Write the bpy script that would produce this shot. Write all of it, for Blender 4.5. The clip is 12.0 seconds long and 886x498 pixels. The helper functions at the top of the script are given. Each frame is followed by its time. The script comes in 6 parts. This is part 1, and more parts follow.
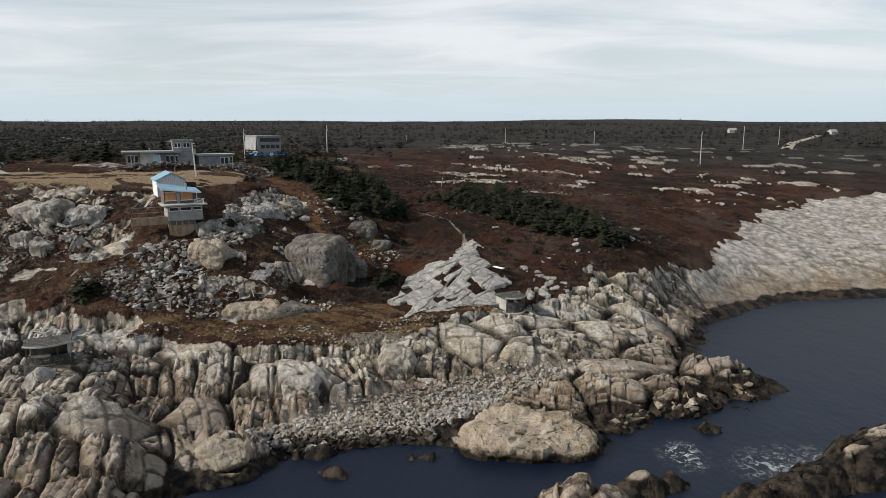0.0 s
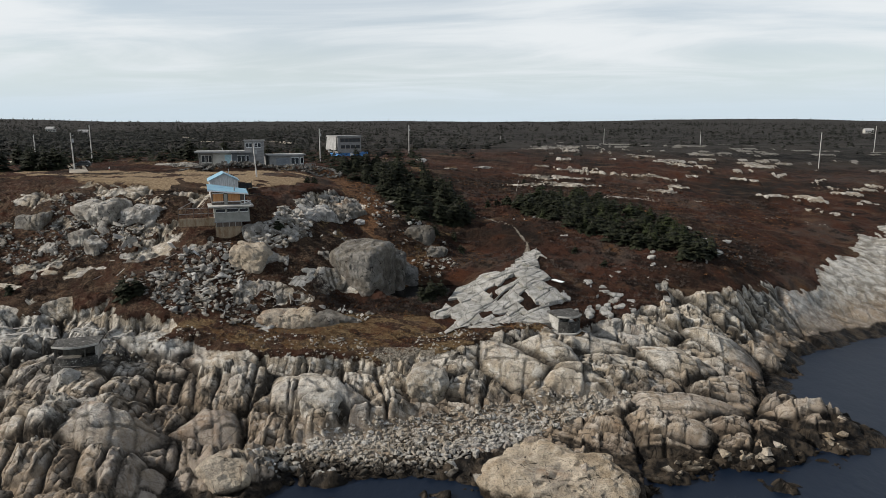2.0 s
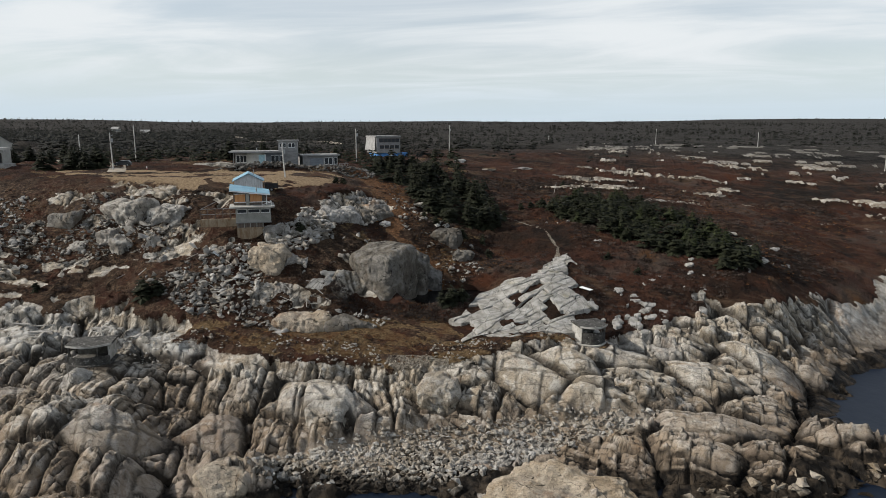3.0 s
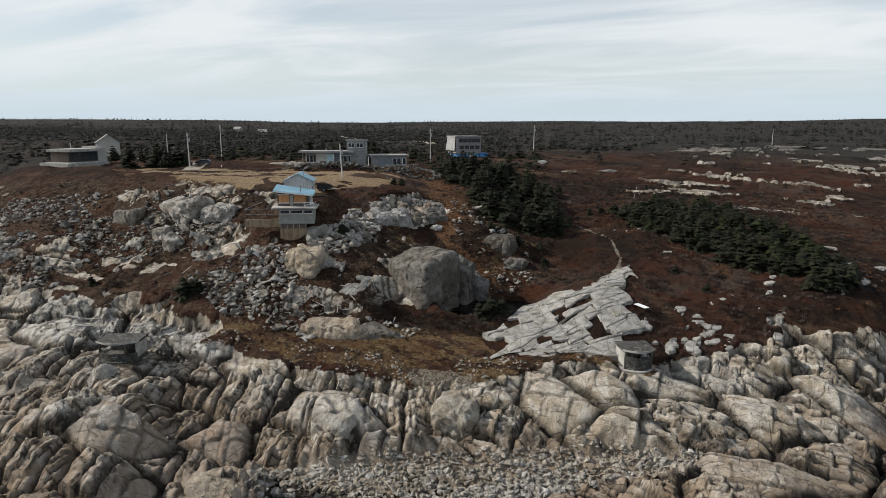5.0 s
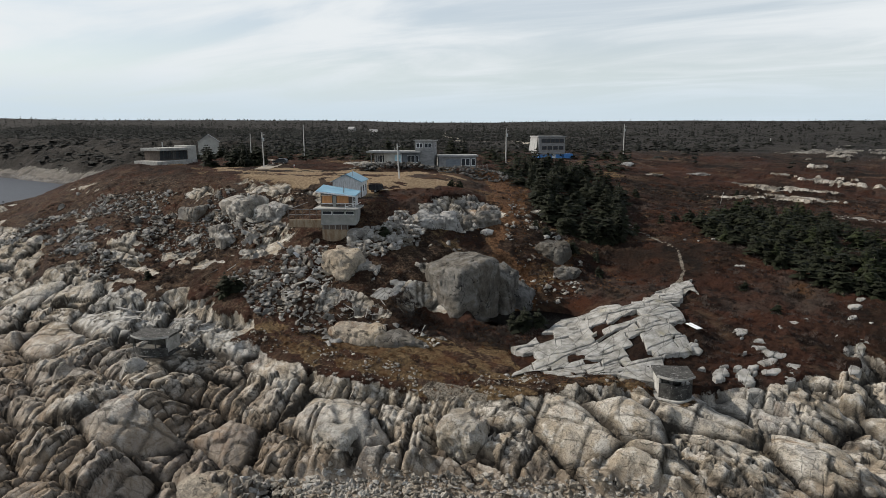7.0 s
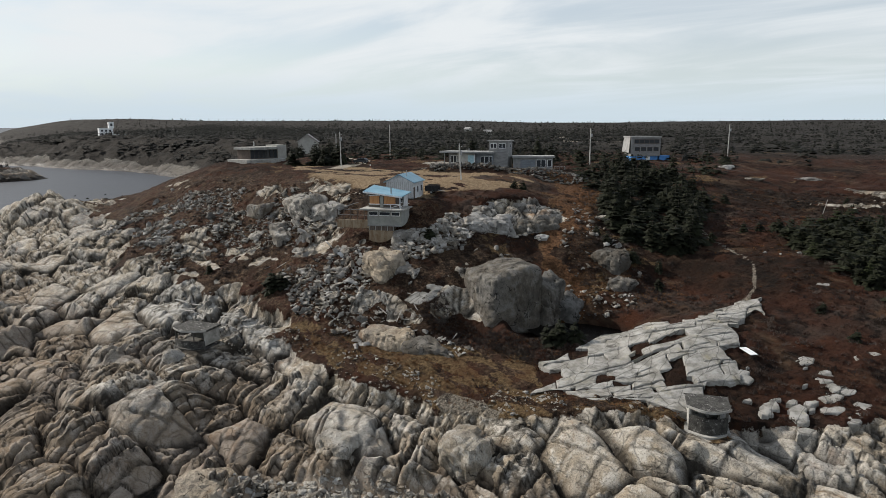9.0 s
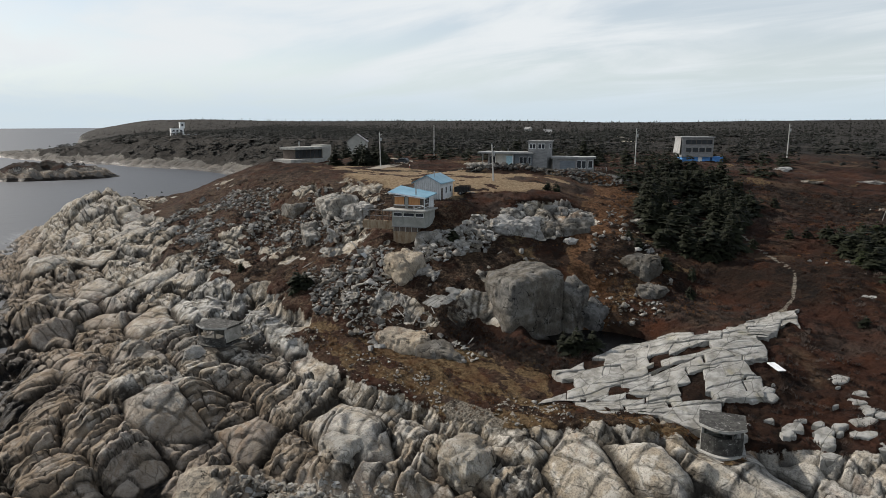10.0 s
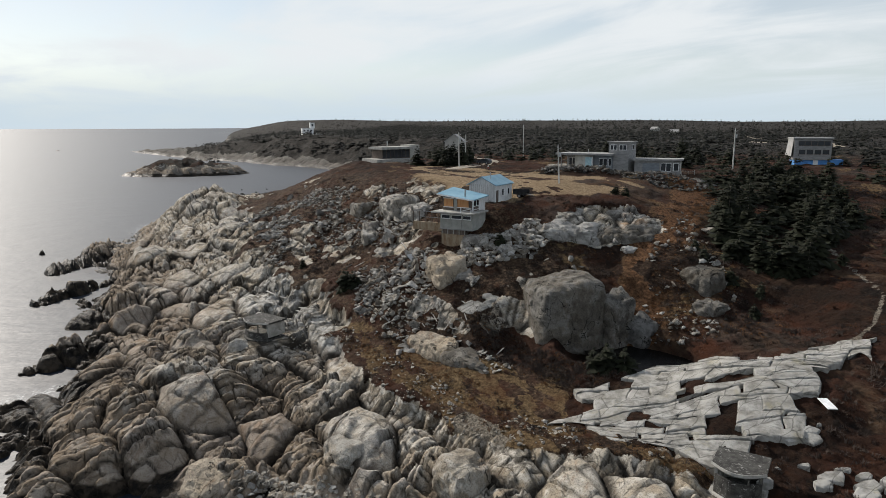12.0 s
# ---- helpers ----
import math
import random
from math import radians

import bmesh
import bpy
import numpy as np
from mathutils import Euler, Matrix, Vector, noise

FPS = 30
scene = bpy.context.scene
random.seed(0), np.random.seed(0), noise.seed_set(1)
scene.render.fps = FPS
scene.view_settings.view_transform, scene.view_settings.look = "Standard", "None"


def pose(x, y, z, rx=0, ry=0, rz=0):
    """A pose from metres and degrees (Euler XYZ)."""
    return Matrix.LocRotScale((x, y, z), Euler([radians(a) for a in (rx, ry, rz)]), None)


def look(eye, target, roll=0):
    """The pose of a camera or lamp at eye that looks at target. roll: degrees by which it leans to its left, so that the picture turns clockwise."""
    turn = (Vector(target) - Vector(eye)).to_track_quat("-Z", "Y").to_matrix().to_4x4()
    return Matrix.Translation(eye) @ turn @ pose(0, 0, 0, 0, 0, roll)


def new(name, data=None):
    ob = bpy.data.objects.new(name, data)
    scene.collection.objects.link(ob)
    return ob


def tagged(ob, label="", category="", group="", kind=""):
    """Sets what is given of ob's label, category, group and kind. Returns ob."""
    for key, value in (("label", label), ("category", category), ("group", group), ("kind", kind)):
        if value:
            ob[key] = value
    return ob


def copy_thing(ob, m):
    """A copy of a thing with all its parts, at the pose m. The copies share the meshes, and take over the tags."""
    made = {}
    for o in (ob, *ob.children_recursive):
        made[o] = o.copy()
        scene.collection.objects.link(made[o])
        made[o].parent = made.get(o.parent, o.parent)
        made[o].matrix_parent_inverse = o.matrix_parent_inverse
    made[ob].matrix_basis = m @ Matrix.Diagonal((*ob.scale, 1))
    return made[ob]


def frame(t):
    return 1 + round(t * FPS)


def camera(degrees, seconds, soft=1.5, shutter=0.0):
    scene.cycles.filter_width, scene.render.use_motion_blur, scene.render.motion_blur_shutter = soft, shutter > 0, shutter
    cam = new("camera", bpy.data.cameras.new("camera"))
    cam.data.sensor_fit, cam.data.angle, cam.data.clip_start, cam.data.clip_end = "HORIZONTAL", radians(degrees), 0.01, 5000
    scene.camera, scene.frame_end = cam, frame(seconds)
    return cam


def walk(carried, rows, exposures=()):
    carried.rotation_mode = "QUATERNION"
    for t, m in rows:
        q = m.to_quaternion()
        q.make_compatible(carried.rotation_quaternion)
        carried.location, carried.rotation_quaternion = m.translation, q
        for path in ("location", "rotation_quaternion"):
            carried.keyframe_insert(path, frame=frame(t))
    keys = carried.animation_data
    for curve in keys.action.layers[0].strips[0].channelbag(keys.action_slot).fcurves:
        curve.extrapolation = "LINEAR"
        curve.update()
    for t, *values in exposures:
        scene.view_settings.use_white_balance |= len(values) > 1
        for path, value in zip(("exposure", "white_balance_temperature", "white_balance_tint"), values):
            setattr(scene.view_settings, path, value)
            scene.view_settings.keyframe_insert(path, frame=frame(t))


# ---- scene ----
cam = camera(67.5, 12.0, 0.5)
# seconds, place in metres, then turn to the left, tilt and lean in degrees
ROWS = [
    (0.0, 0.00, 0.00, 41.50, 0.00, -10.40, -0.00),
    (0.5, 2.42, 2.40, 41.49, 2.33, -10.41, 0.01),
    (1.0, 4.71, 4.88, 41.50, 4.65, -10.41, 0.02),
    (1.5, 7.02, 7.37, 41.48, 6.97, -10.40, 0.02),
    (2.0, 9.32, 9.85, 41.46, 9.28, -10.38, 0.01),
    (2.5, 11.60, 12.33, 41.44, 11.58, -10.38, 0.01),
    (3.0, 13.85, 14.79, 41.44, 13.94, -10.37, 0.01),
    (5.0, 22.67, 24.84, 41.41, 23.60, -10.37, -0.01),
    (5.5, 24.81, 27.39, 41.42, 26.01, -10.37, 0.00),
    (6.0, 26.90, 29.99, 41.40, 28.48, -10.37, 0.01),
    (6.5, 28.96, 32.61, 41.40, 30.96, -10.38, 0.02),
    (7.0, 30.95, 35.23, 41.38, 33.50, -10.37, 0.04),
    (9.0, 38.20, 46.34, 41.27, 44.00, -10.34, 0.07),
    (9.5, 39.78, 49.24, 41.29, 46.70, -10.34, 0.08),
    (10.0, 41.27, 52.19, 41.32, 49.40, -10.34, 0.10),
    (10.5, 42.67, 55.17, 41.34, 52.11, -10.33, 0.11),
    (11.0, 43.94, 58.20, 41.36, 54.82, -10.32, 0.12),
    (11.5, 45.12, 61.30, 41.37, 57.56, -10.32, 0.13),
    (12.0, 46.18, 64.43, 41.36, 60.27, -10.33, 0.14),
]
walk(cam, [(t, pose(x, y, z, 90 + tilt, lean, turn)) for t, x, y, z, turn, tilt, lean in ROWS])

# ---- light ----
SUN_WAY = Vector((-0.90, -0.25, 0.64)).normalized()     # from the ground towards the sun
sun_data = bpy.data.lights.new("sun", "SUN")
sun_data.energy, sun_data.angle, sun_data.color = 5.0, radians(1.0), (1.0, 0.93, 0.84)
sun = new("sun", sun_data)
sun.matrix_world = look(SUN_WAY * 400, (0, 0, 0))

world = bpy.data.worlds.new("sky")
scene.world = world
world.use_nodes = True
wt = world.node_tree
wt.nodes.clear()
wl = wt.links.new
w_out = wt.nodes.new("ShaderNodeOutputWorld")
w_bg = wt.nodes.new("ShaderNodeBackground")
w_sky = wt.nodes.new("ShaderNodeTexSky")
w_sky.sky_type, w_sky.sun_disc = "NISHITA", False
w_sky.sun_elevation = math.asin(SUN_WAY.z)
w_sky.sun_rotation = math.atan2(SUN_WAY.x, SUN_WAY.y)
w_sky.air_density, w_sky.dust_density, w_sky.ozone_density = 1.0, 0.6, 1.0
w_bg.inputs["Strength"].default_value = 0.10
w_tc = wt.nodes.new("ShaderNodeTexCoord")
w_sep = wt.nodes.new("ShaderNodeSeparateXYZ")
wl(w_tc.outputs["Generated"], w_sep.inputs[0])


def w_math(op, a, b=None):
    n = wt.nodes.new("ShaderNodeMath")
    n.operation = op
    for i, v in enumerate((a, b)):
        if v is None:
            continue
        if isinstance(v, (int, float)):
            n.inputs[i].default_value = v
        else:
            wl(v, n.inputs[i])
    return n.outputs[0]


# a thin layer of streaky cloud, laid on a flat ceiling so that it crowds towards the horizon
w_den = w_math("ADD", w_math("MAXIMUM", w_sep.outputs[2], 0.0), 0.10)
w_u = w_math("DIVIDE", w_sep.outputs[0], w_den)
w_v = w_math("DIVIDE", w_sep.outputs[1], w_den)
w_comb = wt.nodes.new("ShaderNodeCombineXYZ")
wl(w_u, w_comb.inputs[0]), wl(w_v, w_comb.inputs[1])
w_map = wt.nodes.new("ShaderNodeMapping")
w_map.inputs["Rotation"].default_value = (0, 0, radians(28))
w_map.inputs["Scale"].default_value = (0.55, 1.0, 1.0)
wl(w_comb.outputs[0], w_map.inputs[0])
w_noise = wt.nodes.new("ShaderNodeTexNoise")
w_noise.inputs["Scale"].default_value, w_noise.inputs["Detail"].default_value = 0.85, 8
w_noise.inputs["Roughness"].default_value, w_noise.inputs["Distortion"].default_value = 0.55, 0.6
wl(w_map.outputs[0], w_noise.inputs["Vector"])
w_ramp = wt.nodes.new("ShaderNodeMapRange")
w_ramp.interpolation_type = "SMOOTHSTEP"
w_ramp.inputs[1].default_value, w_ramp.inputs[2].default_value = 0.36, 0.66
w_ramp.inputs[3].default_value, w_ramp.inputs[4].default_value = 0.50, 1.0
wl(w_noise.outputs[0], w_ramp.inputs[0])
# the cloud is a low bank: overhead the sky is clear
w_open = wt.nodes.new("ShaderNodeMapRange")
w_open.interpolation_type = "SMOOTHSTEP"
w_open.inputs[1].default_value, w_open.inputs[2].default_value = 0.26, 0.60
w_open.inputs[3].default_value, w_open.inputs[4].default_value = 1.0, 0.52
wl(w_sep.outputs[2], w_open.inputs[0])
w_cov = w_math("MULTIPLY", w_ramp.outputs[0], w_open.outputs[0])
w_mix = wt.nodes.new("ShaderNodeMix")
w_mix.data_type = "RGBA"
wl(w_cov, w_mix.inputs[0])
wl(w_sky.outputs[0], w_mix.inputs[6])
w_mix.inputs[7].default_value = (8.1, 8.5, 8.75, 1)
# pale blue haze just over the horizon
w_low = wt.nodes.new("ShaderNodeMapRange")
w_low.interpolation_type = "SMOOTHSTEP"
w_low.inputs[1].default_value, w_low.inputs[2].default_value = 0.015, 0.10
w_low.inputs[3].default_value, w_low.inputs[4].default_value = 0.92, 0.0
wl(w_sep.outputs[2], w_low.inputs[0])
w_haze = wt.nodes.new("ShaderNodeMix")
w_haze.data_type = "RGBA"
wl(w_low.outputs[0], w_haze.inputs[0])
wl(w_mix.outputs[2], w_haze.inputs[6])
w_haze.inputs[7].default_value = (6.0, 7.1, 7.9, 1)
wl(w_haze.outputs[2], w_bg.inputs["Color"])
wl(w_bg.outputs[0], w_out.inputs["Surface"])

# ---- materials ----


class Nodes:
    """A short hand for node materials."""

    def __init__(self, name):
        self.m = bpy.data.materials.new(name)
        self.m.use_nodes = True
        self.t = self.m.node_tree
        self.b = self.t.nodes["Principled BSDF"]
        self.geo = self.t.nodes.new("ShaderNodeNewGeometry")
        self.pos = self.geo.outputs["Position"]

    def link(self, a, b):
        if isinstance(a, (int, float)):
            b.default_value = a
        elif isinstance(a, tuple):
            b.default_value = (*a, 1) if len(a) == 3 and b.type == "RGBA" else a
        else:
            self.t.links.new(a, b)

    def obj(self):
        return self.t.nodes.new("ShaderNodeTexCoord").outputs["Object"]

    def scaled(self, vec, scale, rot=(0, 0, 0)):
        n = self.t.nodes.new("ShaderNodeMapping")
        self.link(vec, n.inputs[0])
        n.inputs["Scale"].default_value = scale
        n.inputs["Rotation"].default_value = rot
        return n.outputs[0]

    def noise(self, scale, detail=4, rough=0.55, vec=None, distort=0.0):
        n = self.t.nodes.new("ShaderNodeTexNoise")
        self.link(vec if vec is not None else self.pos, n.inputs["Vector"])
        n.inputs["Scale"].default_value, n.inputs["Detail"].default_value = scale, detail
        n.inputs["Roughness"].default_value, n.inputs["Distortion"].default_value = rough, distort
        return n.outputs[0]

    def voronoi(self, scale, feature="F1", vec=None, out=0):
        n = self.t.nodes.new("ShaderNodeTexVoronoi")
        n.feature = feature
        self.link(vec if vec is not None else self.pos, n.inputs["Vector"])
        n.inputs["Scale"].default_value = scale
        return n.outputs[out]

    def warped(self, scale, amount, vec=None):
        """The position, shaken by a noise, so that lines drawn on it run crooked."""
        n = self.t.nodes.new("ShaderNodeTexNoise")
        self.link(self.pos, n.inputs["Vector"])
        n.inputs["Scale"].default_value, n.inputs["Detail"].default_value = scale, 3
        m = self.t.nodes.new("ShaderNodeVectorMath")
        m.operation = "MULTIPLY_ADD"
        self.link(n.outputs["Color"], m.inputs[0])
        m.inputs[1].default_value = (amount, amount, amount)
        self.link(vec if vec is not None else self.pos, m.inputs[2])
        return m.outputs[0]

    def attr(self, name):
        n = self.t.nodes.new("ShaderNodeAttribute")
        n.attribute_name = name
        return n.outputs["Fac"]

    def rnd(self):
        return self.t.nodes.new("ShaderNodeObjectInfo").outputs["Random"]

    def island(self):
        return self.geo.outputs["Random Per Island"]

    def math(self, op, a, b=0.0, c=0.0):
        n = self.t.nodes.new("ShaderNodeMath")
        n.operation = op
        self.link(a, n.inputs[0]), self.link(b, n.inputs[1]), self.link(c, n.inputs[2])
        return n.outputs[0]

    def step(self, v, lo, hi, a=0.0, b=1.0):
        n = self.t.nodes.new("ShaderNodeMapRange")
        n.interpolation_type = "SMOOTHSTEP"
        self.link(v, n.inputs[0])
        for i, x in enumerate((lo, hi, a, b)):
            n.inputs[i + 1].default_value = x
        return n.outputs[0]

    def mix(self, f, a, b, mode="MIX"):
        n = self.t.nodes.new("ShaderNodeMix")
        n.data_type, n.blend_type = "RGBA", mode
        self.link(f, n.inputs[0]), self.link(a, n.inputs[6]), self.link(b, n.inputs[7])
        return n.outputs[2]

    def ramp(self, f, *stops):
        n = self.t.nodes.new("ShaderNodeValToRGB")
        el = n.color_ramp.elements
        while len(el) < len(stops):
            el.new(0.5)
        for e, (p, c) in zip(el, stops):
            e.position, e.color = p, (*c, 1)
        self.link(f, n.inputs[0])
        return n.outputs[0]

    def bump(self, h, strength=0.5, dist=0.1, prev=None):
        n = self.t.nodes.new("ShaderNodeBump")
        n.inputs["Strength"].default_value, n.inputs["Distance"].default_value = strength, dist
        self.link(h, n.inputs["Height"])
        if prev is not None:
            self.link(prev, n.inputs["Normal"])
        return n.outputs[0]

    def done(self, color, rough=0.8, normal=None, metal=0.0, spec=0.3):
        self.link(color, self.b.inputs["Base Color"])
        self.link(rough, self.b.inputs["Roughness"])
        self.link(metal, self.b.inputs["Metallic"])
        self.link(spec, self.b.inputs["Specular IOR Level"])
        if normal is not None:
            self.link(normal, self.b.inputs["Normal"])
        return self.m


def granite_color(n, shift=0.0, tone=0.5):
    """Pale coastal granite: buff, grey and pinkish patches with lichen, rust and dark run-off stains."""
    big = n.noise(0.09, 4, 0.6)
    mid = n.noise(0.55, 5, 0.65)
    fine = n.noise(6.0, 4, 0.7)
    key = n.math("ADD", n.math("ADD", big, shift), n.math("MULTIPLY", n.math("SUBTRACT", tone, 0.5), 0.30))
    c = n.ramp(key, (0.30, (0.140, 0.130, 0.112)), (0.44, (0.320, 0.268, 0.198)), (0.54, (0.385, 0.348, 0.288)), (0.64, (0.300, 0.288, 0.265)), (0.76, (0.320, 0.218, 0.138)))
    c = n.mix(n.step(mid, 0.47, 0.62, 0, 0.9), c, (0.50, 0.468, 0.41))
    c = n.mix(n.step(mid, 0.44, 0.34, 0, 0.55), c, (0.110, 0.098, 0.084))
    c = n.mix(n.step(n.noise(0.30, 5, 0.7, distort=1.0), 0.58, 0.72, 0, 0.6), c, (0.190, 0.108, 0.052))
    c = n.mix(n.step(n.noise(0.9, 6, 0.75, n.scaled(n.pos, (1.4, 1.4, 0.35)), 0.6), 0.60, 0.66, 0, 0.5), c, (0.055, 0.046, 0.038))
    c = n.mix(n.step(fine, 0.50, 0.62, 0, 0.50), c, (0.070, 0.061, 0.052))
    c = n.mix(n.step(fine, 0.47, 0.36, 0, 0.22), c, (0.54, 0.505, 0.44))
    return c, mid, fine


def ground_material():
    n = Nodes("ground")
    ragged = n.math("MULTIPLY", n.math("SUBTRACT", n.noise(1.1, 5, 0.7), 0.5), 1.3)

    def edge(name):
        return n.step(n.math("ADD", n.attr(name), ragged), 0.42, 0.58)

    rock, grass, gravel = edge("rock"), n.math("MULTIPLY", edge("grass"), 0.9), edge("gravel")
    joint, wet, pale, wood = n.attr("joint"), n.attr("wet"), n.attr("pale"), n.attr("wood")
    tone = n.attr("tone")
    stone, mid, fine = granite_color(n, 0.0, tone)
    stone = n.mix(n.math("MULTIPLY", pale, 0.75), stone, n.mix(n.step(mid, 0.35, 0.6), (0.20, 0.195, 0.175), (0.46, 0.45, 0.42)))
    zz = n.t.nodes.new("ShaderNodeSeparateXYZ")
    n.link(n.pos, zz.inputs[0])
    low = n.math("SUBTRACT", zz.outputs[2], n.step(zz.outputs[0], -22, -45, 0.0, 2.6))
    tide = n.step(n.math("ADD", low, n.math("MULTIPLY", mid, 5.0)), 9.8, 5.0)
    stone = n.mix(n.math("MULTIPLY", tide, 0.54), stone, n.mix(fine, (0.085, 0.056, 0.036), (0.255, 0.180, 0.120)))
    # far rock greyed and darkened in its colour, for the duller light there
    stone = n.mix(n.math("MULTIPLY", wood, 0.75), stone, n.mix(mid, (0.06, 0.058, 0.054), (0.14, 0.137, 0.128)))
    crack = n.step(n.voronoi(0.62, "DISTANCE_TO_EDGE", n.scaled(n.warped(0.5, 1.6), (0.26, 1.6, 0.9), (0, 0, radians(-14)))), 0.015, 0.045, 1, 0)
    crack = n.math("MULTIPLY", crack, n.step(n.noise(0.35, 3), 0.44, 0.54))
    cross = n.step(n.voronoi(0.40, "DISTANCE_TO_EDGE", n.scaled(n.warped(0.3, 1.6), (1.5, 0.28, 0.5), (0, 0, radians(24)))), 0.010, 0.028, 0.75, 0)
    crack = n.math("MAXIMUM", crack, n.math("MULTIPLY", cross, n.step(n.noise(0.28, 3, 0.5, n.scaled(n.pos, (1, 1, 1), (0, 0, 1))), 0.46, 0.54)))
    stone = n.mix(n.math("MULTIPLY", crack, 0.22), stone, (0.030, 0.026, 0.022))
    # joints go near-black: their soil, and the shade of the gaps painted in
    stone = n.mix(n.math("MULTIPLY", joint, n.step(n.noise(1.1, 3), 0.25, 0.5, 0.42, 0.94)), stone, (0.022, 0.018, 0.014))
    stone = n.mix(n.step(n.math("ADD", wet, n.math("MULTIPLY", ragged, 0.5)), 0.3, 0.7), stone, n.mix(n.step(mid, 0.42, 0.62), (0.008, 0.007, 0.006), (0.050, 0.039, 0.028)))
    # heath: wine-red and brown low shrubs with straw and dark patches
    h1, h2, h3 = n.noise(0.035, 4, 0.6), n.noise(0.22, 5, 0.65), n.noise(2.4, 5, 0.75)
    heath = n.ramp(h1, (0.34, (0.012, 0.009, 0.007)), (0.46, (0.025, 0.014, 0.010)), (0.56, (0.042, 0.018, 0.012)), (0.64, (0.050, 0.036, 0.030)), (0.74, (0.085, 0.040, 0.017)))
    heath = n.mix(n.step(h2, 0.52, 0.70, 0, 0.75), heath, (0.056, 0.020, 0.010))
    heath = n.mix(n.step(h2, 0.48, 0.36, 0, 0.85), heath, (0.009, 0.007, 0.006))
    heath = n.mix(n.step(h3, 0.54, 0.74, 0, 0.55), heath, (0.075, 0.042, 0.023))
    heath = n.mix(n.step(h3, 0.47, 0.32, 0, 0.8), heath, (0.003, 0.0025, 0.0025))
    heath = n.mix(n.step(n.noise(0.11, 5, 0.7, n.scaled(n.pos, (0.6, 1.4, 1.0)), 0.8), 0.53, 0.66, 0, 0.7), heath, n.mix(h3, (0.034, 0.020, 0.014), (0.120, 0.078, 0.050)))
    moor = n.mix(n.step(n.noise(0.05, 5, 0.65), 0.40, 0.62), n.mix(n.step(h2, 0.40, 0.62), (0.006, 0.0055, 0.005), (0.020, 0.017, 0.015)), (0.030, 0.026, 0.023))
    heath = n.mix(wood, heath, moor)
    heath = n.mix(1.0, heath, (1.24, 1.28, 1.24), "MULTIPLY")
    straw = n.mix(n.step(h3, 0.35, 0.65), (0.060, 0.038, 0.019), (0.215, 0.150, 0.080))
    straw = n.mix(n.step(h2, 0.45, 0.66, 0, 0.6), straw, (0.085, 0.040, 0.018))
    straw = n.mix(n.math("MULTIPLY", n.attr("sand"), 0.85), straw, n.mix(n.step(h3, 0.35, 0.65), (0.21, 0.145, 0.085), (0.44, 0.335, 0.215)))
    straw = n.mix(n.math("MULTIPLY", n.attr("rust"), 0.8), straw, n.mix(n.step(h3, 0.35, 0.65), (0.050, 0.024, 0.012), (0.200, 0.098, 0.050)))
    dirt = n.mix(n.step(n.noise(3.0, 5, 0.8), 0.38, 0.62), (0.070, 0.060, 0.048), (0.30, 0.265, 0.215))
    soil = n.mix(n.step(h3, 0.38, 0.66), (0.028, 0.019, 0.013), (0.165, 0.112, 0.072))
    heath = n.mix(n.math("MULTIPLY", n.attr("soil"), n.step(n.noise(0.7, 5, 0.7), 0.42, 0.60)), heath, soil)
    c = n.mix(grass, heath, straw)
    c = n.mix(gravel, c, dirt)
    c = n.mix(rock, c, stone)
    relief = n.math("ADD", n.math("MULTIPLY", mid, 0.7), n.math("MULTIPLY", fine, 0.22))
    relief = n.math("SUBTRACT", relief, n.math("MULTIPLY", crack, 0.3))
    brush = n.math("MULTIPLY", h3, 1.6)
    hgt = n.math("ADD", n.math("MULTIPLY", rock, relief), n.math("MULTIPLY", n.math("SUBTRACT", 1.0, rock), brush))
    return n.done(c, n.math("SUBTRACT", 0.92, n.math("MULTIPLY", wet, 0.45)), n.bump(hgt, 1.0, 0.5), spec=0.08)


def water_material():
    n = Nodes("sea_water")
    a = n.noise(0.10, 5, 0.6, n.scaled(n.pos, (1.0, 0.55, 1.0), (0, 0, radians(20))))
    b = n.noise(0.9, 4, 0.6, n.scaled(n.pos, (1.0, 0.5, 1.0), (0, 0, radians(-12))))
    big = n.noise(0.012, 3, 0.5)
    foam = n.math("MULTIPLY", n.attr("foam"), n.step(n.noise(0.9, 6, 0.75, distort=1.5), 0.50, 0.62))
    c = n.mix(big, (0.0010, 0.0038, 0.011), (0.0020, 0.008, 0.020))
    c = n.mix(foam, c, (0.75, 0.78, 0.78))
    h = n.math("ADD", n.math("MULTIPLY", a, 1.6), n.math("MULTIPLY", b, 0.35))
    return n.done(c, n.math("ADD", 0.48, n.math("MULTIPLY", foam, 0.3)), n.bump(h, 0.6, 0.30), spec=0.30)


def plain(name, a, b, scale=1.5, rough=0.8, bump=0.3, metal=0.0, stretch=(1, 1, 1), spots=None):
    """A surface that varies between two colours at two scales."""
    n = Nodes(name)
    v = n.scaled(n.obj(), stretch)
    big, fine = n.noise(scale, 5, 0.6, v), n.noise(scale * 9, 4, 0.7, v)
    c = n.mix(n.step(n.math("ADD", n.math("MULTIPLY", big, 0.7), n.math("MULTIPLY", fine, 0.3)), 0.36, 0.64), a, b)
    if spots:
        c = n.mix(n.step(n.noise(scale * 1.7, 6, 0.75, v, 0.8), 0.55, 0.68, 0, 0.8), c, spots)
    return n.done(c, rough, n.bump(fine, bump, 0.03), metal)


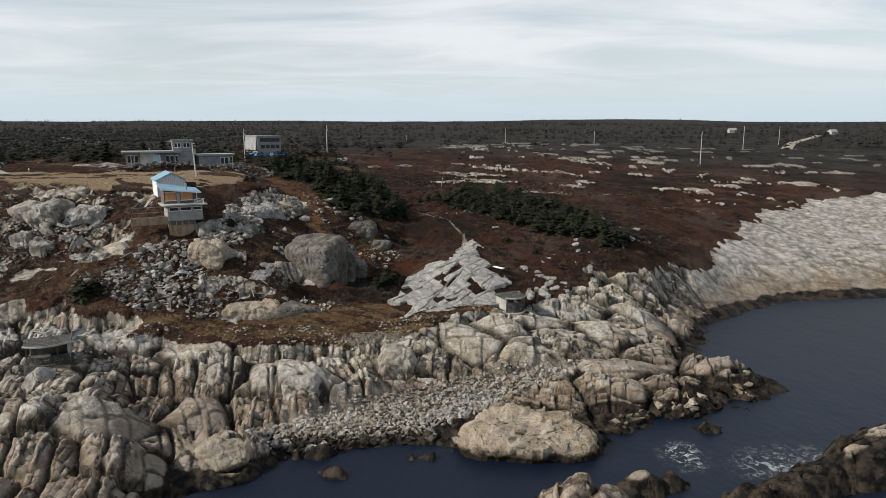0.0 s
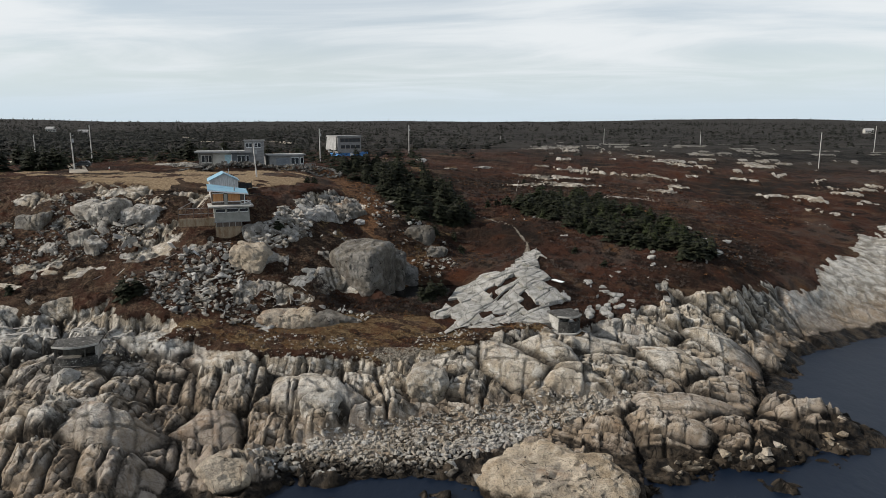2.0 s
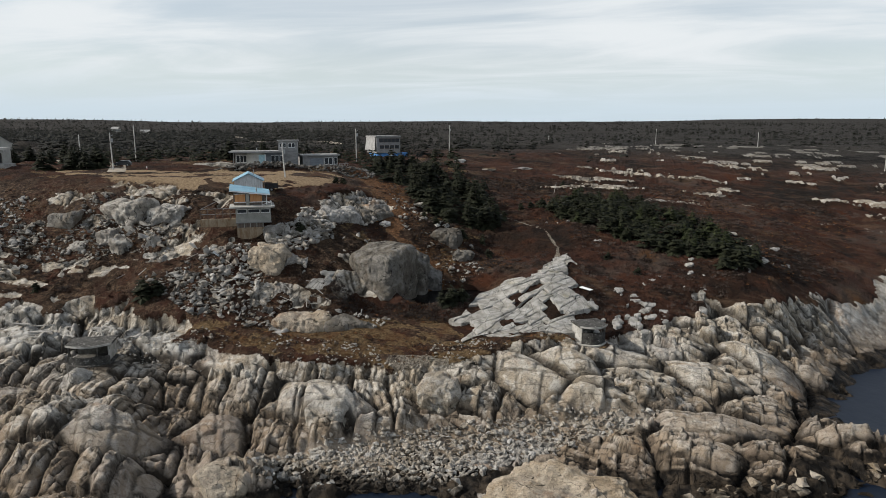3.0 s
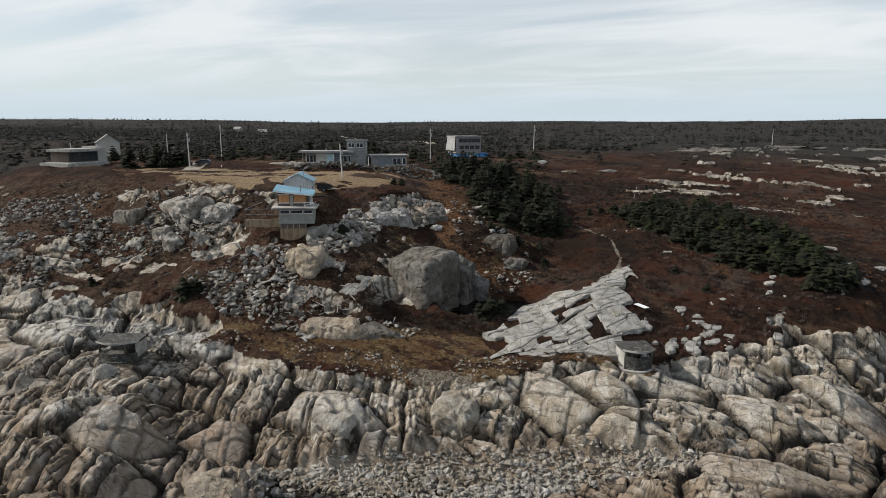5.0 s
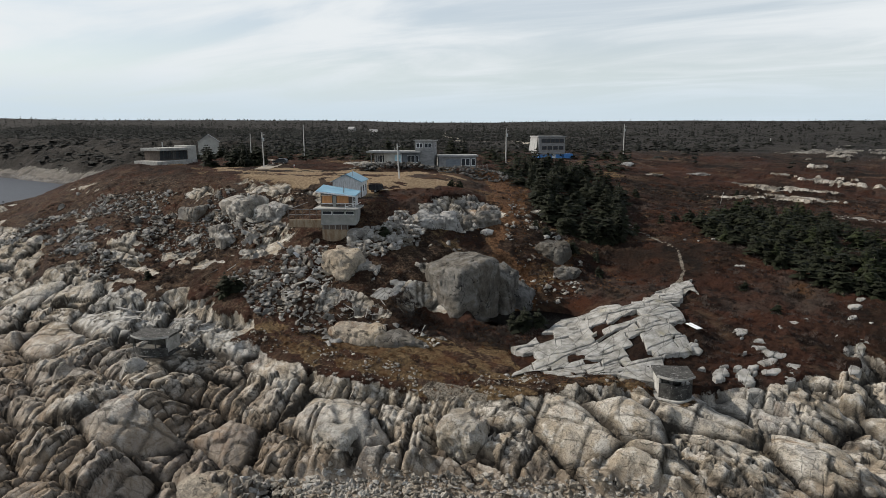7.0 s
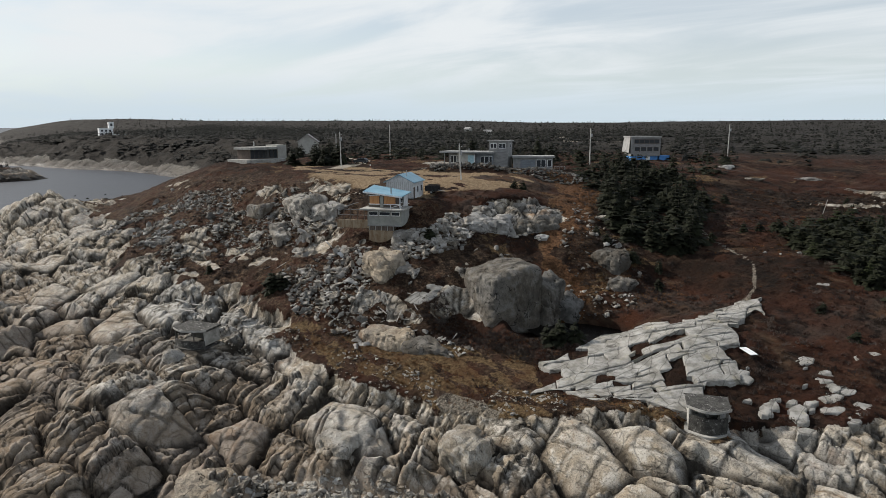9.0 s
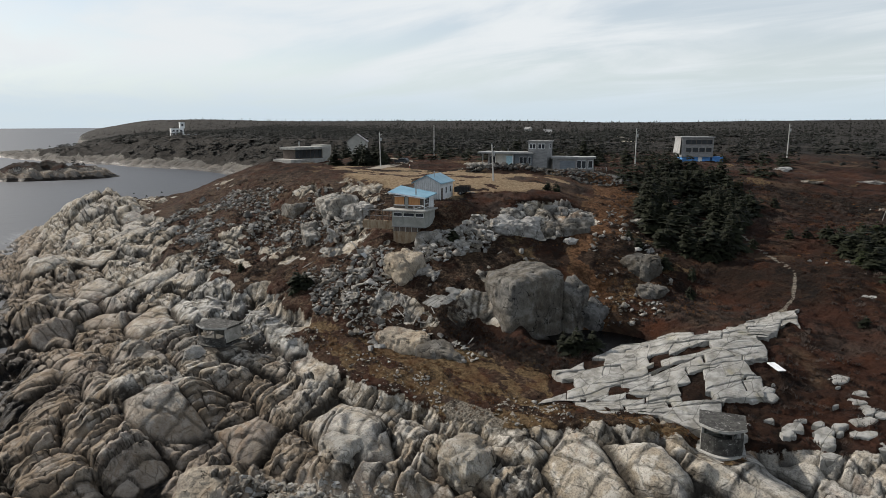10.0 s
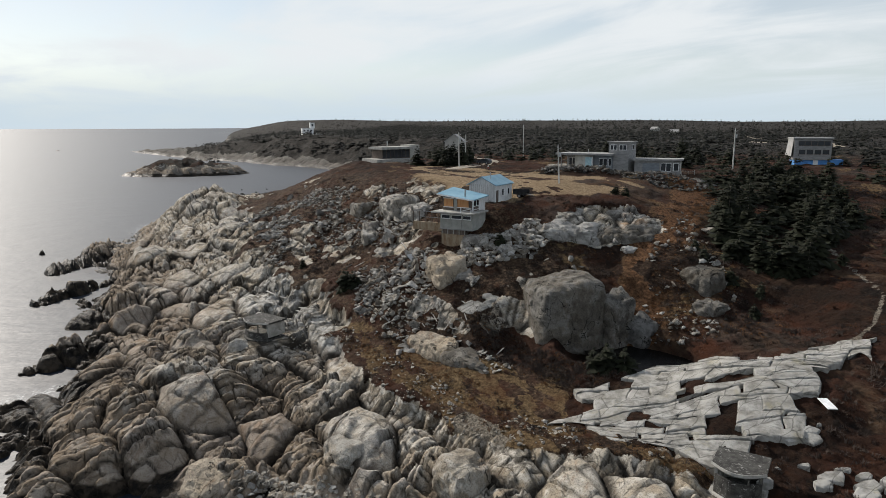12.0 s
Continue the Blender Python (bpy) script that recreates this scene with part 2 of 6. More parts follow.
def boulder_material(name, shift, tint=1.0, grey=0.8, dark=0.75, warm=0.0):
    n = Nodes(name)
    c, mid, fine = granite_color(n, shift)
    pick = n.math("FRACT", n.math("ADD", n.rnd(), n.island()))
    c = n.mix(n.math("MULTIPLY", pick, grey), c, n.mix(n.step(mid, 0.35, 0.6), (0.15, 0.151, 0.15), (0.36, 0.357, 0.343)))
    c = n.mix(n.step(pick, 0.35, 0.0, 0, dark), c, (0.060, 0.057, 0.053))
    c = n.mix(n.step(pick, 0.84, 1.0, 0, 0.7), c, (0.50, 0.49, 0.465))
    zz = n.t.nodes.new("ShaderNodeSeparateXYZ")
    n.link(n.pos, zz.inputs[0])
    tide = n.step(n.math("ADD", zz.outputs[2], n.math("MULTIPLY", mid, 2.0)), 2.6, 1.5)
    c = n.mix(tide, c, n.mix(fine, (0.010, 0.009, 0.008), (0.040, 0.032, 0.023)))
    seam = n.step(n.voronoi(0.36, "DISTANCE_TO_EDGE", n.scaled(n.warped(0.6, 2.2), (1.0, 1.0, 0.5))), 0.0, 0.02, 1, 0)
    c = n.mix(n.math("MULTIPLY", seam, n.step(n.noise(0.5, 3), 0.42, 0.56)), c, (0.022, 0.019, 0.016))
    if warm:
        c = n.mix(warm, c, (1.0, 0.84, 0.64), "MULTIPLY")
    if tint != 1.0:
        c = n.mix(1.0, c, (tint, tint, tint), "MULTIPLY")
    return n.done(c, 0.9, n.bump(n.math("ADD", mid, n.math("MULTIPLY", fine, 0.4)), 1.0, 0.7), spec=0.15)


def leaf_material(name, a, b):
    n = Nodes(name)
    c = n.mix(n.math("ADD", n.math("MULTIPLY", n.island(), 0.6), n.math("MULTIPLY", n.rnd(), 0.4)), a, b)
    c = n.mix(n.step(n.noise(1.6, 4, 0.7), 0.5, 0.75, 0, 0.5), c, tuple(0.5 * x for x in a))
    return n.done(c, 0.85, spec=0.15)


GROUND = ground_material()
WATER = water_material()
ROCK_PALE = boulder_material("pale_granite", 0.06)
ROCK_BEACH = boulder_material("buff_beach_stone", 0.02, 1.0, 0.3, 0.25)
ROCK_TAWNY = boulder_material("tawny_granite", 0.04, 0.95, 0.0, 0.3, 0.5)


def slab_material():
    n = Nodes("white_weathered_granite")
    mid, fine = n.noise(0.7, 5, 0.65), n.noise(7.0, 4, 0.7)
    c = n.mix(n.step(mid, 0.34, 0.62), (0.19, 0.185, 0.168), (0.40, 0.39, 0.365))
    c = n.mix(n.math("MULTIPLY", n.rnd(), 0.35), c, (0.26, 0.24, 0.20))
    c = n.mix(n.step(n.noise(0.28, 5, 0.7), 0.56, 0.70, 0, 0.5), c, (0.30, 0.27, 0.17))
    c = n.mix(n.step(n.noise(2.2, 6, 0.8), 0.56, 0.70, 0, 0.7), c, (0.10, 0.095, 0.085))
    line = n.step(n.voronoi(0.5, "DISTANCE_TO_EDGE", n.scaled(n.warped(0.4, 0.7), (1.0, 0.4, 0.5), (0, 0, radians(61)))), 0.0, 0.03, 1, 0)
    c = n.mix(n.math("MULTIPLY", line, 0.55), c, (0.03, 0.026, 0.022))
    return n.done(c, 0.9, n.bump(n.math("ADD", mid, n.math("MULTIPLY", fine, 0.4)), 0.9, 0.35), spec=0.15)


ROCK_WHITE = slab_material()
ROCK_DARK = boulder_material("dark_lichened_granite", -0.08, 0.42, 0.9)
ROCK_GREY = boulder_material("grey_granite", -0.10)
ROCK_BLOCK = boulder_material("dull_grey_granite", -0.06, 0.5, 0.95)
NEEDLES = leaf_material("spruce_needles", (0.006, 0.007, 0.004), (0.019, 0.022, 0.010))
# lit copy of the needles: sunlight put into a brighter green
NEEDLES_LIT = leaf_material("sunlit_spruce_needles", (0.009, 0.012, 0.005), (0.030, 0.037, 0.013))
# distance haze put into the needle colour: paler and greyer for far trees
NEEDLES_HAZED = leaf_material("hazed_spruce_needles", (0.009, 0.010, 0.008), (0.027, 0.027, 0.022))
BRUSH = leaf_material("bare_brush", (0.022, 0.011, 0.008), (0.055, 0.026, 0.016))
BARK = plain("bark", (0.07, 0.055, 0.045), (0.14, 0.12, 0.10), 3, 0.9)
DEADWOOD = plain("bleached_wood", (0.20, 0.19, 0.175), (0.40, 0.385, 0.355), 2, 0.85, stretch=(4, 4, 0.4))
POLE_WOOD = plain("pole_wood", (0.34, 0.33, 0.31), (0.55, 0.54, 0.51), 2, 0.85, stretch=(4, 4, 0.3))
CONCRETE = plain("weathered_concrete", (0.24, 0.235, 0.215), (0.42, 0.41, 0.38), 0.8, 0.9, spots=(0.16, 0.15, 0.13))
# a darkened concrete: the shade inside the lookouts, put into the colour
CONCRETE_SHADE = plain("shaded_concrete", (0.04, 0.038, 0.034), (0.12, 0.115, 0.10), 0.9, 0.9, spots=(0.20, 0.19, 0.17))
ROOF_SLAB = plain("flaking_roof_slab", (0.022, 0.021, 0.019), (0.07, 0.068, 0.062), 1.6, 0.9, 0.6, spots=(0.42, 0.41, 0.39))
RUST_WALL = plain("rust_stained_wall", (0.20, 0.13, 0.075), (0.33, 0.27, 0.19), 1.2, 0.9, stretch=(1.5, 1.5, 0.4), spots=(0.14, 0.10, 0.07))
GREY_PANEL = plain("grey_painted_panel", (0.25, 0.255, 0.235), (0.34, 0.34, 0.315), 1.0, 0.8)
WHITE_WOOD = plain("white_painted_boards", (0.50, 0.51, 0.51), (0.70, 0.71, 0.71), 1.2, 0.75, stretch=(3, 3, 0.6), spots=(0.34, 0.34, 0.33))
WHITE_TRIM = plain("white_trim", (0.62, 0.63, 0.63), (0.78, 0.79, 0.79), 2, 0.6)
BLUE_ROOF = plain("blue_metal_roof", (0.12, 0.26, 0.35), (0.19, 0.34, 0.43), 0.7, 0.45, 0.1)
PLYWOOD = plain("orange_plywood", (0.40, 0.19, 0.075), (0.52, 0.27, 0.12), 1.5, 0.7, stretch=(3, 3, 0.5))
DARK_WOOD = plain("dark_wood", (0.07, 0.055, 0.045), (0.15, 0.12, 0.10), 2, 0.85, stretch=(4, 4, 0.5))
GREY_WOOD = plain("grey_shingle_siding", (0.19, 0.19, 0.19), (0.29, 0.287, 0.28), 0.9, 0.85, stretch=(1, 1, 3))
BLUE_WOOD = plain("blue_grey_siding", (0.15, 0.168, 0.19), (0.225, 0.245, 0.265), 0.9, 0.85, stretch=(1, 1, 3))
BEIGE_WALL = plain("beige_render", (0.34, 0.33, 0.30), (0.44, 0.43, 0.39), 0.7, 0.85)
ROOF_GREY = plain("grey_roof_felt", (0.22, 0.22, 0.215), (0.32, 0.32, 0.31), 0.9, 0.85)
BLUE_PAINT = plain("bright_blue_paint", (0.06, 0.20, 0.48), (0.10, 0.28, 0.60), 0.8, 0.6)
WHITE_RENDER = plain("white_render", (0.70, 0.70, 0.69), (0.82, 0.82, 0.81), 0.2, 0.8)
METAL = plain("galvanised_metal", (0.30, 0.31, 0.31), (0.45, 0.46, 0.46), 2, 0.4, 0.1, 0.8)
BLACK_IRON = plain("black_plastic", (0.012, 0.012, 0.013), (0.03, 0.03, 0.032), 2, 0.5)
CAR_PAINT = plain("dark_car_paint", (0.04, 0.045, 0.05), (0.07, 0.075, 0.08), 1, 0.3, 0.0)
CURTAIN = plain("pale_curtain", (0.30, 0.45, 0.50), (0.42, 0.58, 0.62), 2, 0.8)


def glass_material():
    n = Nodes("window_glass")
    return n.done(n.mix(n.noise(0.6), (0.02, 0.024, 0.028), (0.05, 0.056, 0.062)), 0.08, spec=0.6)


GLASS = glass_material()
# near-black: the boulder's deep shade is put into the pond's colour
POND_AND_SHADE = plain("black_pond_and_shade", (0.002, 0.002, 0.002), (0.004, 0.004, 0.004), 0.3, 0.25, 0.02)
POND_AND_SHADE.node_tree.nodes["Principled BSDF"].inputs["Specular IOR Level"].default_value = 0.1

# ---- lie of the land: contours of a map, each drawn from east to west round the point ----
SHORE_EAST = [(400, 200), (110, 159), (84, 155), (71, 147.5), (60, 138), (53, 129), (48, 120), (51, 111), (54, 100), (46, 93),
              (42, 88.5), (36, 86.5), (29, 87), (23, 84), (19.5, 79.5), (11, 78.5), (3, 80.5), (-6, 82), (-16, 81), (-24, 79), (-29, 76)]
SHORE_WEST = [(-29, 70), (-30, 62), (-36, 55), (-55, 54), (-68, 56), (-76, 62), (-84, 62), (-90, 64), (-101, 66), (-112, 70),
              (-120, 67), (-133, 62), (-138, 68), (-147, 75), (-160, 70), (-177, 63), (-195, 72), (-217, 78), (-263, 93), (-300, 116), (-307, 146), (-270, 172)]
LINE_4 = [(400, 212), (110, 168), (84, 163), (69, 156), (57, 143), (49, 133), (42, 120), (38, 109), (32, 100), (24, 98), (18, 96), (9, 95), (1, 92),
          (-6, 90), (-13, 88.5), (-19, 86), (-30, 83), (-37, 81), (-37, 72), (-39, 64), (-46, 60), (-58, 62), (-68, 66), (-79, 70), (-90, 72),
          (-102, 73), (-115, 73), (-130, 72), (-141, 74), (-152, 79), (-178, 76), (-208, 87), (-252, 99), (-283, 120), (-290, 140), (-256, 166)]
LINE_8 = [(400, 228), (110, 180), (84, 172), (68, 160), (55, 146), (44, 134), (37, 123), (30, 115), (21, 110), (12, 104), (0, 102), (-8, 101),
          (-18, 101), (-25, 97), (-32, 94), (-41, 94), (-47, 90), (-46, 82), (-53, 80), (-62, 81), (-70, 84), (-80, 89), (-95, 85), (-110, 84),
          (-122, 86), (-137, 91), (-158, 86), (-182, 85), (-205, 94), (-235, 107), (-258, 122), (-258, 138), (-232, 164)]
LINE_12 = [(400, 246), (110, 196), (84, 184), (64, 168), (50, 148), (43, 136), (35, 134), (26, 131), (18, 127), (11, 123), (4, 119), (-3, 118),
           (-14, 117), (-22, 111), (-30, 108), (-44, 103), (-56, 101), (-65, 102), (-77, 99), (-90, 95), (-104, 95), (-118, 97), (-140, 98),
           (-165, 95), (-184, 93), (-206, 102), (-230, 115), (-235, 126), (-215, 158)]
LINE_16 = [(400, 262), (110, 214), (84, 200), (64, 193), (50, 166), (42, 147), (30, 143), (18, 146), (7, 139), (-2, 147), (-9, 147), (-14, 141),
           (-20, 137), (-23, 130), (-27, 119), (-33, 113), (-41, 110), (-50, 107), (-62, 108), (-75, 108), (-84, 109), (-95, 103), (-110, 103),
           (-127, 107), (-150, 106), (-175, 104), (-203, 109), (-214, 118), (-204, 150), (-205, 180)]
LINE_20 = [(400, 285), (110, 240), (84, 226), (64, 216), (46, 186), (26, 168), (8, 159), (-8, 158), (-14, 151), (-19, 145), (-24, 140), (-29, 134),
           (-31, 124), (-37, 117), (-44, 115), (-58, 115), (-72, 115), (-86, 115), (-96, 109), (-110, 111), (-130, 116), (-158, 119), (-180, 127), (-188, 150), (-192, 178)]
LINE_24 = [(400, 310), (110, 282), (84, 264), (62, 256), (30, 234), (6, 222), (-12, 205), (-19, 182), (-22, 166), (-28, 155), (-33, 146), (-36, 138),
           (-38, 128), (-43, 122), (-52, 119), (-62, 120), (-74, 121), (-92, 120), (-106, 119), (-125, 122), (-150, 126), (-170, 134), (-178, 150), (-180, 176)]
LINE_28 = [(400, 360), (110, 330), (60, 300), (46, 268), (20, 266), (-10, 250), (-25, 225), (-35, 202), (-43, 186), (-43, 170), (-40, 152), (-41, 142),
           (-48, 135), (-60, 128), (-75, 125), (-85, 124), (-105, 125), (-130, 128), (-150, 133), (-164, 143), (-170, 172)]
LINE_31 = [(400, 520), (110, 420), (40, 340), (0, 300), (-40, 262), (-50, 226), (-57, 202), (-56, 178), (-52, 162), (-57, 146), (-75, 133), (-95, 132),
           (-120, 137), (-138, 140), (-152, 146), (-158, 160), (-156, 186)]


def tail(k):
    """The coast of the bay behind the point and the far shore, k metres inland."""
    return [(-245 + 1.1 * k, 192), (-240 + 0.8 * k, 215), (-262 + 0.3 * k, 246 + k), (-350, 272 + k), (-480, 292 + k), (-640, 303 + k), (-725, 268 + k),
            (-813, 262 + k), (-930, 232 + 1.5 * k), (min(-1415 + 26 * k, -905 + k), 158 + 2.5 * k), (-1300 + 2 * k, 300 + 2 * k), (-1760 + 4 * k, 430 + 2 * k), (-3000, 700 + k), (-4950, 1100 + k), (-4950, 6000), (4950, 6000), (4950, 260 + 2 * k)]


LEVELS = [(0, SHORE_EAST + SHORE_WEST, 0), (4, LINE_4, 7), (8, LINE_8, 13), (12, LINE_12, 20), (16, LINE_16, 27), (20, LINE_20, 35),
          (24, LINE_24, 44), (28, LINE_28, 56), (31, LINE_31, 72)]

# x, y, half length, half width, turn in degrees, height: knolls and hollows on the slopes
KNOLLS = [(12.0, 83.0, 10.5, 4.5, -10, 2.4), (30, 95, 13, 5, 8, 2.2), (-26.5, 76.0, 5.5, 5.0, 0, 3.6), (-47, 76, 8, 8, 0, 2.2), (-50, 89, 7, 5, 0, 1.0),
          (-20, 90.5, 4.5, 5.5, 20, 2.0), (10, 107, 18, 6, 10, 1.6), (-4, 98, 7, 5, 0, 1.0), (-38, 66, 7, 8, 0, 1.8), (-35, 58, 7, 4, 0, 3.0),
          (-147, 82, 14, 7, 20, 4.0), (-200, 102, 34, 11, 14, 6.0), (-12, 130, 8, 6, 20, -2.6), (4, 128, 8, 9, 30, 1.5), (-57, 95, 6, 4, 0, 0.8),
          (56, 78, 24, 6.5, 24, 4.6), (40, 69, 14, 5, 20, 3.6), (24.5, 71, 6.5, 3.5, 10, 3.0), (15, 65.5, 8, 4.5, 0, 5.2), (47, 104, 10, 3.5, -20, 1.6), (-604, 165, 58, 34, 80, 15.0),
          (-143, 64, 14, 3.2, -45, 4.0), (-184, 66, 18, 4.5, -32, 4.5), (-112, 70, 10, 5, -75, 4.0), (-205, 72, 12, 4, -32, 4.0), (-210, 56, 3.5, 2, 0, 2.2), (-88, 62, 12, 4, -51, 4.2), (-97, 74, 6, 3, -60, 2.0), (-60, 55, 12, 5, 0, 2.0), (-1430, 60, 20, 8, 0, 3.0),
          (-1405, 88, 16, 8, 0, 3.0), (-69, 166, 10, 3.5, 27, 1.7), (-52, 176, 8, 4, 40, 1.2), (-16, 79, 2.5, 1.5, 0, 1.4), (-13, 74, 3, 1.6, -20, 1.6), (-24, 115.5, 5.5, 4.0, -15, -2.6), (-34, 107, 9, 4, 5, -1.6), (10, 79.5, 3, 2, 0, 1.0)]


def hash2(i, j, k):
    v = np.sin(i * 127.1 + j * 311.7 + k * 74.7) * 43758.5453
    return v - np.floor(v)


def vnoise(x, y, k=0):
    i, j = np.floor(x), np.floor(y)
    u, v = x - i, y - j
    u, v = u * u * u * (u * (u * 6 - 15) + 10), v * v * v * (v * (v * 6 - 15) + 10)
    a, b, c, d = hash2(i, j, k), hash2(i + 1, j, k), hash2(i, j + 1, k), hash2(i + 1, j + 1, k)
    return a + (b - a) * u + (c - a) * v + (a - b - c + d) * u * v


def fbm(x, y, k=0, octaves=4, gain=0.5):
    total, amp, top = 0.0, 1.0, 0.0
    for o in range(octaves):
        total = total + amp * vnoise(x * 2 ** o + 17.3 * o, y * 2 ** o - 9.1 * o, k + o)
        top += amp
        amp *= gain
    return total / top


def cells(x, y, k=0, jitter=0.9):
    """Distance to the nearest cell border, the cell's random number, and the way from its centre."""
    i, j = np.floor(x), np.floor(y)
    f1, f2 = np.full(x.shape, 9.0), np.full(x.shape, 9.0)
    cid, dx, dy = np.zeros(x.shape), np.zeros(x.shape), np.zeros(x.shape)
    for a in (-1, 0, 1):
        for b in (-1, 0, 1):
            px = i + a + 0.5 + jitter * (hash2(i + a, j + b, k) - 0.5)
            py = j + b + 0.5 + jitter * (hash2(i + a, j + b, k + 31) - 0.5)
            ex, ey = x - px, y - py
            d = np.sqrt(ex * ex + ey * ey)
            near = d < f1
            f2 = np.where(near, f1, np.minimum(f2, d))
            cid = np.where(near, hash2(i + a, j + b, k + 57), cid)
            dx, dy = np.where(near, ex, dx), np.where(near, ey, dy)
            f1 = np.where(near, d, f1)
    return f2 - f1, cid, dx, dy


def smooth(v, lo, hi):
    t = np.clip((v - lo) / (hi - lo), 0, 1)
    return t * t * (3 - 2 * t)


def line_distance(x, y, pts, closed=True):
    best, inside = np.full(x.shape, 1e18), np.zeros(x.shape, bool)
    for (ax, ay), (bx, by) in zip(pts, pts[1:] + pts[:1] if closed else pts[1:]):
        ux, uy = bx - ax, by - ay
        t = np.clip(((x - ax) * ux + (y - ay) * uy) / (ux * ux + uy * uy), 0, 1)
        best = np.minimum(best, (x - ax - t * ux) ** 2 + (y - ay - t * uy) ** 2)
        if closed and ay != by:
            cross = (ay > y) != (by > y)
            inside ^= cross & (x < ax + (y - ay) / (by - ay) * ux)
    return np.sqrt(best), inside


def base_height(x, y):
    """Height by the contours alone."""
    z = None
    low_d = None
    for level, line, inland in LEVELS:
        d, inside = line_distance(x, y, line + tail(inland))
        if z is None:
            z = np.where(inside, 0.0, -np.minimum(0.35 * d, 7.0))
        else:
            w = low_d / np.maximum(low_d + d, 1e-6)
            z = np.where(low_in, np.where(inside, level, low_z + (level - low_z) * w), z)
        low_d, low_in, low_z = d, inside, level
    far = np.sqrt(x * x + y * y)
    # the plateau behind, rising slowly to a far ridge
    rise = 38 * smooth(far, 700, 3600) + (fbm(x / 900.0, y / 900.0, 5, 3) - 0.45) * 34 * smooth(far, 500, 2600)
    roll = (fbm(x / 70.0, y / 70.0, 8, 3) - 0.5) * 7.0 * smooth(low_d, 10, 90)
    return np.where(low_in, z + (rise + roll) * smooth(low_d, 0, 220), z)


def knoll_height(x, y, z):
    for kx, ky, rl, rw, turn, h in KNOLLS:
        c, s = math.cos(radians(turn)), math.sin(radians(turn))
        u, v = ((x - kx) * c + (y - ky) * s) / rl, ((y - ky) * c - (x - kx) * s) / rw
        r = u * u + v * v
        bump = np.clip(1 - r / 1.6, 0, 1) ** 1.3
        z = z + np.where(z < -0.5, (h - np.minimum(z, 0) * 0.9) * bump if h > 0 else 0, h * bump)
    return z


def axis(lo, hi, fine, far_lo, far_hi, grow=1.09, cap=60.0):
    core = list(np.arange(lo, hi + fine * 0.5, fine))
    up, down, s = [], [], fine
    p = core[-1]
    while p < far_hi:
        s = min(s * grow, cap)
        p += s
        up.append(min(p, far_hi))
    p, s = lo, fine
    while p > far_lo:
        s = min(s * grow, cap)
        p -= s
        down.append(max(p, far_lo))
    return np.array(down[::-1] + core + up)


def blur(z, times):
    for _ in range(times):
        p = np.pad(z, 1, mode="edge")
        z = (p[:-2, 1:-1] + p[2:, 1:-1] + p[1:-1, :-2] + p[1:-1, 2:] + 4 * p[1:-1, 1:-1]) / 8
    return z


CX, CY = axis(-230, 120, 1.5, -4900, 4900, 1.07, 120), axis(48, 290, 1.5, -60, 4980, 1.07, 120)
COARSE = base_height(*np.meshgrid(CX, CY, indexing="ij"))
COARSE = blur(COARSE, 3)


def coarse_height(x, y):
    i = np.clip(np.searchsorted(CX, x) - 1, 0, len(CX) - 2)
    j = np.clip(np.searchsorted(CY, y) - 1, 0, len(CY) - 2)
    u, v = np.clip((x - CX[i]) / (CX[i + 1] - CX[i]), 0, 1), np.clip((y - CY[j]) / (CY[j + 1] - CY[j]), 0, 1)
    z = COARSE[i, j] * (1 - u) * (1 - v) + COARSE[i + 1, j] * u * (1 - v) + COARSE[i, j + 1] * (1 - u) * v + COARSE[i + 1, j + 1] * u * v
    return knoll_height(x, y, z)
# ---- end of the land's shape ----

# landward edge of the bare rock
ROCK_LINE = [(400, 300), (137, 230), (126, 224), (99, 203), (83, 184), (70, 168), (57, 153), (47, 142), (38, 135), (30, 130), (24, 123), (14, 114),
             (0, 109), (-12, 104), (-24, 102), (-34, 101), (-44, 101), (-52, 103), (-60, 101), (-70, 102), (-80, 101), (-92, 99), (-105, 98),
             (-125, 106), (-150, 110), (-175, 113), (-200, 120), (-225, 135), (-220, 160)]
SLAB = [(-10, 113.8), (-9, 118.5), (-6.5, 125), (-1, 131.5), (2.4, 138), (4.4, 143), (5.4, 147.5), (6.8, 142), (7.8, 137), (7.6, 133), (9.2, 128.5), (11.5, 126), (12.5, 123.5), (11, 120.5), (9.5, 117), (6.5, 114), (3.5, 111), (-2, 109.8), (-6, 109.6)]
COBBLES = [(-27, 80), (-20, 85.5), (-13, 89.5), (-5, 93), (4, 96.5), (12, 99.5), (22, 102), (20, 98), (10, 93), (3, 87), (-4, 83), (-14, 81)]
YARD = [(-52, 133), (-47, 140), (-45, 150), (-47, 164), (-58, 164), (-72, 158), (-92, 158), (-112, 160), (-118, 148), (-104, 139), (-84, 134), (-64, 131)]
BENCH = [(16, 113.5), (11, 111), (7, 109.2), (-1.3, 106), (-7.4, 102), (-15, 100), (-26, 99.6), (-36, 98.6), (-48, 97.5), (-50, 101), (-40, 106), (-26, 109.5), (-14, 114), (-9, 112), (-5, 109), (3, 110.5), (9, 115)]
TRACK = [(4.8, 144), (4.6, 148.5), (1.4, 156.6), (-2.6, 160.1), (-8.9, 165.6), (-14.2, 168.8)]


LEDGES = [(-43, 136), (-38, 131), (-33, 136), (-30, 146), (-33, 154), (-39, 152), (-42, 143)]


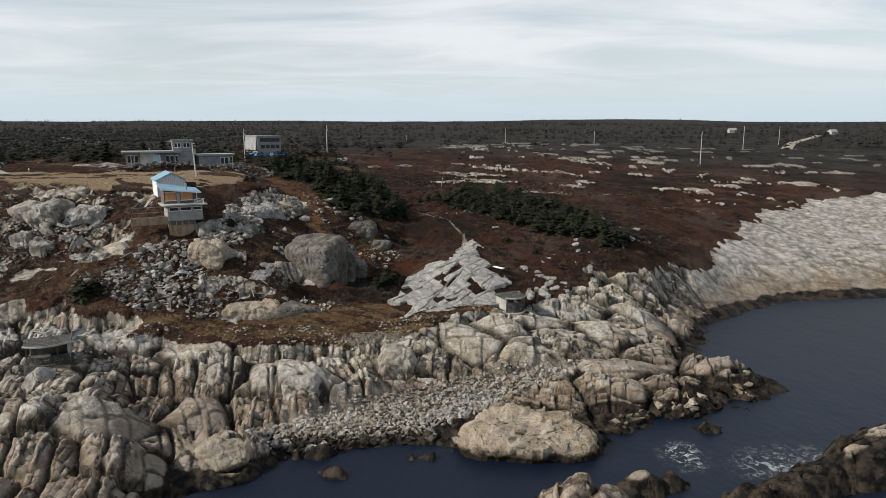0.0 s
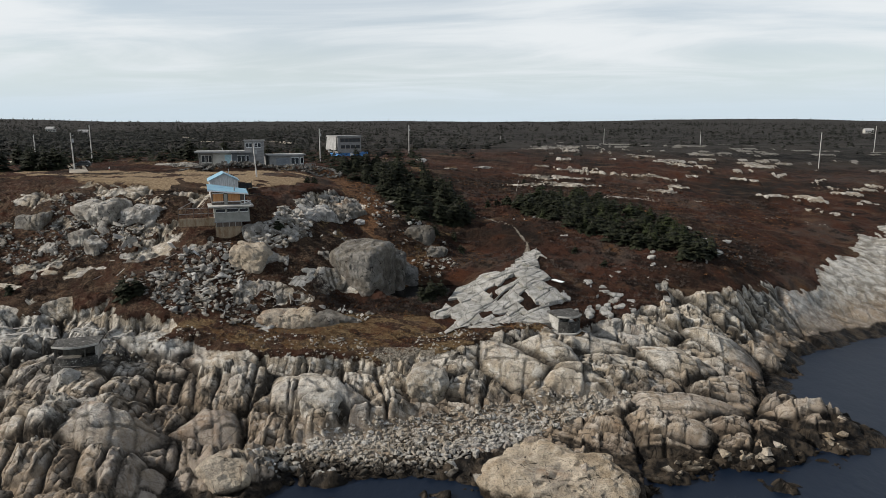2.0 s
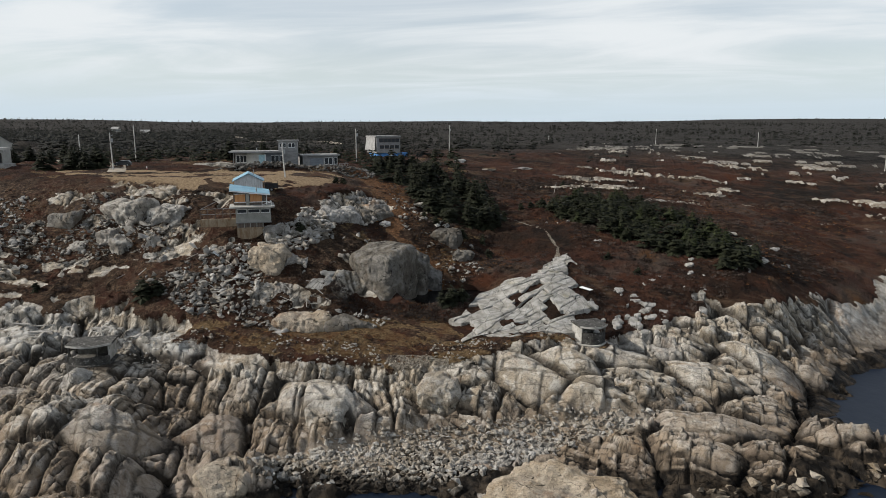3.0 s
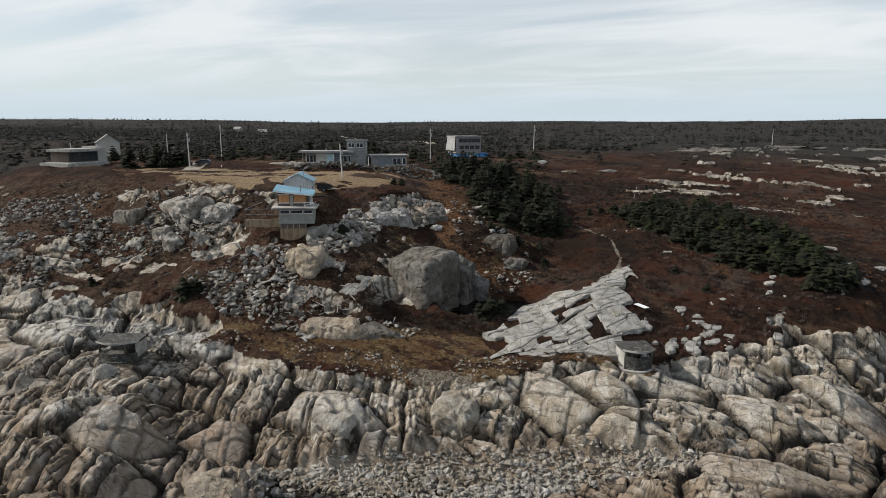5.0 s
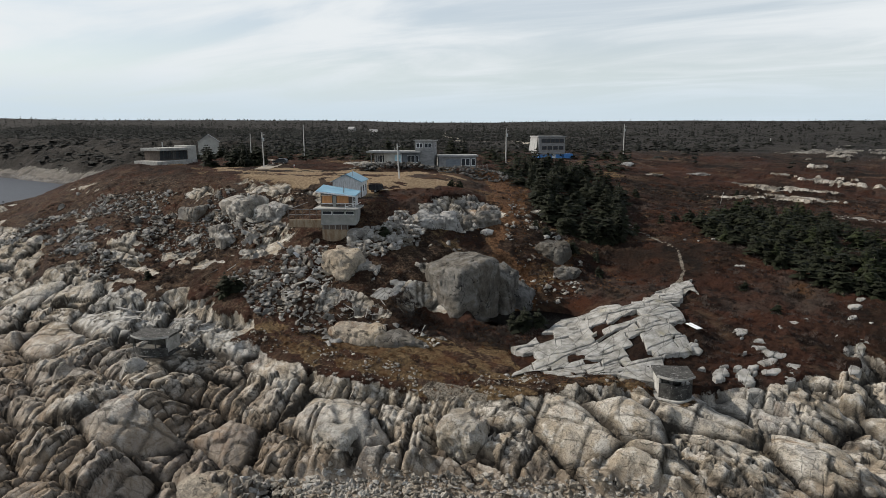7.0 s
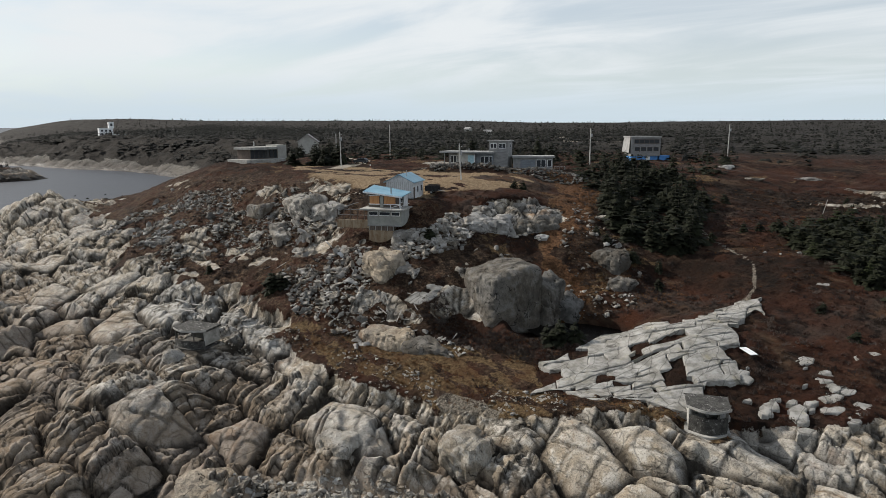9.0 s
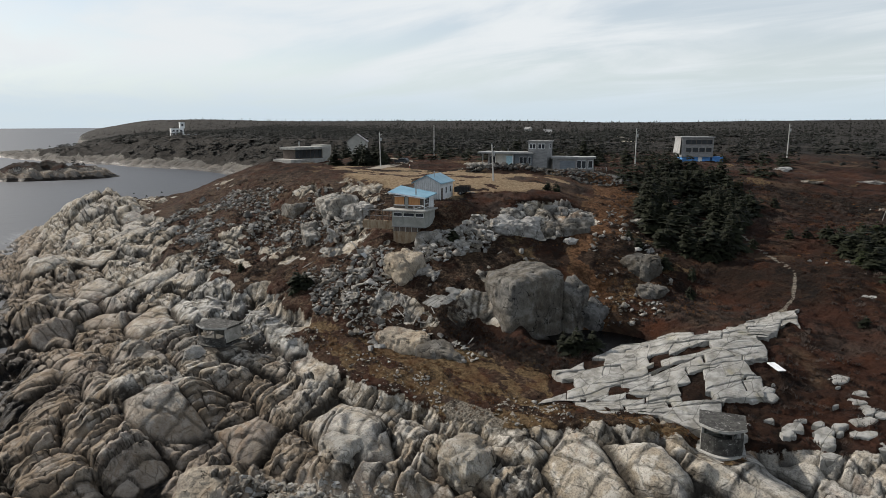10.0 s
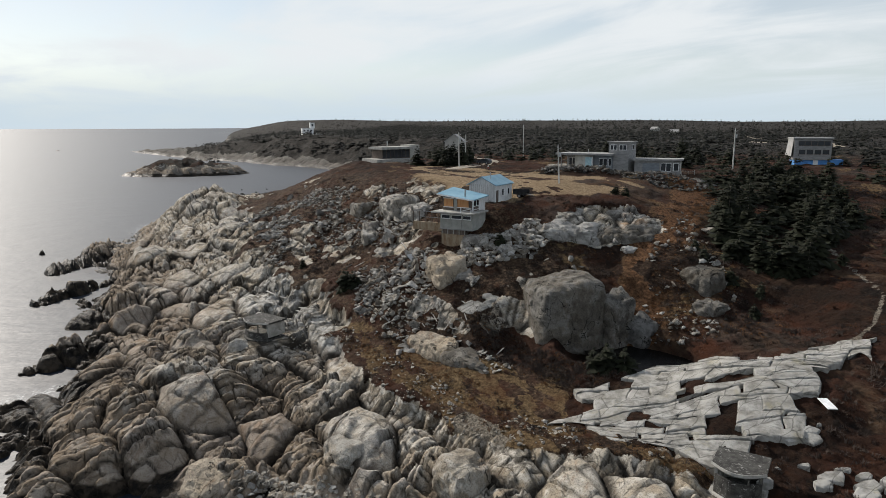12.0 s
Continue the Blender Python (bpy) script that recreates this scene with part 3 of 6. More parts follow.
def courses(u, v, bed, length, k):
    """Beds cut by cross joints: how far the nearest joint is in metres, the block's random number, and the place in it."""
    def split(a, salt):
        i = np.floor(a)
        lo, hi = i + 0.55 * (hash2(i, salt, k) - 0.5), i + 1 + 0.55 * (hash2(i + 1, salt, k) - 0.5)
        i = np.where(a < lo, i - 1, np.where(a > hi, i + 1, i))
        lo, hi = i + 0.55 * (hash2(i, salt, k) - 0.5), i + 1 + 0.55 * (hash2(i + 1, salt, k) - 0.5)
        return i, np.minimum(a - lo, hi - a), (a - lo) / (hi - lo)
    i, di, pi = split(v / bed, 0.0)
    j, dj, pj = split(u / length + 7.3 * hash2(i, 5.0, k), i)
    d = np.minimum(di * bed, dj * length)
    return d, hash2(i, j, k + 13), pi, pj


def rounded(d, r):
    """The profile of a sea-worn edge: a quarter circle of radius r."""
    t = np.clip(d / r, 0, 1)
    return np.sqrt(1 - (1 - t) ** 2)


def rock_relief(x, y, z):
    """Jointed granite: great rounded masses cut into pillows and columns, stepped down the slope. Returns height, how near a joint is, and a tone for each block."""
    w1, w2 = fbm(x / 14, y / 14, 20, 3) - 0.5, fbm(x / 14, y / 14, 30, 3) - 0.5
    s1, s2 = fbm(x / 2.6, y / 2.6, 22, 3) - 0.5, fbm(x / 2.6, y / 2.6, 32, 3) - 0.5
    wx, wy = x + 3.6 * w1 + 0.35 * s1, y + 3.6 * w2 + 0.35 * s2
    height, joint, tone = np.zeros(x.shape), np.zeros(x.shape), np.zeros(x.shape)
    west = smooth(x + 5 * w1, -9, -12)
    far_west = smooth(x + 8 * w2, -70, -76)
    for turn, part_of, k, bed, length in ((-4, 1 - west, 3, 1.5, 3.6), (-72, west * (1 - far_west), 4, 1.25, 4.4), (14, far_west, 5, 1.5, 4.6)):
        c, s = math.cos(radians(turn)), math.sin(radians(turn))
        u, v = wx * c + wy * s, wy * c - wx * s
        mt = turn if k != 4 else 10
        mc, ms = math.cos(radians(mt)), math.sin(radians(mt))
        d0, id0, gx, gy = cells((wx * mc + wy * ms) / 12.0, (wy * mc - wx * ms) / 6.6, k + 41)
        d0 = d0 * 4.6
        lean = (id0 - 0.5) * 0.55
        ur, vr = u + lean * v + 0.35 * s2, v - lean * u + 0.25 * s1
        df, idf, pf, qf = courses(ur, vr, bed * 0.8, length * 0.8, k)
        dc, idc, pc, qc = courses(ur + 3.1, vr, bed * 1.8, length * 1.3, k + 7)
        fis, _, _, _ = courses(u + 0.8 * s2, v + 0.5 * s1, bed * 4.2, length * 9.0, k + 23)
        kind = id0 + 0.55 * (fbm(x / 8, y / 8, 46, 3) - 0.5)
        coarse = kind > 0.56
        d1, id1, p1, q1 = np.where(coarse, dc, df), np.where(coarse, idc, idf), np.where(coarse, pc, pf), np.where(coarse, qc, qf)
        size = np.where(coarse, 1.0, 0.55)
        whole = smooth(kind, 0.74, 0.80)
        d3, id3, _, _ = cells(u * 1.05, v * 1.5, k + 19)
        chip = smooth(fbm(x / 6, y / 6, 48, 3) + 0.06 * (0.5 - id0), 0.44, 0.54) * (1 - whole)
        mega = 2.1 * rounded(d0, 3.0) + (id0 - 0.5) * 1.5 - 0.9 * (1 - smooth(fis, 0.10, 0.55)) * (1 - whole)
        block = size * (0.72 * rounded(d1, 0.40 * size) + (id1 - 0.5) * 1.15 + (p1 - 0.5) * (id1 - 0.5) * 1.6 + (q1 - 0.5) * 0.5) * (1 - 0.72 * whole)
        small = (0.30 * rounded(d3, 0.22) + (id3 - 0.5) * 0.62) * chip
        tread = z / 1.7 + id0 * 3.0 + 0.5 * w1
        tread = tread - np.floor(tread)
        stair = 1.7 * 0.6 * ((1 - (1 - tread) ** 3) - tread) * (1 - 0.6 * whole)
        height += part_of * (mega + block + small + stair - 3.05)
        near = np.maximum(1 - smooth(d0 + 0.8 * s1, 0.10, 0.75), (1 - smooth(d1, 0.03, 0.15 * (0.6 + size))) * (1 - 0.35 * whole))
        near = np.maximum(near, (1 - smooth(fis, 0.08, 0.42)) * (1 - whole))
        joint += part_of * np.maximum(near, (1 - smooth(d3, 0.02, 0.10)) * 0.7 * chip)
        tone += part_of * (0.45 * id0 + 0.4 * id1 + 0.15 * id3)
    mass = (fbm(x / 15, y / 11, 41, 3) - 0.5) * 2.6
    rough = np.abs(fbm(x / 1.5, y / 1.5, 44, 4, 0.6) - 0.5)
    return height + mass - 0.60 * rough, joint, tone


def wobble(x, y, size, amount, k):
    return (fbm(x / size, y / size, k, 4, 0.6) - 0.5) * amount


def graded(bands, far_lo, far_hi, grow, cap):
    """Grid lines: even steps within each band (from, to, step), then wider and wider."""
    mid = np.concatenate([np.arange(lo, hi - 1e-6, step) for lo, hi, step in bands])
    out = list(mid) + [bands[-1][1]]
    step = bands[-1][2]
    while out[-1] < far_hi:
        step = min(step * grow, cap)
        out.append(min(out[-1] + step, far_hi))
    low, step = [bands[0][0]], bands[0][2]
    while low[-1] > far_lo:
        step = min(step * grow, cap)
        low.append(max(low[-1] - step, far_lo))
    return np.array(low[:0:-1] + out)


GX = graded([(-200, -150, 0.9), (-150, -100, 0.36), (-100, 46, 0.2), (46, 80, 0.38), (80, 130, 0.8)], -4900, 4900, 1.05, 90)
GY = graded([(54, 62, 0.4), (62, 112, 0.2), (112, 150, 0.3), (150, 205, 0.7)], -60, 4980, 1.045, 70)
X, Y = np.meshgrid(GX, GY, indexing="ij")
Z0 = coarse_height(X, Y)
SLOPE = np.hypot(np.gradient(Z0, axis=0) / np.gradient(X, axis=0), np.gradient(Z0, axis=1) / np.gradient(Y, axis=1))
line_d, landward = line_distance(X, Y, ROCK_LINE + tail(9))
coast = smooth(np.where(landward, -line_d, line_d) + wobble(X, Y, 9, 14, 61), -0.8, 0.8)
slab_d, in_slab = line_distance(X, Y, SLAB)
slab = smooth(np.where(in_slab, slab_d, -slab_d) + wobble(X, Y, 3.2, 9, 62), -0.3, 0.3)
near = 1 - smooth(np.hypot(X + 30, Y - 130), 260, 420)
steep = smooth(SLOPE + wobble(X, Y, 6, 1.3, 63), 1.0, 1.06) * near
heathland = smooth(X, -16, 5) * smooth(Y, 185, 215)
hill = smooth(X, -52, -60) * smooth(Y, 103, 107) * smooth(Y - 0.06 * (X + 150), 131, 126) * near
swell = fbm(X / 15, Y / 7, 65, 5, 0.65)
crags = 0.9 * smooth(swell, 0.615, 0.66) * heathland * near
hill = hill * smooth(fbm(X / 10, Y / 5, 64, 4, 0.6), 0.61, 0.63)
far_rock = smooth(np.hypot(X, Y), 300, 340) * coast
yard_d, in_yard = line_distance(X, Y, YARD)
yard = smooth(np.where(in_yard, yard_d, -yard_d) + wobble(X, Y, 10, 10, 66), -2, 2)
gully_d, _ = line_distance(X, Y, [(-53, 184), (-45, 176), (-37, 163), (-29, 150), (-25, 142), (-18.5, 133)], False)
gully = 1 - smooth(gully_d + wobble(X, Y, 6, 5, 78), 2.6, 5.2)
bench_d, in_bench = line_distance(X, Y, BENCH)
bench = smooth(np.where(in_bench, bench_d, -bench_d) + wobble(X, Y, 5, 5, 67), -1, 1)
cob_d, in_cob = line_distance(X, Y, COBBLES)
cobble = smooth(np.where(in_cob, cob_d, -cob_d) + wobble(X, Y, 4, 3, 68), -1, 1)
track_d, _ = line_distance(X, Y, TRACK, False)
track = 1 - smooth(track_d + wobble(X, Y, 4, 1.2, 69), 0.15, 0.55)
ledge_d, in_ledge = line_distance(X, Y, LEDGES)
ledge = smooth(np.where(in_ledge, ledge_d, -ledge_d) + wobble(X, Y, 5, 7, 89), 0.2, 1.0)
rubble = (1 - coast) * smooth(Y, 96, 101) * smooth(Y, 138, 128) * smooth(X, -24, -32)       # stony hillside under the cabin
ROCK = np.clip(np.maximum.reduce([coast * (1 - 0.9 * bench), steep * (1 - yard), crags * (1 - yard), hill * (1 - yard), ledge * (1 - yard)]), 0, 1)

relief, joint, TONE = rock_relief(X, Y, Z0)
relief_far = 1 - smooth(np.hypot(X + 30, Y - 110), 210, 330)
thin = 0.30 + 0.70 * coast + 0.35 * hill * (1 - coast) + 0.40 * ledge - 0.10 * crags * (1 - coast)
thin = thin  * (1 - 0.85 * cobble) * (1 - 0.80 * smooth(X, 50, 66))
tuft = (fbm(X / 1.3, Y / 1.3, 71, 3, 0.6) - 0.5) * 0.7 + (fbm(X / 6, Y / 6, 72, 3) - 0.5) * 1.4
Z = Z0 + relief_far * (ROCK * relief * thin + (1 - ROCK) * tuft * (1 - 0.75 * yard) * (1 - 0.7 * bench))
Z = Z + relief_far * ROCK * (1 - coast) * 0.35 + np.clip((swell - 0.56) * 9, 0, 1.1) * heathland * near
Z = Z + far_rock * smooth(Z0, -0.5, 2.0) * (fbm(X / 22, Y / 14, 49, 4, 0.6) - 0.45) * 5.0
Z = Z - 0.25 * slab - 1.7 * cobble * smooth(Z0, 1.5, 4.0)
Z = np.where((X > -30) & (X < 21) & (Z0 > 0.15) & (Y < 110), np.maximum(Z, np.minimum(Z0 * 0.8, 1.0) + 1.6 * (fbm(X / 1.6, Y / 1.6, 107, 3) - 0.5)), Z)
Z = np.where(Z0 < -1.5, Z0, Z)
for x0, x1, y0, y1 in ((-1440, -292, 120, 380), (-690, -520, 85, 245)):
    Z = Z - 6.0 * smooth(np.minimum(np.minimum(X - x0, x1 - X), np.minimum(Y - y0, y1 - Y)), 15, 40)
for px, py, rad, level in ((-54.0, 89.6, 2.8, 9.0), (12.8, 113.4, 2.8, 9.4), (-51.5, 131, 5, 28.4), (-46.2, 116.8, 3.2, 21.4), (-13.5, 126.5, 4.6, 10.6), (-16.6, 122.6, 3.0, 10.8), (-10.0, 129.0, 3.4, 10.8)):
    r = smooth(np.hypot(X - px, Y - py), rad * 1.7, rad * 0.8)
    Z = Z * (1 - r) + r * (level + 0.3 * (fbm(X / 1.2, Y / 1.2, 79, 3) - 0.5))
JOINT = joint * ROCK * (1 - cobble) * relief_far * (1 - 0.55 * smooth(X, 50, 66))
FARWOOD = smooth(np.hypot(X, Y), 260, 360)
SKERRY = smooth(X, 22, 27) * smooth(Y - 0.25 * X, 80, 74)
WET = (1 - smooth(Z - 1.4 * SKERRY - 1.6 * smooth(Y, 76, 66) * smooth(X, -40, -60) - 0.8 * smooth(X, 20, 40) * smooth(Y, 125, 110) + wobble(X, Y, 6, 1.8, 73), 1.0, 2.3)) * ROCK
GRASS = np.maximum.reduce([yard * smooth(fbm(X / 9, Y / 5, 74, 5, 0.6), 0.41, 0.49), gully * smooth(fbm(X / 4, Y / 4, 74, 4, 0.6), 0.36, 0.50), bench * smooth(fbm(X / 4, Y / 1.6, 75, 4, 0.6), 0.38, 0.54),
                           0.55 * smooth(fbm(X / 8, Y / 8, 76, 4, 0.6), 0.62, 0.72) * near * smooth(X, 10, -20) * smooth(Y, 126, 132)])
GRAVEL = np.maximum.reduce([cobble, track, smooth(np.hypot((X + 11) / 5.5, (Y - 102.0) / 1.8) + wobble(X, Y, 3, 0.8, 77), 1.1, 0.7)])
flat_d, in_flat = line_distance(X, Y, [(-84, 99), (-66, 101), (-50, 101), (-44, 96), (-56, 93), (-70, 90), (-84, 92)])
FLAT = smooth(np.where(in_flat, flat_d, -flat_d) + wobble(X, Y, 6, 5, 70), -1, 1)
PALE = np.clip(np.maximum.reduce([track, 0.1 * crags, FLAT, 0.7 * coast * smooth(X, 45, 62) * smooth(Z0, 3, 8)]), 0, 1)


slope_d = smooth(X, -30, -50) * smooth(Y, 98, 104) * smooth(Y, 134, 126) * near
SOIL = np.clip(np.maximum.reduce([rubble * 0.9, bench * 0.8, gully * 0.7, 0.85 * slope_d * smooth(fbm(X / 7, Y / 7, 108, 4, 0.6), 0.40, 0.55)]), 0, 1)


def grid_mesh(name, xs, ys, z, layers, material, soft=None):
    nx, ny = z.shape
    me = bpy.data.meshes.new(name)
    gx, gy = np.meshgrid(xs, ys, indexing="ij")
    co = np.stack([gx, gy, z], -1).reshape(-1, 3).astype(np.float32)
    idx = np.arange(nx * ny).reshape(nx, ny)
    quads = np.stack([idx[:-1, :-1], idx[1:, :-1], idx[1:, 1:], idx[:-1, 1:]], -1).reshape(-1, 4)
    me.vertices.add(len(co))
    me.vertices.foreach_set("co", co.ravel())
    me.loops.add(quads.size)
    me.loops.foreach_set("vertex_index", quads.ravel().astype(np.int32))
    me.polygons.add(len(quads))
    me.polygons.foreach_set("loop_start", np.arange(0, quads.size, 4, dtype=np.int32))
    me.polygons.foreach_set("use_smooth", np.ones(len(quads), bool) if soft is None else (soft[:-1, :-1] > 0.5).ravel())
    me.update(calc_edges=True)
    me.validate()
    for key, values in layers.items():
        at = me.attributes.new(key, "FLOAT", "POINT")
        at.data.foreach_set("value", values.astype(np.float32).ravel())
    me.materials.append(material)
    return new(name, me)


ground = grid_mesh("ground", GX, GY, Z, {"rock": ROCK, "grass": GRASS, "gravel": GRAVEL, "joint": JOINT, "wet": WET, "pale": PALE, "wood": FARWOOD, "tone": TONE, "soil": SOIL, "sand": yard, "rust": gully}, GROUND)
tagged(ground, "rugged granite coast with wine-red heath and dry grass", "ground", kind="structure")


def far_rocks(name, xs, ys, label, woods=1.0):
    """A stretch of the far shore: bare rugged rock with a dark tide line."""
    gx, gy = np.meshgrid(xs, ys, indexing="ij")
    z0 = coarse_height(gx, gy)
    d, _, ex, ey = cells(gx / 24 + 0.8 * fbm(gx / 30, gy / 30, 83, 3), gy / 13, 84)
    crag = (fbm(gx / 26, gy / 12, 82, 5, 0.6) - 0.48) * 9.0 + 2.2 * np.clip(d * 2, 0, 1) - 1.2
    rim = smooth(np.minimum(np.minimum(gx - xs[0], xs[-1] - gx), np.minimum(gy - ys[0], ys[-1] - gy)), 0, 25)
    z = z0 + crag * smooth(z0, -1.5, 2.5) - 8.0 * (1 - rim)
    bare = smooth(z0 + 8.0 * (fbm(gx / 40, gy / 25, 85, 4, 0.6) - 0.5), 11, 6)
    nil = np.zeros_like(z)
    # the low tone paints the rock darker, as seen against the light
    layers = {"rock": bare, "grass": nil, "gravel": nil, "joint": (1 - smooth(d, 0.03, 0.12)) * bare, "wet": 1 - smooth(z + 2.0 * (fbm(gx / 9, gy / 9, 86, 3) - 0.5), 1.8, 3.2),
              "pale": nil, "wood": nil + woods, "tone": fbm(gx / 18, gy / 12, 87, 3) - 0.55, "soil": nil, "sand": nil, "rust": nil}
    return tagged(grid_mesh(name, xs, ys, z, layers, GROUND), label, "rocky shore", kind="structure")


far_rocks("far_shore", np.arange(-1440, -291, 4.0), np.arange(120, 381, 4.0), "low grey rocky spit and wooded far shore")
far_rocks("islet", np.arange(-690, -519, 1.6), np.arange(85, 246, 1.6), "low bare grey granite islet in the sea", 0.15)


def ground_z(x, y):
    i = min(max(int(np.searchsorted(GX, x)) - 1, 0), len(GX) - 2)
    j = min(max(int(np.searchsorted(GY, y)) - 1, 0), len(GY) - 2)
    u, v = (x - GX[i]) / (GX[i + 1] - GX[i]), (y - GY[j]) / (GY[j + 1] - GY[j])
    return float(Z[i, j] * (1 - u) * (1 - v) + Z[i + 1, j] * u * (1 - v) + Z[i, j + 1] * (1 - u) * v + Z[i + 1, j + 1] * u * v)


def layer_at(a, x, y):
    return float(a[min(int(np.searchsorted(GX, x)), len(GX) - 1), min(int(np.searchsorted(GY, y)), len(GY) - 1)])


# the sea: one sheet that meets the sky at the horizon
SX, SY = axis(-160, 120, 1.6, -4980, 4980, 1.08, 120), axis(20, 165, 1.6, -4980, 3000, 1.08, 120)
sx, sy = np.meshgrid(SX, SY, indexing="ij")
far = np.hypot(sx, sy)
sea_z = 41.5 * np.clip((far - 1500) / 3480, 0, 1.4) ** 2 + 0.05 * (fbm(sx / 5, sy / 3, 80, 3) - 0.5)
shore_d = coarse_height(sx, sy)
foam = 0.45 * smooth(shore_d, -1.2, -0.4) * smooth(fbm(sx / 14, sy / 14, 81, 3), 0.56, 0.66) * smooth(sx, -40, -60)
foam = np.maximum(foam, (1 - smooth(np.hypot((sx - 45) / 1.6, sy - 76), 2, 7)) * 0.45)
foam = np.maximum(foam, (1 - smooth(np.hypot(sx - 31, (sy - 79) / 1.5), 1.0, 3)) * 0.7)
sea = grid_mesh("water", SX, SY, sea_z, {"foam": foam}, WATER)
tagged(sea, "dark blue sea with small ripples and silver glare", "sea", kind="structure")

# ---- helpers for things ----


def part(name, bm, material, parent=None, label=""):
    me = bpy.data.meshes.new(name)
    bm.to_mesh(me)
    bm.free()
    me.materials.append(material)
    ob = new(name, me)
    if parent is not None:
        ob.parent = parent
    return tagged(ob, label) if label else ob


def thing(name, m, label, category, group="", kind=""):
    ob = new(name)
    ob.matrix_basis = m
    return tagged(ob, label, category, group, kind)


def add_box(bm, lo, hi, bevel=0.0):
    """A box from corner to corner."""
    (x0, y0, z0), (x1, y1, z1) = lo, hi
    got = bmesh.ops.create_cube(bm, size=1.0, matrix=Matrix.LocRotScale(((x0 + x1) / 2, (y0 + y1) / 2, (z0 + z1) / 2), None, (x1 - x0, y1 - y0, z1 - z0)))
    if bevel:
        edges = list({e for v in got["verts"] for e in v.link_edges})
        bmesh.ops.bevel(bm, geom=edges, offset=bevel, segments=1, affect="EDGES", profile=0.5)
    return bm


def box(lo, hi, bevel=0.0):
    return add_box(bmesh.new(), lo, hi, bevel)


def prism(outline, z0, z1, tops=None):
    """An upright prism on an outline in plan; tops: a height for each corner."""
    bm = bmesh.new()
    low = [bm.verts.new((x, y, z0)) for x, y in outline]
    high = [bm.verts.new((x, y, z)) for (x, y), z in zip(outline, tops or [z1] * len(outline))]
    k = len(outline)
    for i in range(k):
        bm.faces.new((low[i], low[(i + 1) % k], high[(i + 1) % k], high[i]))
    bm.faces.new(high)
    bm.faces.new(low[::-1])
    bmesh.ops.recalc_face_normals(bm, faces=bm.faces)
    return bm


def sheet(corners, thick):
    """A slab on four corners, so thick downwards."""
    bm = bmesh.new()
    top = [bm.verts.new(c) for c in corners]
    low = [bm.verts.new((c[0], c[1], c[2] - thick)) for c in corners]
    k = len(corners)
    bm.faces.new(top)
    bm.faces.new(low[::-1])
    for i in range(k):
        bm.faces.new((top[i], low[i], low[(i + 1) % k], top[(i + 1) % k]))
    bmesh.ops.recalc_face_normals(bm, faces=bm.faces)
    return bm


def rod(a, b, r0, r1=None, sides=8):
    """A tapered rod from a to b."""
    a, b = Vector(a), Vector(b)
    bm = bmesh.new()
    turn = (b - a).to_track_quat("Z", "Y").to_matrix().to_4x4()
    bmesh.ops.create_cone(bm, cap_ends=True, segments=sides, radius1=r0, radius2=r0 if r1 is None else r1, depth=(b - a).length,
                          matrix=Matrix.Translation((a + b) / 2) @ turn)
    return bm


def window(parent, x0, x1, z0, z1, y, panes=2, out=-1, trim=0.12, material=None):
    """A window in a wall that faces out along y: a frame round panes of glass, with bars."""
    f = bmesh.new()
    ya, yb = sorted((y, y + out * 0.10))
    add_box(f, (x0, ya, z0), (x1, yb, z0 + trim))
    add_box(f, (x0, ya, z1 - trim), (x1, yb, z1))
    w = (x1 - x0) / panes
    for i in range(panes + 1):
        c = x0 + w * i
        add_box(f, (max(c - trim / 2, x0), ya, z0 + trim), (min(c + trim / 2, x1), yb, z1 - trim))
    frame_ob = part("window_frame", f, material or WHITE_TRIM, parent, "white window frame")
    for i in range(panes):
        yc, yd = sorted((y + out * 0.01, y + out * 0.04))
        part("pane", box((x0 + w * i + trim / 2, yc, z0 + trim), (x0 + w * (i + 1) - trim / 2, yd, z1 - trim)), GLASS, frame_ob)
    return frame_ob


def at(x, y, turn=0.0, z=None):
    return pose(x, y, ground_z(x, y) if z is None else z, 0, 0, turn)


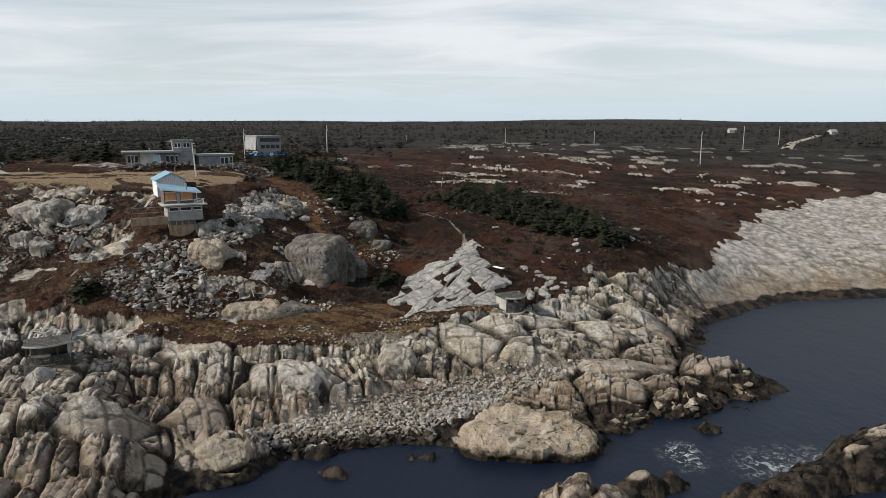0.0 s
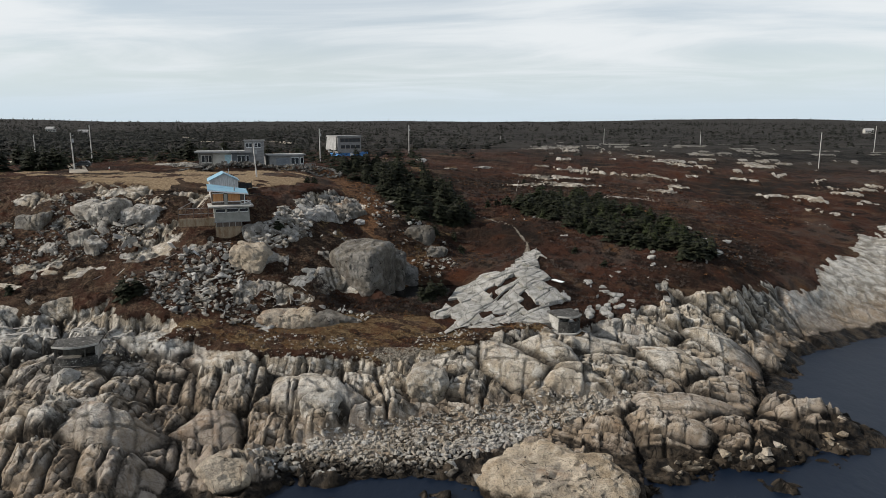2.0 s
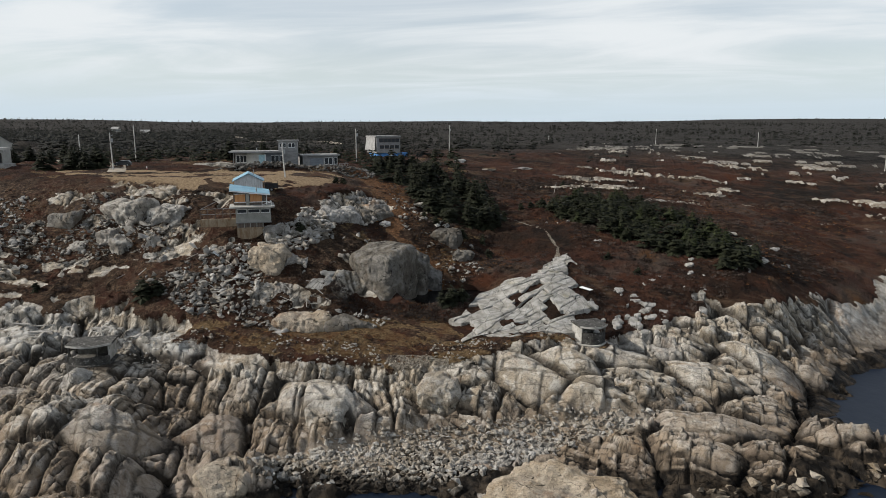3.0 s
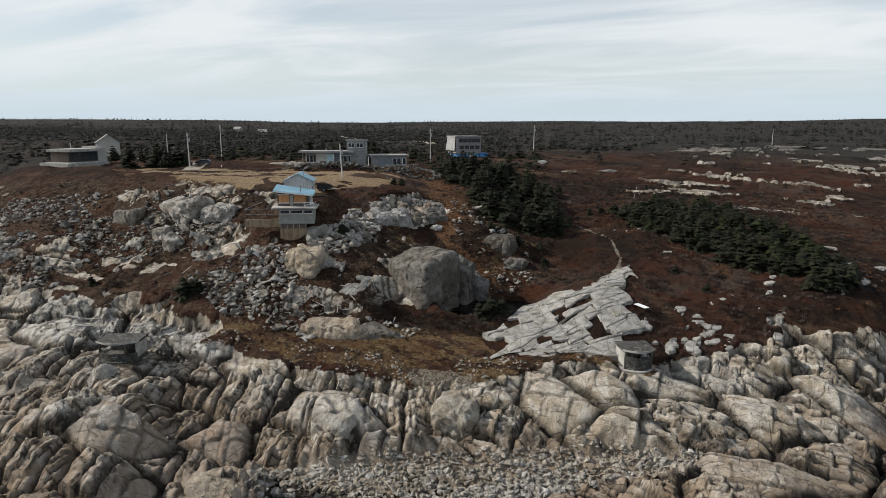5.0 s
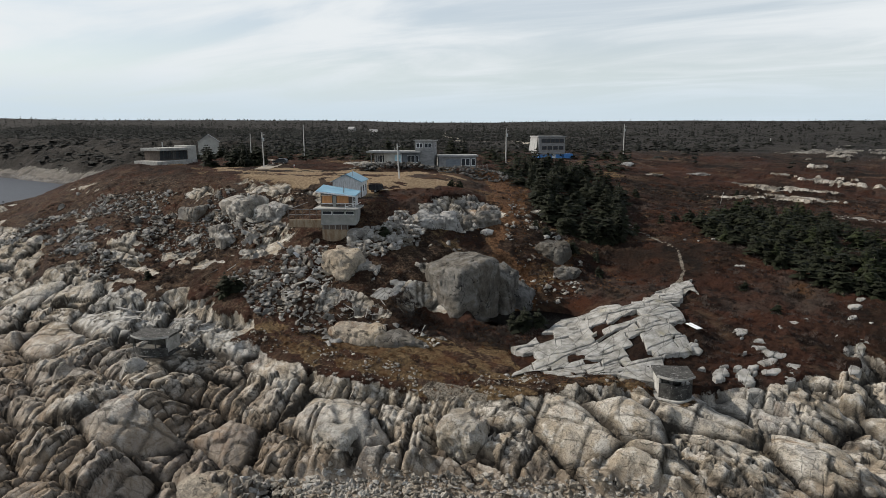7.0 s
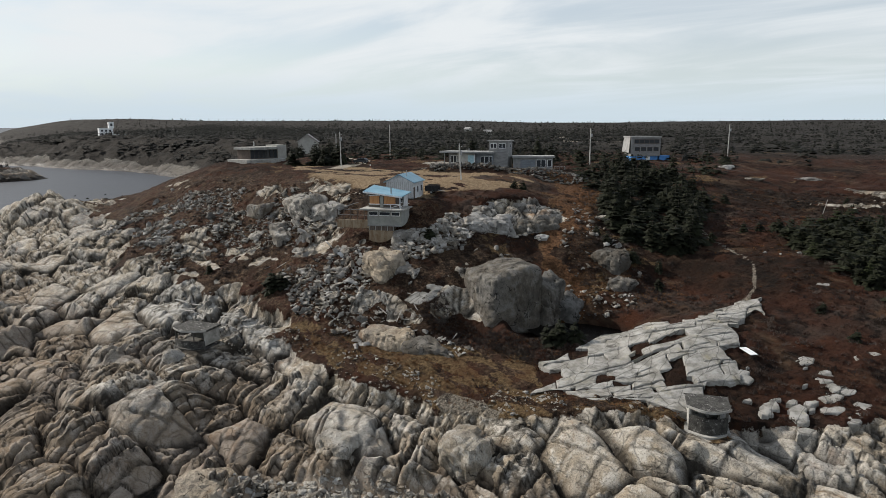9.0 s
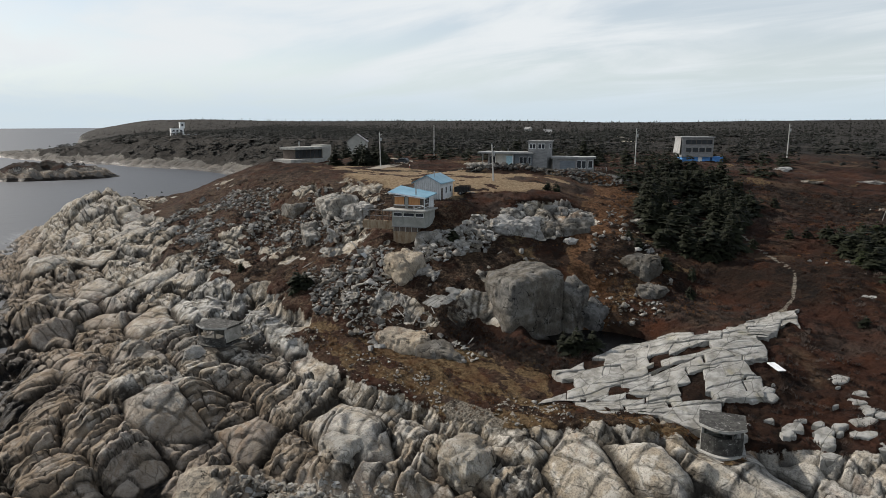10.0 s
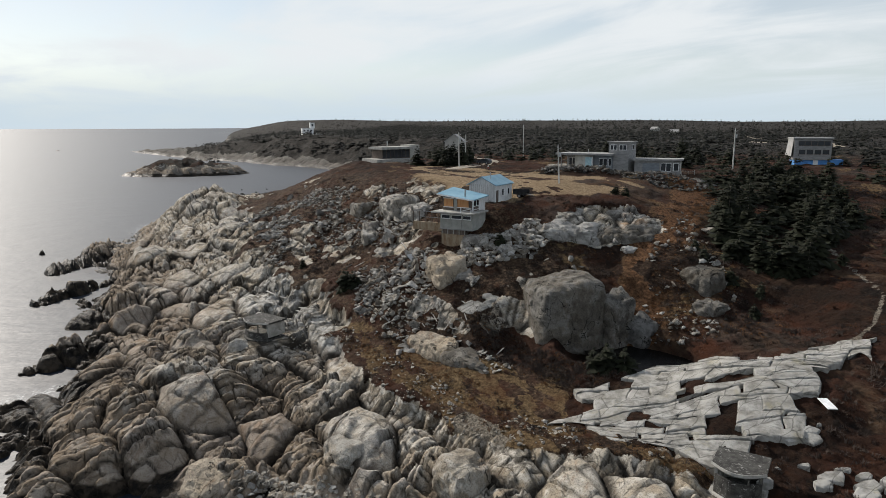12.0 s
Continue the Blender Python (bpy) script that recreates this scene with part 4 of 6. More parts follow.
# ---- cabin on the cliff ----
def cabin():
    c = thing("cabin", pose(-49.9, 117.4, 21.8, 0, 0, 30), "grey and white clifftop cabin with blue roof and boarded windows", "cabin")
    # x runs along the front, y into the hill
    part("footing", box((1.0, 1.0, -2.5), (5.6, 5.2, 2.2)), RUST_WALL, c, "rust-stained concrete footing")
    strip = part("lower_window_band", box((1.05, 0.95, 2.2), (5.55, 5.2, 3.0)), DARK_WOOD, c, "dark slit window band")
    for i in range(5):
        part("mullion", box((1.1 + i * 1.08, 0.88, 2.2), (1.22 + i * 1.08, 0.95, 3.0)), GREY_PANEL, strip)
    body = part("lower_storey", box((0.9, 0.8, 3.0), (6.9, 5.6, 5.75)), GREY_PANEL, c, "grey panelled lower storey")
    for i in range(4):
        part("batten", box((0.9 + i * 1.96, 0.72, 3.0), (1.02 + i * 1.96, 0.80, 4.75)), GREY_PANEL, body)
    part("ledge", box((0.8, 0.66, 3.0), (7.0, 0.80, 3.14)), GREY_WOOD, body)
    for x0, x1 in ((1.15, 2.8), (3.0, 5.0), (5.2, 6.7)):
        window(c, x0, x1, 4.75, 5.5, 0.8, 1)
    part("balcony_slab", box((-0.1, -0.6, 5.78), (7.6, 5.3, 6.05), 0.03), CONCRETE, c, "pale concrete balcony slab")
    part("upper_storey", prism([(0.6, 2.2), (6.2, 2.2), (6.2, 6.6), (0.6, 6.6)], 6.05, 8.6, [8.6, 7.95, 8.25, 9.15]), DARK_WOOD, c, "dark timber upper storey")
    part("corner_board", box((6.2, 2.1, 6.05), (6.34, 2.3, 8.02)), WHITE_WOOD, c)
    part("side_wall", box((6.2, 4.4, 4.0), (6.32, 6.6, 8.0)), WHITE_WOOD, c, "white boarded side wall")
    for x0, x1 in ((0.85, 2.6), (3.45, 5.5)):
        b = part("boarded_window", box((x0, 2.08, 6.65), (x1, 2.16, 8.0)), PLYWOOD, c, "orange plywood board over a window")
        part("window_trim", box((x0 - 0.12, 2.04, 6.5), (x1 + 0.12, 2.14, 6.65)), WHITE_WOOD, b)
        part("window_trim", box((x0 - 0.12, 2.04, 8.0), (x1 + 0.12, 2.14, 8.12)), WHITE_WOOD, b)
    part("door", box((2.75, 2.1, 6.05), (3.3, 2.17, 8.0)), GREY_PANEL, c, "grey painted door")
    for y0 in (2.5, 3.5):
        f = part("side_window", box((6.2, y0, 6.8), (6.28, y0 + 0.85, 7.9)), WHITE_TRIM, c, "white side window frame")
        part("pane", box((6.28, y0 + 0.08, 6.9), (6.30, y0 + 0.77, 7.8)), GLASS, f)
    part("roof", sheet([(0.0, 1.2, 8.85), (6.9, 1.2, 8.05), (6.9, 6.8, 8.40), (0.0, 6.8, 9.50)], 0.16), BLUE_ROOF, c, "blue metal mono-pitch roof")
    part("fascia", sheet([(-0.02, 1.12, 8.82), (6.92, 1.12, 8.02), (6.92, 1.19, 8.02), (-0.02, 1.19, 8.82)], 0.22), WHITE_TRIM, c)
    part("flue", rod((4.6, 2.6, 8.3), (4.6, 2.6, 9.6), 0.12), METAL, c, "metal stove flue")
    # railing of the balcony
    rail = part("railing", add_box(add_box(box((5.4, -0.5, 6.05), (5.5, -0.4, 6.9)), (7.0, 0.0, 6.05), (7.1, 0.1, 6.9)), (5.4, -0.5, 6.85), (7.1, -0.42, 6.95)), WHITE_WOOD, c, "broken white railing")
    part("rail_bar", rod((5.4, -0.45, 6.3), (7.0, 0.05, 6.75), 0.05), WHITE_WOOD, rail)
    part("rail_bar", rod((7.05, 0.05, 6.5), (7.05, 5.0, 6.5), 0.05), WHITE_WOOD, rail)
    part("strut", rod((6.6, 4.6, 1.5), (6.6, 4.6, 5.8), 0.10), WHITE_WOOD, c)
    return c


cabin()


def back_cabin():
    c = thing("bunkhouse", pose(-55.0, 127.6, 28.3, 0, 0, 30), "white boarded gabled hut with a blue metal roof", "hut")
    w, d = 5.2, 7.0
    pts = [(0, 0), (w, 0), (w, d), (0, d)]
    part("wall", prism(pts, -0.6, 3.2), WHITE_WOOD, c, "weathered white boards")
    for y in (0.0, d - 0.1):
        g = bmesh.new()
        a, b, t = g.verts.new((0, y, 3.2)), g.verts.new((w, y, 3.2)), g.verts.new((w / 2, y, 4.5))
        e, f, u = g.verts.new((0, y + 0.1, 3.2)), g.verts.new((w, y + 0.1, 3.2)), g.verts.new((w / 2, y + 0.1, 4.5))
        for fc in ((a, b, t), (f, e, u), (a, e, f, b), (b, f, u, t), (e, a, t, u)):
            g.faces.new(fc)
        part("gable", g, WHITE_WOOD, c)
    for i in range(14):
        part("board", box((0.1 + i * 0.39, -0.04, -0.3), (0.13 + i * 0.39, 0.0, 3.2)), GREY_PANEL, c)
    part("roof_plane", sheet([(w / 2, -0.4, 4.62), (w + 0.35, -0.4, 3.14), (w + 0.35, d + 0.3, 3.14), (w / 2, d + 0.3, 4.62)], 0.12), BLUE_ROOF, c, "blue metal roof")
    part("roof_plane", sheet([(-0.35, -0.4, 3.14), (w / 2, -0.4, 4.62), (w / 2, d + 0.3, 4.62), (-0.35, d + 0.3, 3.14)], 0.12), BLUE_ROOF, c, "blue metal roof")
    for y0 in (2.6, 5.0):
        f = part("window_frame", box((w, y0, 1.1), (w + 0.08, y0 + 0.7, 2.4)), WHITE_TRIM, c)
        part("pane", box((w + 0.08, y0 + 0.1, 1.2), (w + 0.11, y0 + 0.6, 2.3)), GLASS, f)
    part("doorway", box((w, 0.35, 0.0), (w + 0.06, 1.2, 2.2)), DARK_WOOD, c, "dark door")
    part("pipe", rod((w / 2 + 1.0, 1.2, 4.0), (w / 2 + 1.0, 1.2, 5.3), 0.06), METAL, c)
    return c


back_cabin()


def terrace_fence():
    f = thing("fence", pose(-49.0, 117.6, 22.6, 0, 0, 30), "grey wire and timber fence on a low terrace wall", "fence")
    part("terrace_wall", box((-6.0, 2.0, 1.6), (0.4, 2.3, 3.0)), RUST_WALL, f, "stained retaining wall")
    for i in range(6):
        part("post", box((-6.0 + i * 1.25, 1.95, 3.0), (-5.88 + i * 1.25, 2.07, 4.8)), DARK_WOOD, f)
    for z in (3.8, 4.75):
        part("rail", box((-6.0, 1.96, z), (0.5, 2.04, z + 0.09)), GREY_WOOD, f)
    part("rail", rod((-5.95, 2.0, 4.75), (-3.5, 6.0, 5.6), 0.06), GREY_WOOD, f)


terrace_fence()


# ---- flat-roofed house with a tower ----
def long_house():
    h = thing("house", pose(-80.6, 169.2, 31.3, 0, 0, 25), "long grey flat-roofed house with a two-storey tower and white windows", "house")
    part("plinth", prism([(-0.4, -1.6), (11.0, -1.6), (13.0, 0.2), (13.0, 7), (-0.4, 7)], -1.6, 0.0), CONCRETE, h, "curved concrete terrace")
    bay = [(3.6, 1.2)] + [(3.6 + 4.6 * t / 8, 1.2 - 0.9 * math.sin(math.pi * t / 8)) for t in range(1, 8)] + [(8.2, 1.2), (8.2, 6.6), (3.6, 6.6)]
    part("rounded_wall", prism(bay, 0.0, 3.7), BEIGE_WALL, h, "beige rounded bay wall")
    part("porch_wall", box((0.2, 4.5, 0.0), (3.6, 6.6, 3.7)), GREY_WOOD, h)
    for x in (0.2, 1.9):
        part("porch_post", box((x, 0.6, 0.0), (x + 0.18, 0.78, 3.7)), GREY_WOOD, h)
    window(h, 0.6, 3.2, 1.0, 3.0, 4.5, 3)
    part("front_wall", box((8.2, 1.4, 0.0), (13.0, 6.6, 3.7)), BLUE_WOOD, h, "blue-grey shingled wall")
    pic = part("picture_window", box((6.3, 0.42, 0.9), (8.3, 0.62, 3.2)), CURTAIN, h, "large window with a pale blue curtain")
    part("window_trim", box((6.2, 0.38, 0.8), (6.35, 0.64, 3.3)), WHITE_TRIM, pic)
    part("window_trim", box((8.2, 0.38, 0.8), (8.4, 0.64, 3.3)), WHITE_TRIM, pic)
    window(h, 9.7, 11.7, 1.2, 3.0, 1.4, 2)
    window(h, 12.0, 12.7, 1.2, 3.0, 1.4, 1)
    part("roof", sheet([(-0.7, -0.5, 4.15), (13.4, -0.5, 4.15), (13.4, 7.2, 4.15), (-0.7, 7.2, 4.15)], 0.42), ROOF_GREY, h, "flat roof with a grey edge")
    t = part("tower", box((11.6, 2.2, 4.15), (16.6, 6.6, 6.7)), GREY_WOOD, h, "grey shingled upper storey")
    part("tower_base", box((13.0, 1.6, -1.2), (16.6, 6.6, 4.15)), GREY_WOOD, h, "grey shingled tower wall")
    part("tower_roof", box((11.3, 1.9, 6.7), (16.9, 6.9, 6.92)), ROOF_GREY, t)
    window(h, 12.0, 13.6, 4.9, 6.2, 2.2, 2)
    window(h, 14.2, 15.9, 4.9, 6.2, 2.2, 2)
    side = part("side_window", box((16.6, 4.0, 5.0), (16.68, 4.7, 6.2)), WHITE_TRIM, h)
    part("pane", box((16.68, 4.08, 5.1), (16.70, 4.62, 6.1)), GLASS, side)
    part("vent_pipe", rod((6.0, 3.5, 4.1), (6.0, 3.5, 4.9), 0.1), METAL, h)


long_house()


def annex():
    h = thing("annex", pose(-65.3, 178.8, 30.6, 0, 0, 38), "low grey flat-roofed annex with white windows and a small deck", "annex")
    part("wall", prism([(0, 0), (8.2, 0), (9.8, 1.6), (9.8, 6), (0, 6)], -0.8, 3.3), GREY_WOOD, h, "grey shingled walls")
    part("garage_door", box((1.8, -0.06, 0.1), (5.4, 0.0, 2.8)), BLUE_WOOD, h, "blue-grey wide door")
    part("roof", sheet([(-0.4, -0.5, 3.75), (8.5, -0.5, 3.75), (10.4, 1.4, 3.75), (10.4, 6.5, 3.75), (-0.4, 6.5, 3.75)], 0.40), ROOF_GREY, h, "flat roof with a pale edge")
    window(h, 5.8, 8.0, 1.0, 2.9, 0.0, 2)
    part("corner_window", prism([(8.45, 0.18), (9.65, 1.38), (9.58, 1.45), (8.38, 0.25)], 1.0, 2.9), WHITE_TRIM, h, "white corner window")
    part("corner_pane", prism([(8.60, 0.29), (9.52, 1.21), (9.45, 1.28), (8.53, 0.36)], 1.15, 2.75), GLASS, h)
    part("end_wall", box((9.8, 1.7, -0.6), (9.9, 6.0, 3.3)), BEIGE_WALL, h, "beige end wall")
    deck = part("deck", box((9.9, 1.2, -0.1), (13.0, 4.8, 0.12)), DEADWOOD, h, "bare timber deck")
    for x, y in ((10.2, 1.25), (11.6, 1.25), (12.9, 1.25), (12.9, 3.0), (12.9, 4.7)):
        part("deck_post", box((x, y, -2.2), (x + 0.1, y + 0.1, 1.15)), DEADWOOD, deck)
    part("deck_rail", box((10.2, 1.22, 1.05), (13.0, 1.3, 1.15)), DEADWOOD, deck)
    part("deck_rail", box((12.92, 1.22, 1.05), (13.0, 4.8, 1.15)), DEADWOOD, deck)


annex()


# ---- concrete lookouts on the shore ----
def lookout(name, x, y, z, turn, w, d, wall_left, sill, base, label):
    b = thing(name, pose(x, y, z, 0, 0, turn), label, "lookout")

    def bow(inset, reach):
        return [(inset + (w - 2 * inset) * t / 10, 0.15 - reach * math.sin(math.pi * t / 10)) for t in range(11)]

    part("base", prism(bow(-0.35, 1.45) + [(w + 0.3, d), (-0.3, d)], -1.8, 0.0), base, b, "cracked concrete base")
    x0 = 0.0 if wall_left else w - 0.28
    part("side_wall", box((x0, 0.16, 0.3), (x0 + 0.28, d, 2.45), 0.02), CONCRETE, b, "pale concrete side wall")
    # inner parts take the darker concrete, which paints the room's shade
    part("back_wall", box((0.29, d - 0.25, 0.32), (w - 0.29, d, 2.45), 0.02), CONCRETE_SHADE, b)
    # the dark roof colour here holds both stains and the shade of the front
    part("parapet", prism(bow(0.02, 0.95) + bow(0.24, 0.72)[::-1], 0.0, sill), ROOF_SLAB, b, "rounded parapet with stains and shade in its dark colour")
    o = w - 0.25 if wall_left else 0.0
    part("floor_slab", box((0.28, 0.3, 0.25), (w - 0.28, d - 0.25, 0.32)), CONCRETE_SHADE, b)
    part("pillar", box((o, 0.16, 0.3), (o + 0.25, 0.46, 2.45)), CONCRETE_SHADE, b)
    part("post", box((w * 0.72, -0.62, sill), (w * 0.72 + 0.14, -0.48, 2.45)), CONCRETE_SHADE, b)
    slab_top = part("roof_slab", prism(bow(-0.25, 1.25) + [(w + 0.25, d + 0.2), (-0.25, d + 0.2)], 2.45, 2.74), ROOF_SLAB, b, "rounded concrete roof slab with flaking lichen")
    part("roof_edge", prism(bow(-0.30, 1.32) + bow(-0.255, 1.26)[::-1], 2.5, 2.78), CONCRETE, slab_top)
    return b


lookout("lookout", -57.6, 87.2, 9.1, 26, 5.4, 3.6, False, 1.05, ROOF_SLAB, "ruined concrete lookout with a rounded roof on pale rock")
lookout("lookout", 11.1, 111.9, 9.6, 28, 3.9, 3.4, True, 1.75, CONCRETE, "open concrete lookout with a lichen-stained rounded roof")


# ---- power poles ----
def pole(x, y, top, lean=0.0, arm=False):
    z = ground_z(x, y)
    p = thing("power_pole", pose(x, y, z, 0, lean, 30), "grey weathered wooden power pole", "pole", "power poles")
    h = top - z
    part("shaft", rod((0, 0, -0.6), (0, 0, h), 0.17, 0.12), POLE_WOOD, p)
    if arm:
        part("bracket", rod((0, 0, h - 0.7), (0.7, 0, h - 0.4), 0.05, 0.04, 6), METAL, p)
        part("transformer", rod((0.32, 0, h - 2.2), (0.32, 0, h - 1.3), 0.22, 0.22, 10), METAL, p, "grey transformer can")
    part("insulator", rod((0, 0, h), (0, 0, h + 0.22), 0.06, 0.05, 6), METAL, p)


for px, py, top, lean, arm in ((-55.0, 148.2, 38.0, -3.0, True), (-105.9, 156.2, 40.1, -1.0, True), (-130.3, 195.3, 42.2, 0, False), (-61.9, 208.9, 41.0, 0, True),
                               (-46.1, 266.4, 42.3, 0, True), (41.1, 443.8, 40.5, 0, False), (90.7, 403.2, 39.0, 0, False), (114.6, 297.6, 39.6, 0, False),
                               (-25.2, 461.7, 36.0, 0, False), (-131.5, 174.0, 39.4, 0, False), (170, 380, 42, 0, False), (215, 430, 42, 0, False), (250, 300, 40, 0, False)):
    pole(px, py, top, lean, arm)


# ---- other houses ----
def blue_house():
    h = thing("house", pose(-66.5, 240.5, 30.0, 0, 0, 42), "three-storey grey house with sloping sides and a bright blue base", "house")
    part("base_wall", box((0.4, 0.5, -2.5), (8.6, 8, 2.5)), BLUE_PAINT, h, "bright blue ground floor")
    part("white_panel", box((5.0, 0.44, 0.0), (6.2, 0.5, 2.4)), WHITE_TRIM, h)
    part("upper_wall", prism([(0, 0), (9.2, 0), (9.2, 9), (0, 9)], 2.5, 8.2), GREY_WOOD, h, "dark grey shingled walls")
    part("skirt_roof", sheet([(-0.2, 0.6, 8.2), (-0.2, 9, 8.2), (-0.6, 9.6, 3.8), (-0.6, 0.2, 3.8)], 0.3), ROOF_GREY, h, "pale sloping side roof")
    part("roof", box((-0.4, -0.3, 8.2), (9.5, 9.4, 8.6)), ROOF_GREY, h)
    for i in range(4):
        window(h, 1.2 + i * 1.95, 2.8 + i * 1.95, 4.0, 5.3, 0.0, 1, material=DARK_WOOD)
    window(h, 1.0, 8.8, 6.3, 7.7, 0.0, 5, material=DARK_WOOD)
    part("shed", box((9.2, 1.0, -2.0), (12.5, 5, 2.6)), BLUE_PAINT, h, "blue lean-to shed")


blue_house()


def low_house():
    h = thing("house", pose(-143.6, 151.0, 31.9, 0, 0, 99), "low modern house with a flat roof and a long glazed front", "house")
    part("terrace", prism([(-4.0, -3.2), (4, -4.4), (11, -3.4), (13, 0), (13, 7), (-3, 7)], -1.6, 0.1), CONCRETE, h, "pale curved concrete terrace")
    part("wall", box((0.4, 0.6, 0.1), (11.2, 6.5, 2.95)), DARK_WOOD, h)
    for i in range(7):
        part("pane", box((0.6 + i * 1.48, 0.5, 0.3), (1.9 + i * 1.48, 0.6, 2.8)), GLASS, h)
    part("roof", sheet([(-0.5, -0.8, 3.7), (11.6, -0.8, 3.7), (11.6, 7.0, 3.7), (-0.5, 7.0, 3.7)], 0.75), CONCRETE, h, "deep pale flat roof edge")
    part("side_block", box((11.2, 1.0, 0.0), (15.2, 6.0, 4.2)), BEIGE_WALL, h, "beige side block")
    part("chimney", rod((4, 3, 4.0), (4, 3, 5.4), 0.15), METAL, h)


low_house()


def gabled_house(x, y, z, turn, w, d, eave, ridge, wall, roof, label):
    h = thing("house", pose(x, y, z, 0, 0, turn), label, "house", "far houses")
    part("wall", box((0, 0, -2), (w, d, eave)), wall, h)
    for q in (0.0, w):
        g = bmesh.new()
        g.faces.new([g.verts.new((q, 0, eave)), g.verts.new((q, d, eave)), g.verts.new((q, d / 2, ridge))])
        part("gable", g, wall, h)
    part("roof_plane", sheet([(-0.4, -0.5, eave - 0.1), (w + 0.4, -0.5, eave - 0.1), (w + 0.4, d / 2, ridge + 0.1), (-0.4, d / 2, ridge + 0.1)], 0.2), roof, h)
    part("roof_plane", sheet([(-0.4, d / 2, ridge + 0.1), (w + 0.4, d / 2, ridge + 0.1), (w + 0.4, d + 0.5, eave - 0.1), (-0.4, d + 0.5, eave - 0.1)], 0.2), roof, h)
    for i in range(int(w // 2.5)):
        window(h, 0.8 + i * 2.5, 2.1 + i * 2.5, 0.9, min(eave - 0.4, 2.5), 0.0, 1)


gabled_house(-208, 212, 32.6, -38, 9.5, 8, 3.2, 6.2, BEIGE_WALL, ROOF_GREY, "pale gabled house with a grey roof among trees")


def white_house():
    h = thing("house", pose(-985, 398, 26.5, 0, 0, 80), "white cubic house with a tall tower above the far shore", "house")
    part("main_block", box((0, 0, -4), (18, 14, 15)), WHITE_RENDER, h)
    t = part("tower", box((13, 2, 15), (20, 10, 24)), WHITE_RENDER, h)
    part("low_wing", box((18, 1, -4), (36, 12, 6.5)), WHITE_RENDER, h)
    for i in range(3):
        for k in range(3):
            window(h, 2 + i * 5.2, 5 + i * 5.2, 0.5 + k * 4.8, 3.4 + k * 4.8, 0.0, 1, material=WHITE_RENDER)
    window(t, 15, 18, 18, 22, 2.0, 1, material=WHITE_RENDER)


white_house()

# ---- stones, boulders and plants ----
rng = np.random.default_rng(7)


def hull_template(seed, points=13, flat=0.7):
    """An angular stone about one metre long: the hull of a few random points."""
    r = np.random.default_rng(seed)
    bm = bmesh.new()
    for _ in range(points):
        d = r.normal(size=3)
        d /= np.linalg.norm(d)
        p = d * (0.38 + 0.14 * r.random())
        bm.verts.new((p[0], p[1] * 0.8, p[2] * flat))
    out = bmesh.ops.convex_hull(bm, input=bm.verts)
    bmesh.ops.delete(bm, geom=[e for e in out["geom_interior"] if isinstance(e, bmesh.types.BMVert)], context="VERTS")
    bmesh.ops.triangulate(bm, faces=bm.faces)
    bm.verts.ensure_lookup_table()
    bm.verts.index_update()
    v = np.array([q.co[:] for q in bm.verts])
    f = np.array([[q.index for q in fc.verts] for fc in bm.faces])
    bm.free()
    return v, f


STONES = [hull_template(s, 9 + s % 4, 0.55 + 0.1 * (s % 4)) for s in range(10)]


def rot_matrix(a, tilt_x=0.0, tilt_y=0.0):
    return np.array(Euler((tilt_x, tilt_y, a)).to_matrix())


def mesh_from(name, verts, faces, material, smooth_faces=False):
    me = bpy.data.meshes.new(name)
    me.vertices.add(len(verts))
    me.vertices.foreach_set("co", np.asarray(verts, np.float32).ravel())
    me.loops.add(faces.size)
    me.loops.foreach_set("vertex_index", faces.ravel().astype(np.int32))
    me.polygons.add(len(faces))
    me.polygons.foreach_set("loop_start", np.arange(0, faces.size, faces.shape[1], dtype=np.int32))
    me.polygons.foreach_set("use_smooth", np.full(len(faces), smooth_faces))
    me.update(calc_edges=True)
    me.materials.append(material)
    return me


def join_pieces(name, templates, places, material, smooth_faces=False):
    """One mesh of many pieces; places: (template, rotation, size triple, position)."""
    vs, fs, base = [], [], 0
    for k, m, size, p in places:
        v, f = templates[k]
        vs.append((v * size) @ m.T + p)
        fs.append(f + base)
        base += len(v)
    return new(name, mesh_from(name, np.concatenate(vs), np.concatenate(fs), material, smooth_faces))


STONE_MESHES = {}


def stone_thing(k, material, x, y, size, turn, sink, label, group):
    key = (k, material.name)
    if key not in STONE_MESHES:
        STONE_MESHES[key] = mesh_from("boulder", *STONES[k], material)
    ob = new("boulder", STONE_MESHES[key])
    ob.matrix_basis = Matrix.LocRotScale((x, y, ground_z(x, y) + size[2] * sink), Euler((rng.uniform(-0.3, 0.3), rng.uniform(-0.3, 0.3), turn)), size)
    return tagged(ob, label, "boulder", group)


def in_polygon(poly, count, keep=None):
    """Random places in a polygon; keep(x, y): how likely each is kept."""
    xs, ys = [p[0] for p in poly], [p[1] for p in poly]
    out = []
    for _ in range(60):
        px = rng.uniform(min(xs), max(xs), 3 * count)
        py = rng.uniform(min(ys), max(ys), 3 * count)
        _, ok = line_distance(px, py, poly)
        if keep is not None:
            ok &= rng.random(len(px)) < keep(px, py)
        out += list(zip(px[ok], py[ok]))
        if len(out) >= count:
            break
    return out[:count]


